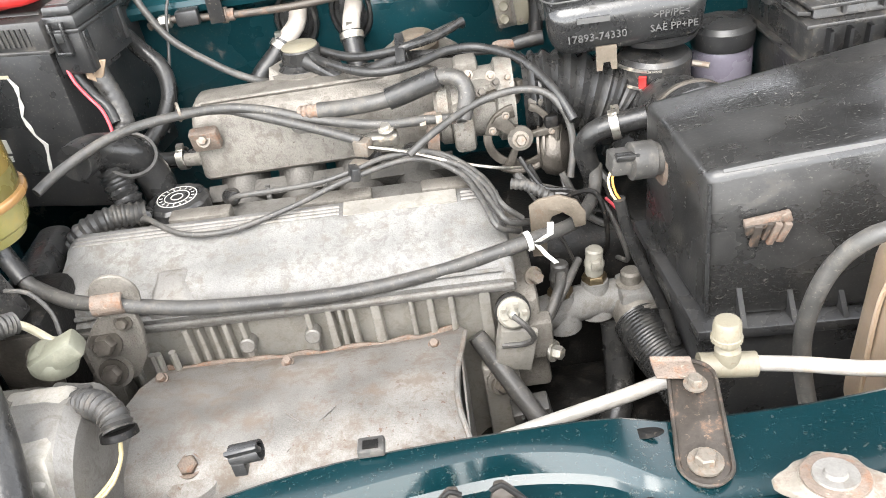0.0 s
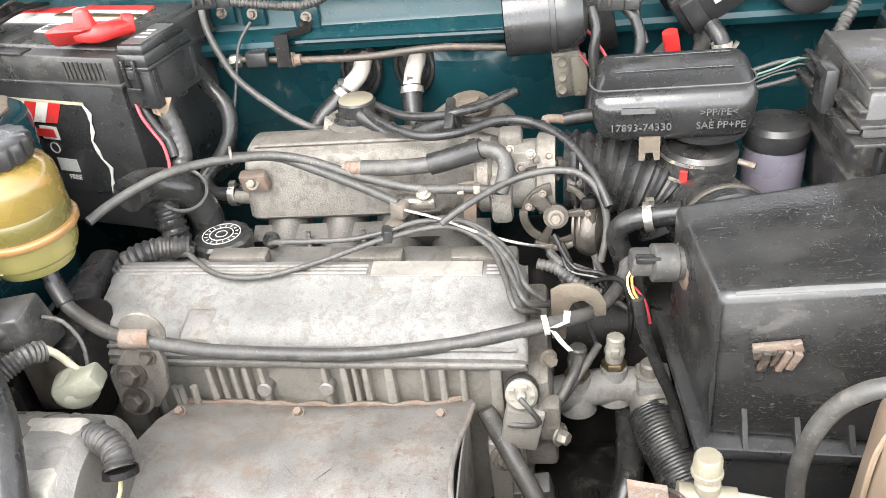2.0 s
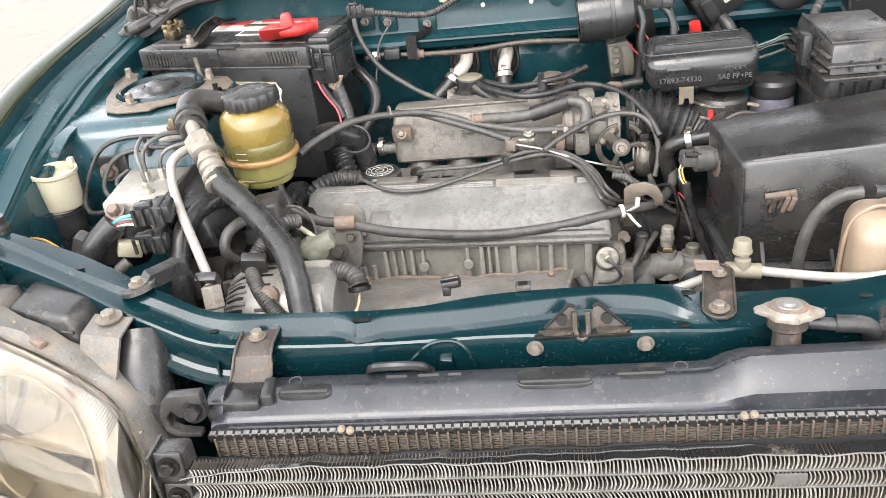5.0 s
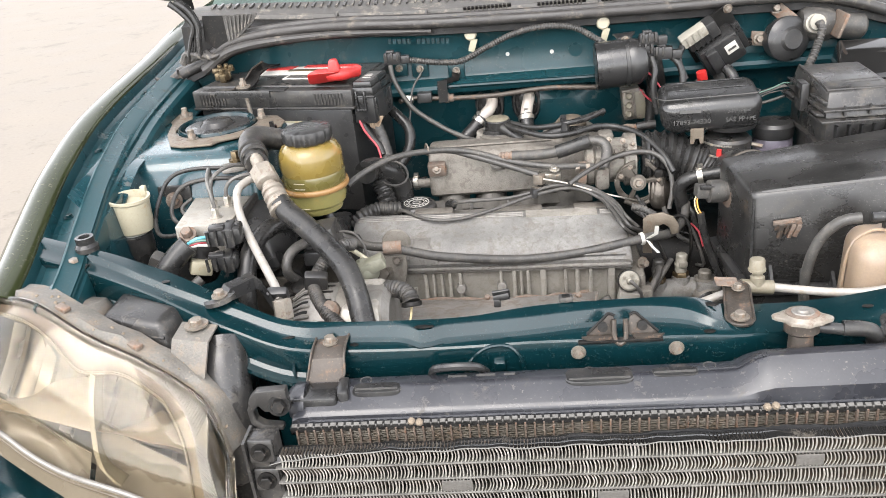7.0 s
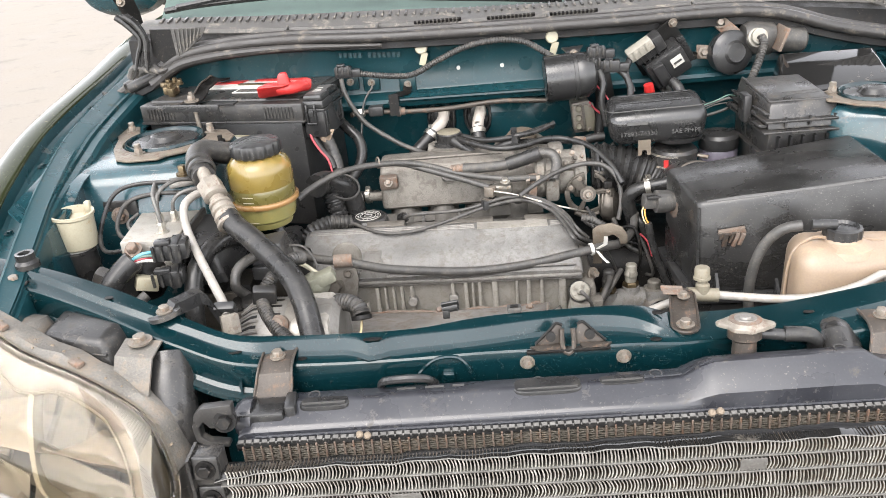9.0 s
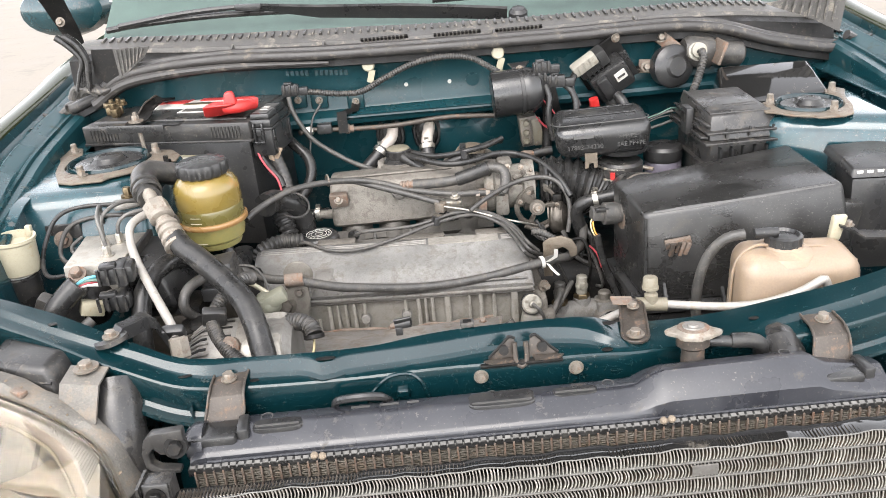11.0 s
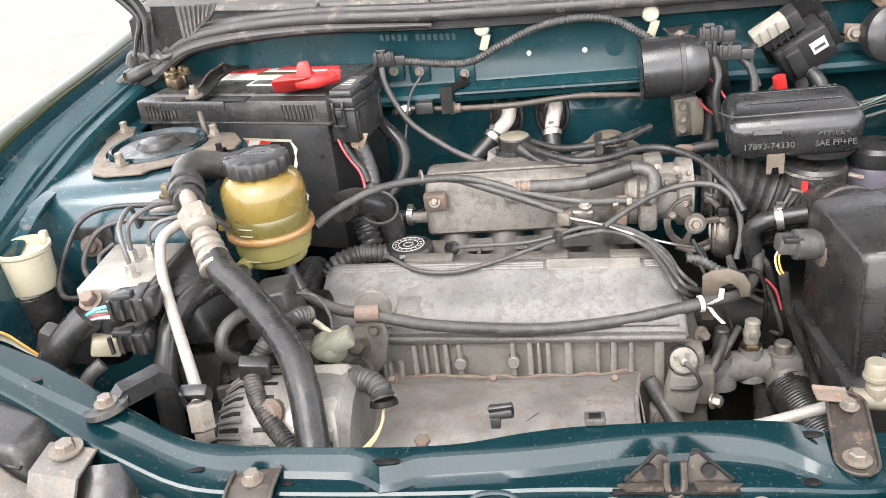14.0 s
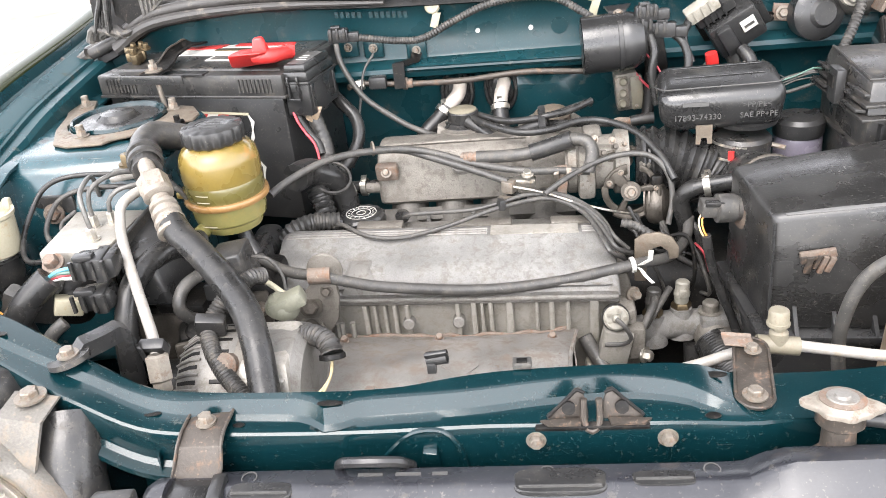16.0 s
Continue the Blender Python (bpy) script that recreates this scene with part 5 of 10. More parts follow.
# ---- battery corner ----
def make_battery():
    b = thing("battery", (-0.455, 0.645, 0.86), "large black car battery with red and white labels", "battery")
    yaw = -14
    m = pose(-0.4355, 0.635, 0, 0, 0, yaw)
    w = lambda x, y, z: m @ Vector((x, y, z))
    part("case", box((-0.4355, 0.635, 0.955), (0.284, 0.165, 0.18), (0, 0, yaw)), BLACK, b, bevel=0.004)
    lid = part("lid", box((-0.4355, 0.635, 1.0625), (0.298, 0.178, 0.031), (0, 0, yaw)), BLACK_DUSTY, b, bevel=0.003)
    part("lid_groove", box((-0.4355, 0.635, 1.0475), (0.301, 0.181, 0.004), (0, 0, yaw)), BLACK_DUSTY, lid, bevel=0.001)
    part("lid_top", box((-0.4355, 0.641, 1.079), (0.278, 0.15, 0.004), (0, 0, yaw), top=(0.985, 0.97)), BLACK_DUSTY, b, bevel=0.0015)
    part("front_notch", box(w(-0.02, -0.082, 1.0785), (0.1, 0.018, 0.003), (0, 0, yaw)), BLACK, lid, bevel=0.001)
    for k in range(9):
        part("lid_rib", box(w(-0.134 + 0.006 * k, -0.0895, 1.063), (0.0025, 0.002, 0.018), (0, 0, yaw)), BLACK_DUSTY, lid)
        part("lid_rib", box(w(0.083 + 0.006 * k, -0.0895, 1.063), (0.0025, 0.002, 0.018), (0, 0, yaw)), BLACK_DUSTY, lid)
    top = lambda pts, h: plate([w(x, y, h) for x, y in pts], (0, 0, 0.0012))
    lab = part("label", top(((-0.085, 0.0), (0.1, 0.0), (0.095, 0.06), (-0.07, 0.06)), 1.0812), WHITE, b, "red and white top label")
    part("red_band", top(((-0.085, 0.03), (-0.02, 0.03), (-0.015, 0.06), (-0.075, 0.06)), 1.0826), RED, lab)
    part("red_band", top(((0.0, 0.045), (0.1, 0.045), (0.095, 0.06), (0.0, 0.06)), 1.0826), RED, lab)
    part("orange_band", top(((-0.02, 0.02), (0.1, 0.02), (0.1, 0.03), (-0.02, 0.03)), 1.0826), BRASS, lab)
    st = part("sticker", top(((-0.005, -0.03), (0.065, -0.03), (0.065, -0.005), (-0.005, -0.005)), 1.0812), WHITE, b)
    for j in range(3):
        part("print_bar", top(((0.002, -0.012 - 0.006 * j), (0.055, -0.012 - 0.006 * j), (0.055, -0.0145 - 0.006 * j), (0.002, -0.0145 - 0.006 * j)), 1.0826), RUBBER_GREY, st)
    # front label, partly torn
    front = lambda pts, out: plate([w(x, -0.083 - out, z) for x, z in pts], w(0, -0.0007, 0) - w(0, 0, 0))
    edge = [(0.082 + 0.004 * math.sin(k * 1.1) + 0.004 * (k > 6), 1.022 - 0.011 * k) for k in range(11)]
    fl = part("front_label", front([(-0.065, 1.024)] + edge + [(-0.065, 0.908)], 0.0), BLACK_GLOSS, b, "black, red and white front label with torn edge")
    part("torn_edge", front(edge + [(x + 0.004 + 0.002 * math.sin(z * 300), z) for x, z in edge[::-1]], 0.0008), WHITE, fl)
    part("torn_edge", front([(-0.065, 1.0225), (0.085, 1.0205), (0.085, 1.024), (-0.065, 1.0262)], 0.0008), CREAM, fl)
    for k in range(7):
        x = -0.065 + 0.017 * k
        part("stripe", front([(x, 1.022), (x + 0.0165, 1.0218), (x + 0.0015, 0.997), (x - 0.015, 0.997)], 0.0008), RED if k % 2 == 0 else WHITE, fl)
    for x0, x1, z0, z1, mt in ((0.01, 0.034, 0.993, 0.977, WHITE), (0.0, 0.03, 0.99, 0.98, RED), (0.018, 0.046, 0.953, 0.937, WHITE)):
        part("print_block", front([(x0, z0), (x1, z0 - 0.001), (x1, z1 - 0.001), (x0, z1)], 0.0016 if mt is RED else 0.0009), mt, fl)
    part("gauge_mark", lathe(w(0.022, -0.0845, 0.966), w(0, -1, 0) - w(0, 0, 0), [(0.0055, 0), (0.007, 0), (0.007, 0.0006), (0.0055, 0.0006)], 20), WHITE, fl)
    part("lettering", text_mesh("FREE", 0.0085, m @ pose(0.036, -0.0846, 0.929, 90, 0, 0)), WHITE, fl)
    # terminal post with brass clamp
    tp = part("terminal", lathe(w(-0.12, -0.03, 1.078), (0, 0, 1), [(0.017, 0), (0.017, 0.003), (0.009, 0.004), (0.008, 0.018), (0.006, 0.02)], 20), BLACK_DUSTY, b)
    br = box(w(-0.120, -0.03, 1.091), (0.028, 0.02, 0.014), (0, 0, 20))
    box(w(-0.134, -0.02, 1.096), (0.02, 0.014, 0.01), (0, 10, 50), br)
    box(w(-0.110, -0.042, 1.09), (0.014, 0.016, 0.016), (10, 0, -20), br)
    part("clamp", br, BRASS, tp, "brass terminal clamp", bevel=0.003)
    for dx, dy in ((-0.132, -0.018), (-0.112, -0.045), (-0.124, -0.01), (-0.108, -0.02)):
        part("nut", bolt(w(dx, dy, 1.098), (0.2, -0.2, 1), 0.006, 0.008), BRASS, tp)
    return b


battery = make_battery()


def make_red_cover():
    c = thing("terminal_cover", (-0.36, 0.63, 1.08), "bright red plastic battery terminal cover", "terminal cover")
    hood = part("hood", hexa([(-0.3869, 0.5346, 1.0830), (-0.3399, 0.5544, 1.0830), (-0.3279, 0.5904, 1.0830), (-0.3749, 0.5706, 1.0830), (-0.3834, 0.5164, 1.1080), (-0.3273, 0.5078, 1.1090), (-0.3165, 0.5402, 1.1090), (-0.3726, 0.5488, 1.1080)]), RED, c, bevel=0.007, segs=3)
    part("tab", hexa([(-0.3487, 0.5168, 1.1020), (-0.3267, 0.5188, 1.1020), (-0.3247, 0.5348, 1.1020), (-0.3467, 0.5328, 1.1020), (-0.3447, 0.5208, 1.1260), (-0.3317, 0.5228, 1.1270), (-0.3307, 0.5308, 1.1270), (-0.3427, 0.5298, 1.1260)]), RED, hood, bevel=0.004, segs=3)
    part("tail", tube([(-0.3479, 0.5296, 1.1000), (-0.3279, 0.5256, 1.1000), (-0.3163, 0.5411, 1.0990), (-0.3086, 0.5590, 1.0960)], 0.0095, 12), RED, c, "moulded cable sleeve")
    part("fin", box((-0.3086, 0.5590, 1.1000), (0.012, 0.02, 0.014), (0, 10, 30)), RED, c, bevel=0.002)
    return c


red_cover = make_red_cover()


def make_hold_down():
    h = thing("battery_hold_down", (-0.485, 0.63, 1.09), "grimy black steel battery hold-down bar with hooked rods", "bracket")
    front, rear = Vector((-0.4961, 0.5438, 1.0880)), Vector((-0.4789, 0.7199, 1.0900))
    d = (rear - front).normalized()
    side = Vector((d.y, -d.x, 0))
    rows = []
    for k, (w, up) in enumerate(((0.013, 0.0), (0.014, 0.0), (0.012, 0.002), (0.007, 0.006), (0.006, 0.007), (0.006, 0.007), (0.009, 0.003), (0.012, 0.0), (0.009, 0.0))):
        c = front + d * (-0.014 + ((rear - front).length + 0.022) * k / 8) + Vector((0, 0, up))
        twist = Vector((0, 0, 0.008 if k in (3, 4, 5) else 0))
        rows.append([c - side * w + twist, c, c + side * w])
    part("bar", sheet(rows, (0, 0, -0.003)), DARK, h)
    part("bar_edge", tube([r[0] for r in rows], 0.0015, 6), BROWN_STEEL, h)
    part("front_lip", box(front + Vector((0.004, -0.022, -0.006)), (0.1, 0.004, 0.012), (0, 0, -14)), BLACK_GLOSS, h, bevel=0.001)
    for c in (front, rear):
        part("rod", tube([c + Vector((0, 0, 0.016)), c + Vector((0.004, -0.004, -0.03)), c + Vector((0.014, -0.012, -0.11))], 0.0035, 10), BOLT, h)
        part("nut", bolt(c, (0, 0, 1), 0.0085, 0.01, washer=1.9), BOLT, h)
    return h


hold_down = make_hold_down()


def make_fusible_box():
    f = thing("fusible_link_box", (-0.28, 0.58, 1.0), "small black fuse box clipped beside the battery", "fuse box")
    m = pose(-0.2812, 0.5155, 1.0875, 0, 0, -13)
    w = lambda x, y, z: m @ Vector((x, y, z))
    solid = lambda x0, x1, y0, y1, z0, z1, k=0.0: hexa([w(x0, y0, z0), w(x1, y0, z0), w(x1, y1, z0), w(x0, y1, z0), w(x0 + k, y0 + k, z1), w(x1 - k, y0 + k, z1), w(x1 - k, y1 - k, z1), w(x0 + k, y1 - k, z1)])
    body = part("body", solid(-0.033, 0.003, -0.002, 0.08, -0.068, -0.022), BLACK, f, bevel=0.002)
    part("body_lip", solid(-0.035, 0.005, -0.004, 0.082, -0.026, -0.0215), BLACK_GLOSS, body, bevel=0.0012)
    lid = part("lid", solid(-0.0335, 0.0035, -0.0025, 0.0805, -0.0215, -0.009, 0.001), BLACK_GLOSS, f, bevel=0.002)
    part("lid_top", solid(-0.031, 0.001, 0.0, 0.076, -0.009, 0.0, 0.001), BLACK_GLOSS, lid, "glossy black raised lid top", bevel=0.0022)
    part("label", plate([w(-0.027, 0.006, 0.0002), w(-0.003, 0.006, 0.0002), w(-0.003, 0.066, 0.0002), w(-0.027, 0.066, 0.0002)], (0, 0, 0.0006)), WORN_AND_SHEEN, lid, "worn grey printed panel")
    for k, y in enumerate((0.022, 0.032, 0.042)):
        part("print_bar", plate([w(-0.022, y, 0.001), w(-0.008 - 0.002 * k, y, 0.001), w(-0.008 - 0.002 * k, y + 0.004, 0.001), w(-0.022, y + 0.004, 0.001)], (0, 0, 0.0003)), WHITE, lid)
    for x in (-0.026, -0.012):
        part("latch_arm", solid(x, x + 0.003, -0.007, -0.002, -0.045, -0.014), BLACK_GLOSS, f, bevel=0.0008)
    part("latch_bar", solid(-0.026, -0.009, -0.0075, -0.004, -0.047, -0.043), BLACK_GLOSS, f, bevel=0.0008)
    part("latch_hook", solid(-0.022, -0.013, -0.006, -0.002, -0.034, -0.024), BLACK, f, bevel=0.001)
    part("edge_rib", solid(0.002, 0.0055, 0.002, 0.01, -0.066, -0.026), BLACK_GLOSS, body, bevel=0.001)
    part("edge_rib", solid(0.002, 0.005, 0.07, 0.076, -0.06, -0.026), BLACK, body, bevel=0.001)
    part("foot", solid(-0.025, -0.002, 0.008, 0.06, -0.075, -0.066, 0.002), BLACK, f, bevel=0.002)
    return f


fusible_box = make_fusible_box()


def make_reservoir():
    r = thing("power_steering_reservoir", (-0.355, 0.335, 0.95), "amber and olive translucent power steering fluid reservoir, black cap", "fluid reservoir")
    c = Vector((-0.348, 0.336, 0))
    v = Vector((0, 0, 1))
    part("upper_body", lathe(c + v * 1.012, (0, 0, 1), [(0.0445, 0), (0.0455, 0.006), (0.0455, 0.022), (0.044, 0.03), (0.039, 0.0375), (0.03, 0.042), (0.03, 0.048)], 48), AMBER, r, "amber upper half")
    part("fluid_band", lathe(c + v * 0.992, (0, 0, 1), [(0.0445, 0), (0.0455, 0.003), (0.0455, 0.017), (0.0445, 0.02)], 48), OLIVE_DARK, r, "darker olive fluid level band")
    part("lower_body", lathe(c + v * 0.95, (0, 0, 1), [(0.026, 0), (0.034, 0.002), (0.0365, 0.008), (0.0365, 0.011), (0.041, 0.0145), (0.0425, 0.02), (0.044, 0.036), (0.045, 0.043)], 48), OLIVE, r, "olive lower half")
    part("rim", lathe(c + v * 0.986, (0, 0, 1), [(0.044, 0), (0.0485, 0.0005), (0.0495, 0.002), (0.0495, 0.006), (0.0485, 0.0075), (0.044, 0.008)], 48), AMBER_RIM, r, "orange brown moulded rim")
    cap = part("cap", lathe(c + v * 1.056, (0, 0, 1), [(0.03, -0.002), (0.033, 0), (0.0345, 0.002), (0.0345, 0.015), (0.0335, 0.0172), (0.0315, 0.0183), (0.02, 0.0187), (0.0195, 0.0181), (0.0005, 0.0183)], 120, wave=0.035, waves=15), BLACK, r, "knurled black screw cap")
    for j, wd in enumerate((0.02, 0.026, 0.016)):
        part("print_bar", box(c + Vector((0.0, -0.01 + 0.009 * j, 1.0745)), (wd, 0.0018, 0.0005)), EMBOSS, cap)
    for z, wd in ((1.006, 0.35), (0.998, 0.35), (0.968, 0.4)):
        a0 = -2.0
        part("level_mark", tube([c + Vector((0.0462 * math.cos(a0 + k * wd / 4), 0.0462 * math.sin(a0 + k * wd / 4), z)) for k in range(5)], 0.0006, 6), CREAM, r)
    part("outlet", cyl(c + Vector((-0.02, -0.02, 0.962)), c + Vector((-0.03, -0.055, 0.956)), 0.009), OLIVE, r)
    part("mount_ear", box(c + Vector((-0.05, 0.005, 0.992)), (0.02, 0.02, 0.008)), AMBER, r, bevel=0.002)
    return r


reservoir = make_reservoir()


# ---- brake hydraulics ----
def make_abs_unit():
    a = thing("abs_unit", (-0.47, 0.25, 0.9), "aluminium brake hydraulic block with black motor and pipes", "brake unit")
    part("block", hexa([(-0.512, 0.2, 0.93), (-0.438, 0.2, 0.93), (-0.432, 0.3, 0.93), (-0.515, 0.305, 0.93), (-0.512, 0.205, 0.99), (-0.438, 0.205, 0.99), (-0.432, 0.3, 0.992), (-0.518, 0.305, 0.992)]), BARE_ALU, a, "bare aluminium block", bevel=0.002)
    part("motor", hexa([(-0.444, 0.205, 0.92), (-0.378, 0.2, 0.92), (-0.372, 0.3, 0.92), (-0.44, 0.305, 0.92), (-0.442, 0.21, 0.978), (-0.395, 0.206, 0.975), (-0.388, 0.295, 0.985), (-0.438, 0.3, 0.988)]), BLACK, a, bevel=0.006, segs=3)
    part("cover_rim", hexa([(-0.434, 0.2, 0.945), (-0.428, 0.2, 0.945), (-0.424, 0.305, 0.945), (-0.43, 0.305, 0.945), (-0.434, 0.2, 0.99), (-0.428, 0.2, 0.99), (-0.424, 0.302, 0.995), (-0.43, 0.302, 0.995)]), BLACK_DUSTY, a, bevel=0.002)
    for x, y in ((-0.462, 0.229), (-0.475, 0.262), (-0.458, 0.27)):
        part("union", bolt((x, y, 0.988), (0, 0, 1), 0.0075, 0.016), ZINC, a)
    part("motor_can", lathe((-0.48, 0.21, 0.945), (0, -1, -0.2), [(0.026, 0), (0.026, 0.03), (0.022, 0.036)], 24), DARK, a)
    for at, size in (((-0.4330, 0.1780, 0.9878), (0.042, 0.03, 0.023)), ((-0.4368, 0.1680, 0.9557), (0.034, 0.028, 0.02))):
        at = Vector(at)
        shell = part("connector", box(at, size, (0, 0, 8)), BLACK, a, bevel=0.004)
        part("collar", box(at + Vector((0.006, -0.001, 0)), (0.012, size[1] + 0.004, size[2] + 0.004), (0, 0, 8)), BLACK, shell, bevel=0.002)
        for k in range(4):
            part("connector_rib", box(at + Vector((-0.018 + 0.011 * k, -0.019, 0.002)), (0.003, 0.004, size[2] * 0.9), (0, 0, 8)), BLACK_DUSTY, shell)
        part("connector_latch", box(at + Vector((-0.006, -0.012, size[2] / 2 + 0.003)), (0.02, 0.012, 0.006), (0, 0, 8)), BLACK, shell, bevel=0.0015)
    part("mount_bolt", bolt((-0.4886, 0.1900, 0.9837), (0, -0.6, 1), 0.0105, 0.011), RUSTY, a)
    part("pale_connector", box((-0.4708, 0.1650, 0.9487), (0.028, 0.018, 0.018), (0, 20, 30)), CREAM, a, bevel=0.002)
    part("side_bolt", bolt((-0.555, 0.318, 0.985), (0.2, -1, 0.3), 0.011, 0.009), RUSTY, a)
    part("side_plate", box((-0.555, 0.326, 0.985), (0.05, 0.006, 0.04)), BLACK_DUSTY, a, bevel=0.003)
    return a


abs_unit = make_abs_unit()
for pts, mat in (([(-0.461, 0.229, 1.0), (-0.463, 0.23, 1.02), (-0.468, 0.24, 1.038), (-0.478, 0.275, 1.04), (-0.49, 0.31, 1.03), (-0.5, 0.33, 1.0)], ZINC),
                 ([(-0.475, 0.262, 1.0), (-0.474, 0.262, 1.02), (-0.468, 0.268, 1.036), (-0.45, 0.3, 1.038), (-0.42, 0.33, 1.02), (-0.4, 0.34, 0.99)], ZINC),
                 ([(-0.458, 0.27, 1.0), (-0.456, 0.27, 1.016), (-0.445, 0.275, 1.027), (-0.42, 0.29, 1.027), (-0.395, 0.31, 1.01), (-0.385, 0.32, 0.98)], ZINC),
                 ([(-0.515, 0.225, 0.97), (-0.545, 0.23, 0.968), (-0.558, 0.25, 0.98), (-0.56, 0.28, 1.0), (-0.55, 0.31, 1.022), (-0.52, 0.325, 1.028), (-0.46, 0.33, 1.024), (-0.41, 0.335, 1.015)], RUBBER),
                 ([(-0.515, 0.26, 0.972), (-0.535, 0.265, 0.972), (-0.547, 0.285, 0.985), (-0.54, 0.318, 1.004), (-0.5, 0.33, 1.01), (-0.43, 0.335, 1.004)], RUBBER_GREY),
                 ([(-0.515, 0.28, 0.975), (-0.53, 0.285, 0.975), (-0.538, 0.3, 0.98), (-0.53, 0.32, 0.985)], ZINC)):
    hose("brake_pipe", pts, 0.0035 if mat is not ZINC else 0.003, CRIMP if mat is ZINC else mat, "thin bent brake pipe running to the hydraulic block", "pipe", group="brake pipes")


def make_filler():
    f = thing("washer_filler", (-0.59, 0.24, 0.93), "yellowed white plastic washer filler neck, uncapped", "filler neck")
    part("cup", lathe((-0.588, 0.247, 0.972), (0.05, 0, 1), [(0.022, 0), (0.026, 0.003), (0.0265, 0.044), (0.0285, 0.046), (0.0285, 0.05), (0.0255, 0.05), (0.024, 0.04), (0.0005, 0.03)], 32), CREAM, f)
    part("neck", lathe((-0.59, 0.245, 0.955), (0.05, 0, 1), [(0.02, 0), (0.02, 0.02)], 24), WHITE, f)
    part("grommet", lathe((-0.59, 0.245, 0.9), (0.02, 0, 1), [(0.024, 0), (0.023, 0.068), (0.0205, 0.07)], 24), RUBBER, f)
    part("spout", tube([(-0.604, 0.235, 1.016), (-0.613, 0.225, 0.998), (-0.609, 0.212, 0.965), (-0.606, 0.2, 0.92)], 0.0115, 14), CREAM, f)
    part("ear", box((-0.572, 0.268, 1.022), (0.008, 0.008, 0.014)), CREAM, f, bevel=0.002)
    return f


filler = make_filler()


# ---- intake side ----
def make_airbox():
    a = thing("air_cleaner_box", (0.37, 0.31, 0.8), "large scuffed black plastic air cleaner box", "air cleaner")
    up = part("upper_case", hexa([(0.238, 0.214, 0.852), (0.52, 0.19, 0.852), (0.51, 0.39, 0.852), (0.226, 0.355, 0.852), (0.24, 0.229, 0.975), (0.498, 0.222, 0.996), (0.49, 0.378, 1.003), (0.224, 0.345, 0.984)]), AIRBOX, a, "scuffed upper case", bevel=0.0075, segs=3)
    # pale sheet carries the chamfer's sky highlight along with its wear
    part("worn_edge", sheet([[(x, 0.2362 - 0.0065 * u - 0.0082 * math.cos(a), 0.9686 + 0.0185 * u + 0.0082 * math.sin(a)) for a in (0.95 - 0.3 * math.sin(0.4 + 2.3 * u), 0.95, 1.05, 1.15 + 0.12 * math.sin(9 * u))] for x, u in ((0.252 + 0.236 * k / 24, k / 24) for k in range(25))], (0, 0.001, -0.001)), WORN_AND_SHEEN, up, "worn front edge with the sky's highlight painted pale")
    part("flange", hexa([(0.228, 0.2, 0.842), (0.53, 0.178, 0.842), (0.52, 0.4, 0.842), (0.218, 0.365, 0.842), (0.228, 0.2, 0.853), (0.53, 0.178, 0.853), (0.52, 0.4, 0.853), (0.218, 0.365, 0.853)]), BLACK, a, bevel=0.003)
    part("lower_case", hexa([(0.27, 0.235, 0.62), (0.49, 0.225, 0.62), (0.49, 0.39, 0.62), (0.27, 0.39, 0.62), (0.232, 0.205, 0.842), (0.525, 0.184, 0.842), (0.515, 0.395, 0.842), (0.224, 0.36, 0.842)]), BLACK, a, bevel=0.006)
    for k in range(7):
        x = 0.262 + 0.038 * k
        part("rib", hexa([(x, 0.198 - 0.002 * k, 0.853), (x + 0.004, 0.198 - 0.002 * k, 0.853), (x + 0.004, 0.222, 0.853), (x, 0.222, 0.853), (x, 0.214, 0.875), (x + 0.004, 0.214, 0.875), (x + 0.004, 0.222, 0.89), (x, 0.222, 0.89)]), BLACK, up)
    random.seed(4)
    bc = part("broken_clip", box((0.281, 0.2175, 0.938), (0.034, 0.005, 0.007), (0, -6, 0)), RUSTY, up, "broken grey brown retaining clip", bevel=0.001)
    for dx, dz, sx, sz, tilt in ((-0.013, -0.006, 0.006, 0.009, -8), (-0.008, -0.012, 0.006, 0.02, 5), (0.0, -0.009, 0.004, 0.016, 12), (0.0055, -0.012, 0.005, 0.021, 14), (0.0125, -0.012, 0.006, 0.018, 16), (-0.002, -0.004, 0.022, 0.005, -3), (0.014, 0.0, 0.007, 0.01, -20)):
        part("clip_prong", box((0.281 + dx, 0.2168 - 0.1 * abs(dz), 0.938 + dz), (sx, 0.004, sz), (10, tilt, 0)), RUSTY if dx > 0 else BROWN_STEEL, bc, bevel=0.0008)
    part("seam", tube([(0.241, 0.228, 0.968), (0.239, 0.214, 0.856)], 0.0018, 6), BLACK_GLOSS, up)
    # inlet sensor on the side
    g = part("side_grommet", lathe((0.236, 0.318, 0.944), (-1, -0.15, 0.05), [(0.024, 0), (0.024, 0.006), (0.018, 0.008)], 24), RUSTY, a)
    part("outlet_rim", lathe((0.278, 0.37, 0.936), (-0.05, 1, 0.05), [(0.034, -0.02), (0.037, 0.0), (0.04, 0.002), (0.04, 0.012), (0.037, 0.014)], 36), BLACK_GLOSS, a)
    part("outlet_band", lathe((0.277, 0.387, 0.937), (-0.05, 1, 0.05), [(0.037, 0), (0.039, 0.001), (0.039, 0.004), (0.037, 0.005)], 36), GREASY, a, "thin steel clamp band")
    return a


airbox = make_airbox()


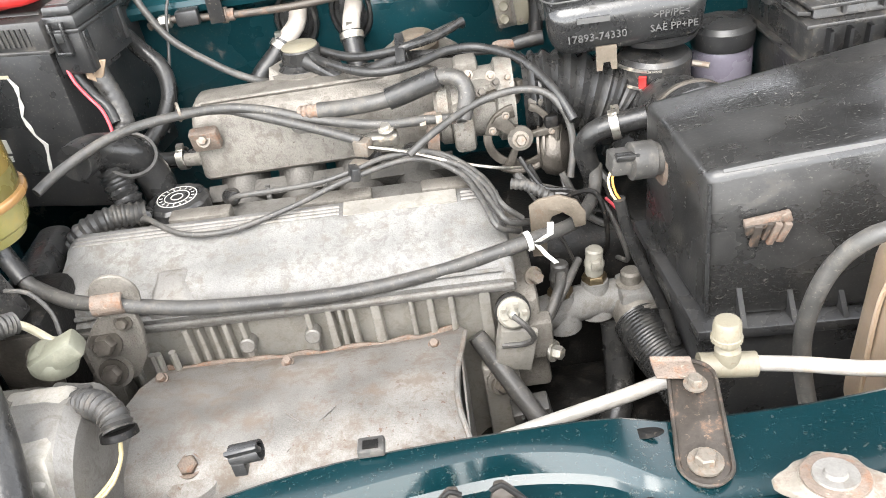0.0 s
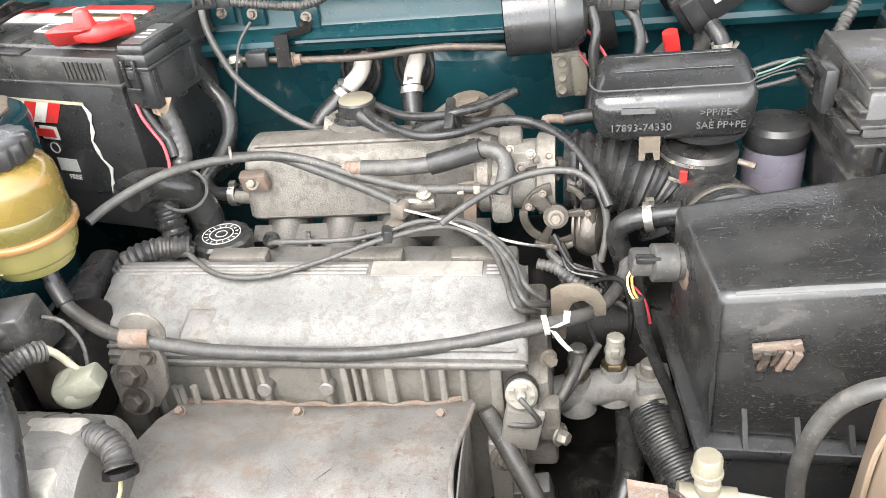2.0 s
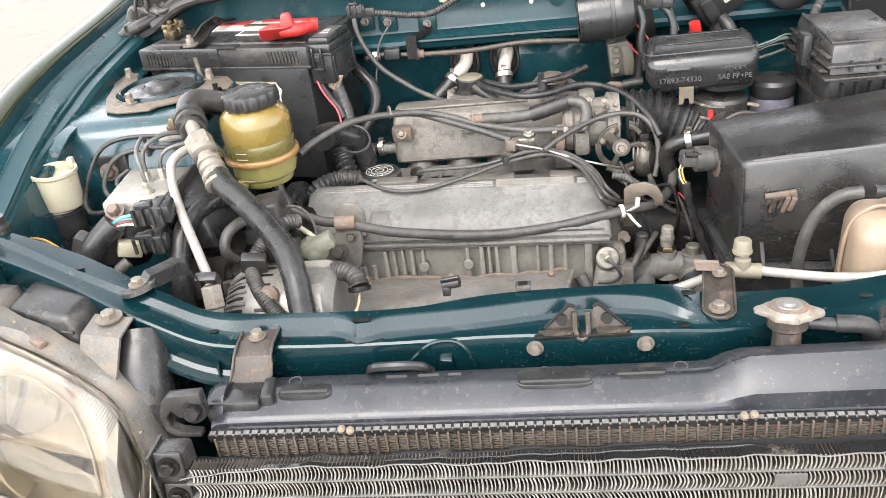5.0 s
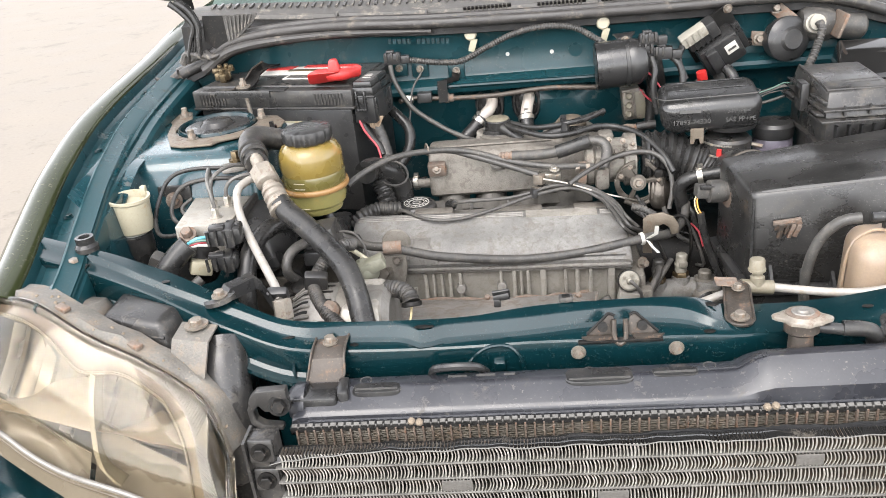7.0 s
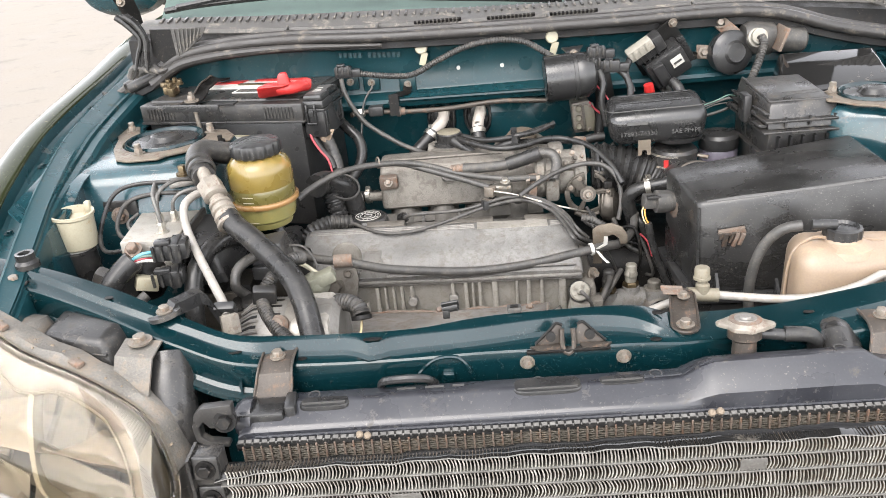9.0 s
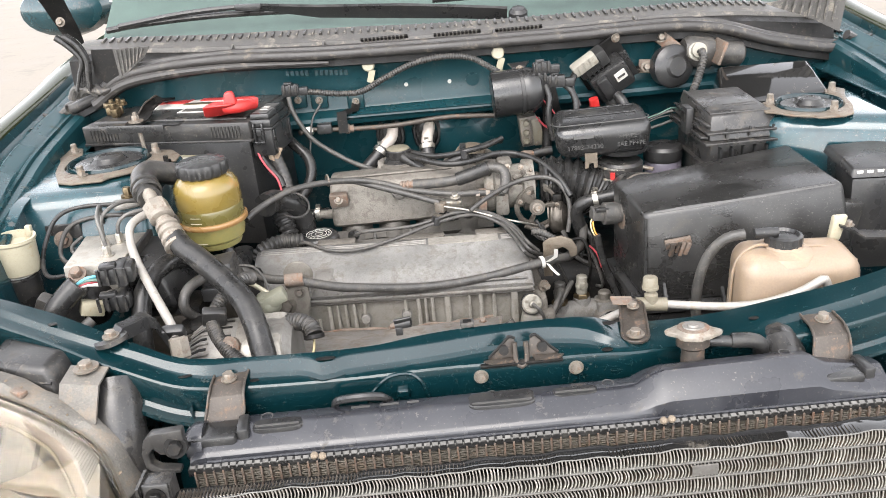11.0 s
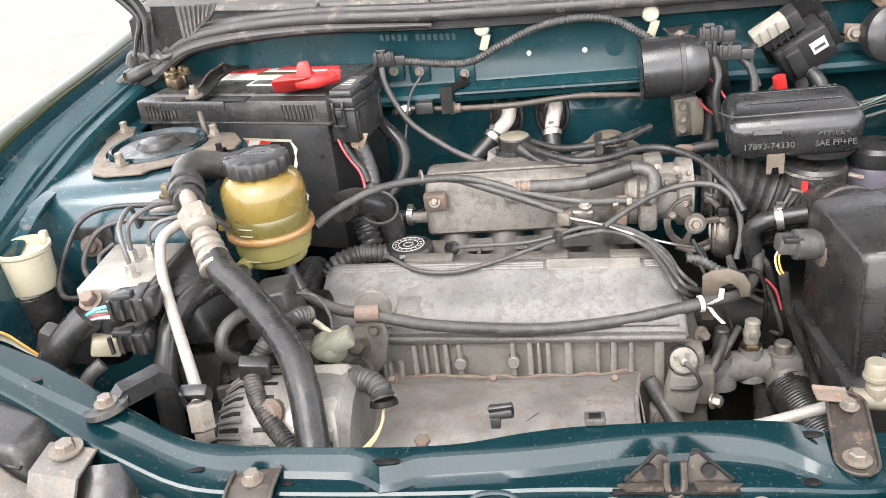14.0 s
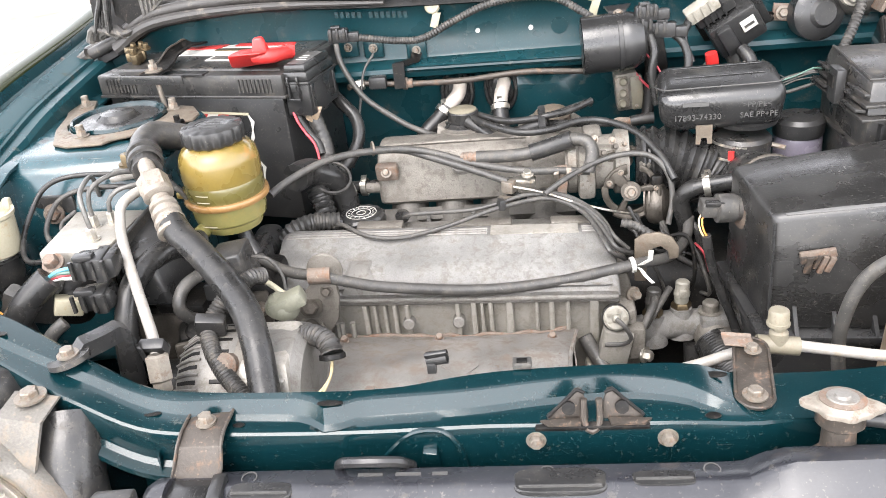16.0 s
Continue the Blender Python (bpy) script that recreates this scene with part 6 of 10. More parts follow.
def make_air_sensor():
    s = thing("air_temperature_sensor", (0.21, 0.315, 0.945), "grey black sensor plug in the air box side", "sensor")
    part("body", lathe((0.234, 0.3175, 0.944), (-1, -0.1, 0.08), [(0.014, 0), (0.014, 0.01), (0.016, 0.011), (0.016, 0.03), (0.012, 0.032)], 20), RUBBER_GREY, s)
    part("connector", box((0.198, 0.314, 0.948), (0.024, 0.02, 0.018), (0, 5, 5)), RUBBER_GREY, s, bevel=0.003)
    part("clip", box((0.2, 0.306, 0.956), (0.02, 0.008, 0.006), (0, 5, 5)), RUBBER, s, bevel=0.0015)
    return s


air_sensor = make_air_sensor()
for k, (mt, dx) in enumerate(((WIRE_YELLOW, 0.0), (WIRE_ORANGE, 0.0035))):
    hose("sensor_wire", [(0.19 + dx, 0.31, 0.946), (0.184 + dx, 0.306, 0.938), (0.186 + dx, 0.303, 0.925), (0.192 + dx, 0.302, 0.915)], 0.0013, mt, "thin coloured wire from the air sensor plug", "wire", seg=6, group="sensor wires")
hose("sensor_loom", [(0.192, 0.302, 0.92), (0.199, 0.302, 0.885), (0.212, 0.3, 0.845), (0.226, 0.296, 0.81), (0.236, 0.28, 0.77)], 0.006, RUBBER, "black sleeved sensor loom hanging beside the air box", "wiring")


def make_resonator():
    r = thing("resonator_box", (0.232, 0.5, 0.95), "black moulded plastic intake resonator box with embossed lettering", "resonator")
    m = pose(0.241, 0.49, 1.016, 0, -1, -3) @ Matrix.Diagonal((1.07, 1.0, 1.0, 1))
    w = lambda x, y, z: m @ Vector((x, y, z))
    part("case", hexa([w(-0.066, -0.034, -0.036), w(0.062, -0.034, -0.036), w(0.066, 0.05, -0.03), w(-0.066, 0.05, -0.03), w(-0.076, -0.042, 0.016), w(0.07, -0.042, 0.018), w(0.07, 0.055, 0.03), w(-0.07, 0.055, 0.03)]), BLACK_GLOSS, r, bevel=0.019, segs=5)
    for y in (0.006, 0.034):
        part("crease", tube([w(-0.05, y, 0.0235 + 0.13 * (y - 0.006)), w(0.0, y, 0.024 + 0.13 * (y - 0.006)), w(0.05, y, 0.0245 + 0.13 * (y - 0.006))], 0.0009, 8), BLACK_GLOSS, r)
    part("seam_ridge", tube([w(-0.072, 0.03, 0.008), w(-0.0715, -0.01, 0.0175), w(-0.064, -0.03, 0.0205), w(-0.05, -0.0335, 0.0215), w(0.0, -0.0335, 0.0222), w(0.05, -0.0335, 0.0228), w(0.06, -0.028, 0.0225), w(0.0665, -0.01, 0.02), w(0.0675, 0.03, 0.012)], 0.0009, 8), EMBOSS, r, "pale seam ridge")
    face = m @ pose(0, -0.0405, -0.01, 83, 0, 0)
    part("lettering", text_mesh("17893-74330", 0.0098, face @ pose(-0.03, -0.003, 0.0)), EMBOSS, r)
    part("maker_bar", box(w(-0.032, -0.0415, 0.004), (0.03, 0.0012, 0.005), (-7, 0, -3)), EMBOSS, r)
    part("lettering", text_mesh(">PP/PE<", 0.009, face @ pose(0.034, 0.009, 0.0)), EMBOSS, r)
    part("lettering", text_mesh("SAE PP+PE", 0.009, face @ pose(0.036, -0.003, 0.0)), EMBOSS, r)
    fork = plate([w(x, -0.036, z) for x, z in ((-0.031, -0.024), (-0.013, -0.024), (-0.013, -0.039), (-0.0132, -0.048), (-0.0178, -0.048), (-0.019, -0.04), (-0.025, -0.04), (-0.0262, -0.048), (-0.031, -0.048))], (0, -0.002, 0))
    part("fork_bracket", fork, PLATE, r, "dull steel fork bracket")
    part("neck", lathe(w(0.03, 0.0, -0.03), (0.02, -0.02, -1), [(0.039, 0), (0.0365, 0.006)], 32), BLACK_GLOSS, r)
    return r


resonator = make_resonator()


def make_airflow():
    f = thing("intake_duct", (0.26, 0.47, 0.9), "black ribbed rubber intake duct with two steel clamp bands", "duct")
    base = Vector((0.265, 0.48, 0.91))
    d = part("collar", lathe(base, (0.03, -0.03, 1), [(0.031, 0), (0.035, 0.008), (0.0335, 0.01), (0.0335, 0.028), (0.0362, 0.03), (0.0362, 0.056), (0.032, 0.06)], 36), BLACK_DUSTY, f)
    for h in (0.034, 0.052):
        part("clamp_band", lathe(base + Vector((0, 0, h)), (0.03, -0.03, 1), [(0.0362, 0), (0.0377, 0.0005), (0.0377, 0.003), (0.0362, 0.0035)], 36), ZINC, f, "steel clamp band")
    part("red_mark", box((0.2475, 0.4435, 0.954), (0.007, 0.004, 0.011), (0, 0, -20)), RED, f)
    part("screw", tube([(0.3, 0.462, 0.958), (0.314, 0.454, 0.956)], 0.0032, 8), BOLT, f)
    part("ribbed_bellows", tube([(0.14, 0.498, 0.935), (0.17, 0.495, 0.935), (0.2, 0.49, 0.93), (0.235, 0.482, 0.915), (0.25, 0.47, 0.89)], 0.041, 28, ribs=0.011, depth=0.07), RUBBER, f, "ribbed rubber bellows")
    part("elbow", tube([(0.262, 0.478, 0.915), (0.264, 0.455, 0.905), (0.272, 0.425, 0.928), (0.278, 0.375, 0.936)], 0.0355, 24), RUBBER, f)
    return f


intake_duct = make_airflow()


def make_fuse_box():
    b = thing("fuse_box", (0.43, 0.46, 0.85), "black plastic fuse box with ribbed stepped lid", "fuse box")
    m = pose(0.434, 0.467, 0.006, 0, 0, 2) @ Matrix.Diagonal((1.08, 1.0, 1.0, 1))
    w = lambda x, y, z: m @ Vector((x, y, z))
    part("body", hexa([w(-0.05, -0.06, 0.9), w(0.04, -0.065, 0.9), w(0.04, 0.07, 0.9), w(-0.05, 0.07, 0.9), w(-0.05, -0.07, 1.005), w(0.043, -0.075, 1.005), w(0.043, 0.075, 1.005), w(-0.05, 0.075, 1.005)]), BLACK_DUSTY, b, bevel=0.003)
    lid = part("lid", hexa([w(-0.055, -0.076, 1.006), w(0.047, -0.081, 1.006), w(0.047, 0.08, 1.006), w(-0.055, 0.08, 1.006), w(-0.048, -0.062, 1.042), w(0.036, -0.066, 1.042), w(0.034, 0.06, 1.05), w(-0.05, 0.06, 1.052)]), BLACK_DUSTY, b, "dusty ribbed lid", bevel=0.004)
    for h, o in ((1.002, 0.004), (1.017, 0.001)):
        part("lip", hexa([w(-0.058 - o, -0.08 - o, h), w(0.05 + o, -0.085 - o, h), w(0.05 + o, 0.083, h), w(-0.058 - o, 0.083, h), w(-0.058 - o, -0.08 - o, h + 0.004), w(0.05 + o, -0.085 - o, h + 0.004), w(0.05 + o, 0.083, h + 0.004), w(-0.058 - o, 0.083, h + 0.004)]), BLACK_DUSTY, lid, bevel=0.0012)
    edge = [w(-0.0485, 0.055, 1.0525), w(-0.0475, -0.056, 1.0425), w(0.034, -0.06, 1.0425)]
    part("top_ridge", tube(edge, 0.002, 8, straight=True), BLACK_DUSTY, lid)
    part("low_rim", hexa([w(-0.056, -0.077, 0.962), w(0.047, -0.082, 0.962), w(0.047, 0.08, 0.962), w(-0.056, 0.08, 0.962), w(-0.056, -0.077, 0.966), w(0.047, -0.082, 0.966), w(0.047, 0.08, 0.966), w(-0.056, 0.08, 0.966)]), BLACK_DUSTY, b, bevel=0.001)
    for k in range(6):
        part("rib", box(w(-0.038 + 0.016 * k, -0.074, 0.965), (0.003, 0.01, 0.06)), BLACK, b)
    for k in range(3):
        part("tab", box(w(-0.032 + 0.032 * k, -0.079, 1.018), (0.003, 0.004, 0.014)), BLACK, lid)
    latch = part("latch", box(w(-0.061, 0.0, 1.022), (0.012, 0.03, 0.042)), BLACK, b, bevel=0.003)
    part("latch_slot", box(w(-0.0675, 0.0, 1.028), (0.002, 0.018, 0.014)), DARK, latch)
    for y in (-0.05, 0.045):
        part("side_ledge", box(w(-0.06, y, 1.012), (0.012, 0.045, 0.004), (0, 10, 2)), BLACK_DUSTY, lid, bevel=0.001)
        part("side_ledge", box(w(-0.056, y, 1.03), (0.008, 0.05, 0.003), (0, 14, 2)), BLACK_DUSTY, lid, bevel=0.001)
    for j in range(2):
        part("print_bar", box(w(0.005, -0.03 + 0.01 * j, 1.0445 + 0.0006 * j), (0.05, 0.003, 0.0008), (4, 0, 2)), EMBOSS, lid)
    return b


fuse_box = make_fuse_box()


def make_cruise_box():
    b = thing("relay_box", (0.52, 0.56, 0.95), "flat black plastic relay box cover with dusty top", "box")
    part("cover", hexa([(0.43, 0.495, 0.99), (0.62, 0.5, 0.99), (0.63, 0.61, 0.99), (0.45, 0.62, 0.99), (0.434, 0.5, 1.038), (0.606, 0.505, 1.042), (0.612, 0.6, 1.072), (0.465, 0.61, 1.072)]), BLACK_SHINE, b, bevel=0.006, segs=3)
    part("rim", hexa([(0.426, 0.49, 0.985), (0.626, 0.495, 0.985), (0.636, 0.62, 0.985), (0.445, 0.625, 0.985), (0.428, 0.492, 0.992), (0.624, 0.497, 0.992), (0.634, 0.618, 0.992), (0.447, 0.623, 0.992)]), BLACK, b, bevel=0.002)
    return b


relay_box = make_cruise_box()


def make_fluid_jar():
    j = thing("charcoal_jar", (0.335, 0.5, 0.88), "purple grey plastic canister with a black lid", "canister")
    part("jar", lathe((0.343, 0.505, 0.86), (0, 0, 1), [(0.028, 0), (0.03, 0.004), (0.03, 0.09), (0.027, 0.096)], 30), FLUID, j)
    part("lid", lathe((0.343, 0.505, 0.955), (0, 0, 1), [(0.03, 0), (0.0312, 0.003), (0.0312, 0.018), (0.027, 0.023), (0.0005, 0.024)], 30), BLACK, j)
    return j


fluid_jar = make_fluid_jar()


def make_side_box():
    b = thing("control_box", (0.56, 0.27, 0.85), "black plastic box with pale printed writing by the wing", "box")
    part("case", hexa([(0.522, 0.24, 0.86), (0.61, 0.23, 0.86), (0.61, 0.33, 0.86), (0.53, 0.33, 0.86), (0.52, 0.245, 0.99), (0.61, 0.235, 0.99), (0.61, 0.33, 1.0), (0.525, 0.33, 1.0)]), BLACK, b, bevel=0.004)
    part("lid", hexa([(0.516, 0.24, 0.992), (0.615, 0.228, 0.992), (0.615, 0.335, 1.0), (0.52, 0.335, 1.0), (0.52, 0.246, 1.004), (0.612, 0.235, 1.004), (0.612, 0.33, 1.012), (0.524, 0.33, 1.012)]), BLACK, b, bevel=0.003)
    for k in range(5):
        part("print_bar", box((0.528 + 0.013 * k, 0.2425 - 0.0014 * k, 0.997), (0.008, 0.0016, 0.009), (0, 0, -6)), WHITE, b)
    part("bracket", box((0.51, 0.235, 0.93), (0.03, 0.02, 0.07), (0, 12, 0)), BLACK_DUSTY, b, bevel=0.004)
    return b


side_box = make_side_box()


# ---- coolant side ----
def make_bottle():
    b = thing("overflow_bottle", (0.39, 0.13, 0.8), "tan aged plastic coolant overflow bottle with black cap", "bottle")
    part("body", hexa([(0.317, 0.085, 0.8), (0.471, 0.085, 0.8), (0.475, 0.17, 0.8), (0.323, 0.17, 0.8), (0.321, 0.09, 0.958), (0.467, 0.09, 0.948), (0.469, 0.165, 0.955), (0.329, 0.168, 0.962)]), TAN, b, bevel=0.022, segs=5)
    part("shoulder", lathe((0.383, 0.132, 0.945), (0, 0, 1), [(0.04, 0), (0.036, 0.008), (0.0225, 0.013), (0.0205, 0.018)], 28), TAN, b)
    part("seam", tube([(0.321, 0.128, 0.82), (0.322, 0.128, 0.93), (0.343, 0.128, 0.961), (0.373, 0.128, 0.96), (0.443, 0.128, 0.95), (0.474, 0.128, 0.93)], 0.002, 6), TAN, b)
    cap = part("cap", lathe((0.383, 0.132, 0.961), (0, 0, 1), [(0.0215, 0), (0.0215, 0.011), (0.018, 0.0125), (0.015, 0.009), (0.008, 0.009), (0.0005, 0.01)], 48, wave=0.03, waves=16), BLACK, b, "black press-on cap with spout")
    part("spout", cyl((0.375, 0.132, 0.976), (0.347, 0.134, 0.977), 0.006), BLACK, cap)
    part("ear", hexa([(0.451, 0.155, 0.945), (0.465, 0.155, 0.945), (0.465, 0.165, 0.945), (0.451, 0.165, 0.945), (0.455, 0.155, 0.978), (0.473, 0.155, 0.978), (0.473, 0.165, 0.978), (0.455, 0.165, 0.978)]), CREAM, b, bevel=0.003)
    part("strap", sheet([[(0.461, 0.15, 0.968), (0.461, 0.168, 0.97)], [(0.479, 0.15, 0.96), (0.479, 0.168, 0.963)], [(0.493, 0.148, 0.95), (0.493, 0.166, 0.953)], [(0.543, 0.15, 0.945), (0.543, 0.166, 0.947)]], (0, 0, -0.003)), BLACK_DUSTY, b)
    part("bolt", bolt((0.475, 0.158, 0.964), (0, 0, 1), 0.006, 0.006), BOLT, b)
    return b


bottle = make_bottle()
hose("overflow_hose", [(0.336, 0.134, 0.977), (0.315, 0.137, 0.972), (0.297, 0.143, 0.95), (0.287, 0.147, 0.915), (0.285, 0.148, 0.87), (0.29, 0.13, 0.82), (0.29, 0.06, 0.78)], 0.0075, RUBBER_GREY, "dusty black rubber overflow hose looping from the bottle cap")


def make_radiator():
    r = thing("radiator", (0.05, -0.06, 0.5), "black plastic tank radiator with dusty core", "radiator")
    prof = [(-0.022, 0.862), (-0.0235, 0.886), (-0.028, 0.891), (-0.036, 0.894), (-0.05, 0.8975), (-0.0545, 0.8975), (-0.058, 0.896), (-0.0785, 0.8865), (-0.0815, 0.884), (-0.083, 0.882), (-0.084, 0.877), (-0.086, 0.876), (-0.0885, 0.8755), (-0.0885, 0.873), (-0.0865, 0.864), (-0.08, 0.862)]
    loops = []
    for x, k in ((-0.305, 0.3), (-0.303, 0.75), (-0.296, 0.95), (-0.285, 1), (0.14, 1), (0.155, 1.03), (0.17, 1.3), (0.185, 1.45), (0.3, 1.5), (0.335, 1.48), (0.35, 1.2), (0.385, 1.0), (0.41, 0.95), (0.415, 0.3)):
        loops.append([Vector((x, y, 0.868 + (z - 0.862) * (k if z > 0.8835 else min(k, 1)))) for y, z in prof])
    tank = part("top_tank", rings(bmesh.new(), loops), TANK_BLACK, r, "scuffed black plastic top tank", angle=25)
    for x0, x1, ya, yb in ((-0.24, -0.189, -0.066, -0.048), (-0.018, 0.052, -0.064, -0.038), (0.07, 0.117, -0.058, -0.043)):
        h = 0.9025
        c, ex, ey = Vector(((x0 + x1) / 2, (ya + yb) / 2, h)), (x1 - x0) / 2, (yb - ya) / 2
        loop = [c + Vector((ex * math.copysign(abs(math.cos(a)) ** 0.45, math.cos(a)), ey * math.copysign(abs(math.sin(a)) ** 0.45, math.sin(a)), 0)) for a in (2 * math.pi * k / 32 for k in range(32))]
        part("pad", rings(bmesh.new(), [[q + Vector((0, 0, -0.008)) for q in loop], loop, [c + (q - c) * 0.96 + Vector((0, 0, 0.0012)) for q in loop]]), BLACK, tank, "flat moulded pad")
        # pale bar paints the highlight along the pad's front lip
        part("pad_step", box((c.x, ya + 0.0055, h + 0.0018), (2 * ex * 0.88, 0.0016, 0.0022)), EMBOSS, tank)
    for x in (-0.228, 0.008, 0.13, 0.315):
        part("ring_mark", lathe((x, -0.041, 0.9015 if x < 0.2 else 0.918), (0, -0.05, 1), [(0.0055, 0), (0.0065, 0), (0.0065, 0.0009), (0.0055, 0.0009)], 20), EMBOSS, tank)
    for x, w in ((-0.13, 0.02), (-0.1, 0.02), (-0.075, 0.012)):
        part("print_bar", box((x, -0.04, 0.9018), (w, 0.0035, 0.0006)), EMBOSS, tank)
    part("tank_bead", tube([(-0.285, -0.0845, 0.8835), (0.05, -0.0845, 0.8835), (0.41, -0.0845, 0.8835)], 0.0016, 8), TANK_BLACK, tank)
    strip = bmesh.new()
    box((0.055, -0.0905, 0.8805), (0.715, 0.007, 0.005), (0, 0, 0), strip)
    part("crimp_strip", strip, RUBBER, r)
    teeth = bmesh.new()
    random.seed(5)
    for k in range(88):
        box((-0.298 + 0.0081 * k, -0.0915, 0.8838 + random.uniform(-0.0003, 0.0003)), (0.0056, 0.004, 0.0015), (18, 0, random.uniform(-3, 3)), teeth)
        box((-0.29395 + 0.0081 * k, -0.0935, 0.8828), (0.0016, 0.002, 0.002), (18, 0, 0), teeth)
    tagged(part("crimp_edge", teeth, CRIMP, r, "row of dusty metal crimp tabs"), kind="stuff")
    for x, y, z in ((-0.176, -0.093, 0.885), (-0.168, -0.094, 0.884), (0.174, -0.092, 0.885), (0.182, -0.092, 0.886)):
        part("clip", lathe((x, y, z), (0.3, -0.5, 1), [(0.004, 0), (0.0038, 0.003), (0.0015, 0.0045)], 8), DIRT, r)
    # near-black box paints the shaded depth behind tubes and fins
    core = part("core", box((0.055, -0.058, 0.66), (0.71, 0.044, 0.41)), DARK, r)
    tubes = bmesh.new()
    for k in range(76):
        box((-0.296 + 0.0094 * k, -0.0925, 0.849), (0.0019, 0.006, 0.062), (0, 0, 0), tubes)
    tagged(part("core_tube", tubes, RUSTY, core, "dusty brown core tubes"), kind="stuff")
    fins = bmesh.new()
    for k in range(76):
        for j in range(15):
            box((-0.2913 + 0.0094 * k, -0.0908, 0.8775 - 0.0028 * j + random.uniform(-0.0004, 0.0004)), (0.0082, 0.004, 0.0009), (0, 9 if j % 2 else -9, 0), fins)
    tagged(part("core_fin", fins, CORE_FIN, core, "dusty grey brown core fins"), kind="stuff")
    # filler neck
    part("neck", lathe((0.226, -0.02, 0.905), (0, 0.12, 1), [(0.02, -0.012), (0.013, -0.004), (0.012, 0.016), (0.0175, 0.02), (0.0175, 0.03)], 28), BROWN_STEEL, r)
    part("overflow_nipple", cyl((0.239, -0.018, 0.928), (0.279, -0.022, 0.924), 0.006), BLACK, r)
    part("hose_neck", lathe((0.325, -0.025, 0.895), (0.1, 0.9, 0.35), [(0.026, -0.015), (0.022, 0.0), (0.022, 0.025)], 28), BLACK_DUSTY, r, "dusty hose outlet")
    # side bracket with bolt
    loop = [(-0.302, 0.926), (-0.334, 0.924), (-0.342, 0.916), (-0.347, 0.9), (-0.346, 0.884), (-0.338, 0.876), (-0.312, 0.874), (-0.312, 0.8795), (-0.332, 0.8825), (-0.339, 0.888), (-0.3395, 0.9), (-0.334, 0.906), (-0.3285, 0.898), (-0.302, 0.897)]
    part("side_bracket", plate([(x, -0.075, z) for x, z in loop], (0, -0.012, 0.001)), BLACK_DUSTY, r, "black looped side bracket", bevel=0.002)
    part("tank_end", lathe((-0.29, -0.056, 0.888), (-1, 0, 0), [(0.022, 0), (0.022, 0.01), (0.017, 0.018)], 20), TANK_BLACK, r)
    part("side_bolt", bolt((-0.311, -0.087, 0.908), (0.1, -1, 0.3), 0.0105, 0.01), DARK, r, "large dark socket bolt")
    return r


radiator = make_radiator()


def make_radiator_cap():
    c = new("radiator_cap")
    c.parent, c.location = radiator, Vector((0.227, -0.015, 0.9385)) - radiator.location
    tagged(c, "worn silver radiator pressure cap with two ears")
    ax = (0, 0.12, 1)
    o = Vector((0.227, -0.015, 0.9385))
    pts = []
    for k in range(48):
        a = 2 * math.pi * k / 48
        pts.append(0.02 + 0.008 * max(0, math.cos(2 * (a + 0.25))) ** 6 + 0.001 * math.cos(8 * a))
    d, u, v = basis(ax)
    loops = [[o + d * h + (u * math.cos(2 * math.pi * k / 48) + v * math.sin(2 * math.pi * k / 48)) * (r * s + e) for k, r in enumerate(pts)] for h, s, e in ((-0.003, 1.06, 0), (0.0, 1.08, 0), (0.0015, 1.05, 0), (0.003, 0.0, 0.0182), (0.0045, 0.0, 0.017))]
    part("shell", rings(bmesh.new(), loops), FITTING, c)
    part("plate", lathe(o + d * 0.0042, ax, [(0.0165, 0), (0.0165, 0.0012), (0.0155, 0.0016)], 32), RUSTY, c, "worn printed plate")
    part("rivet", lathe(o + d * 0.0055, ax, [(0.0115, 0), (0.011, 0.0015), (0.006, 0.001), (0.005, 0.003), (0.0005, 0.003)], 28), ALU, c)
    return c


radiator_cap = make_radiator_cap()


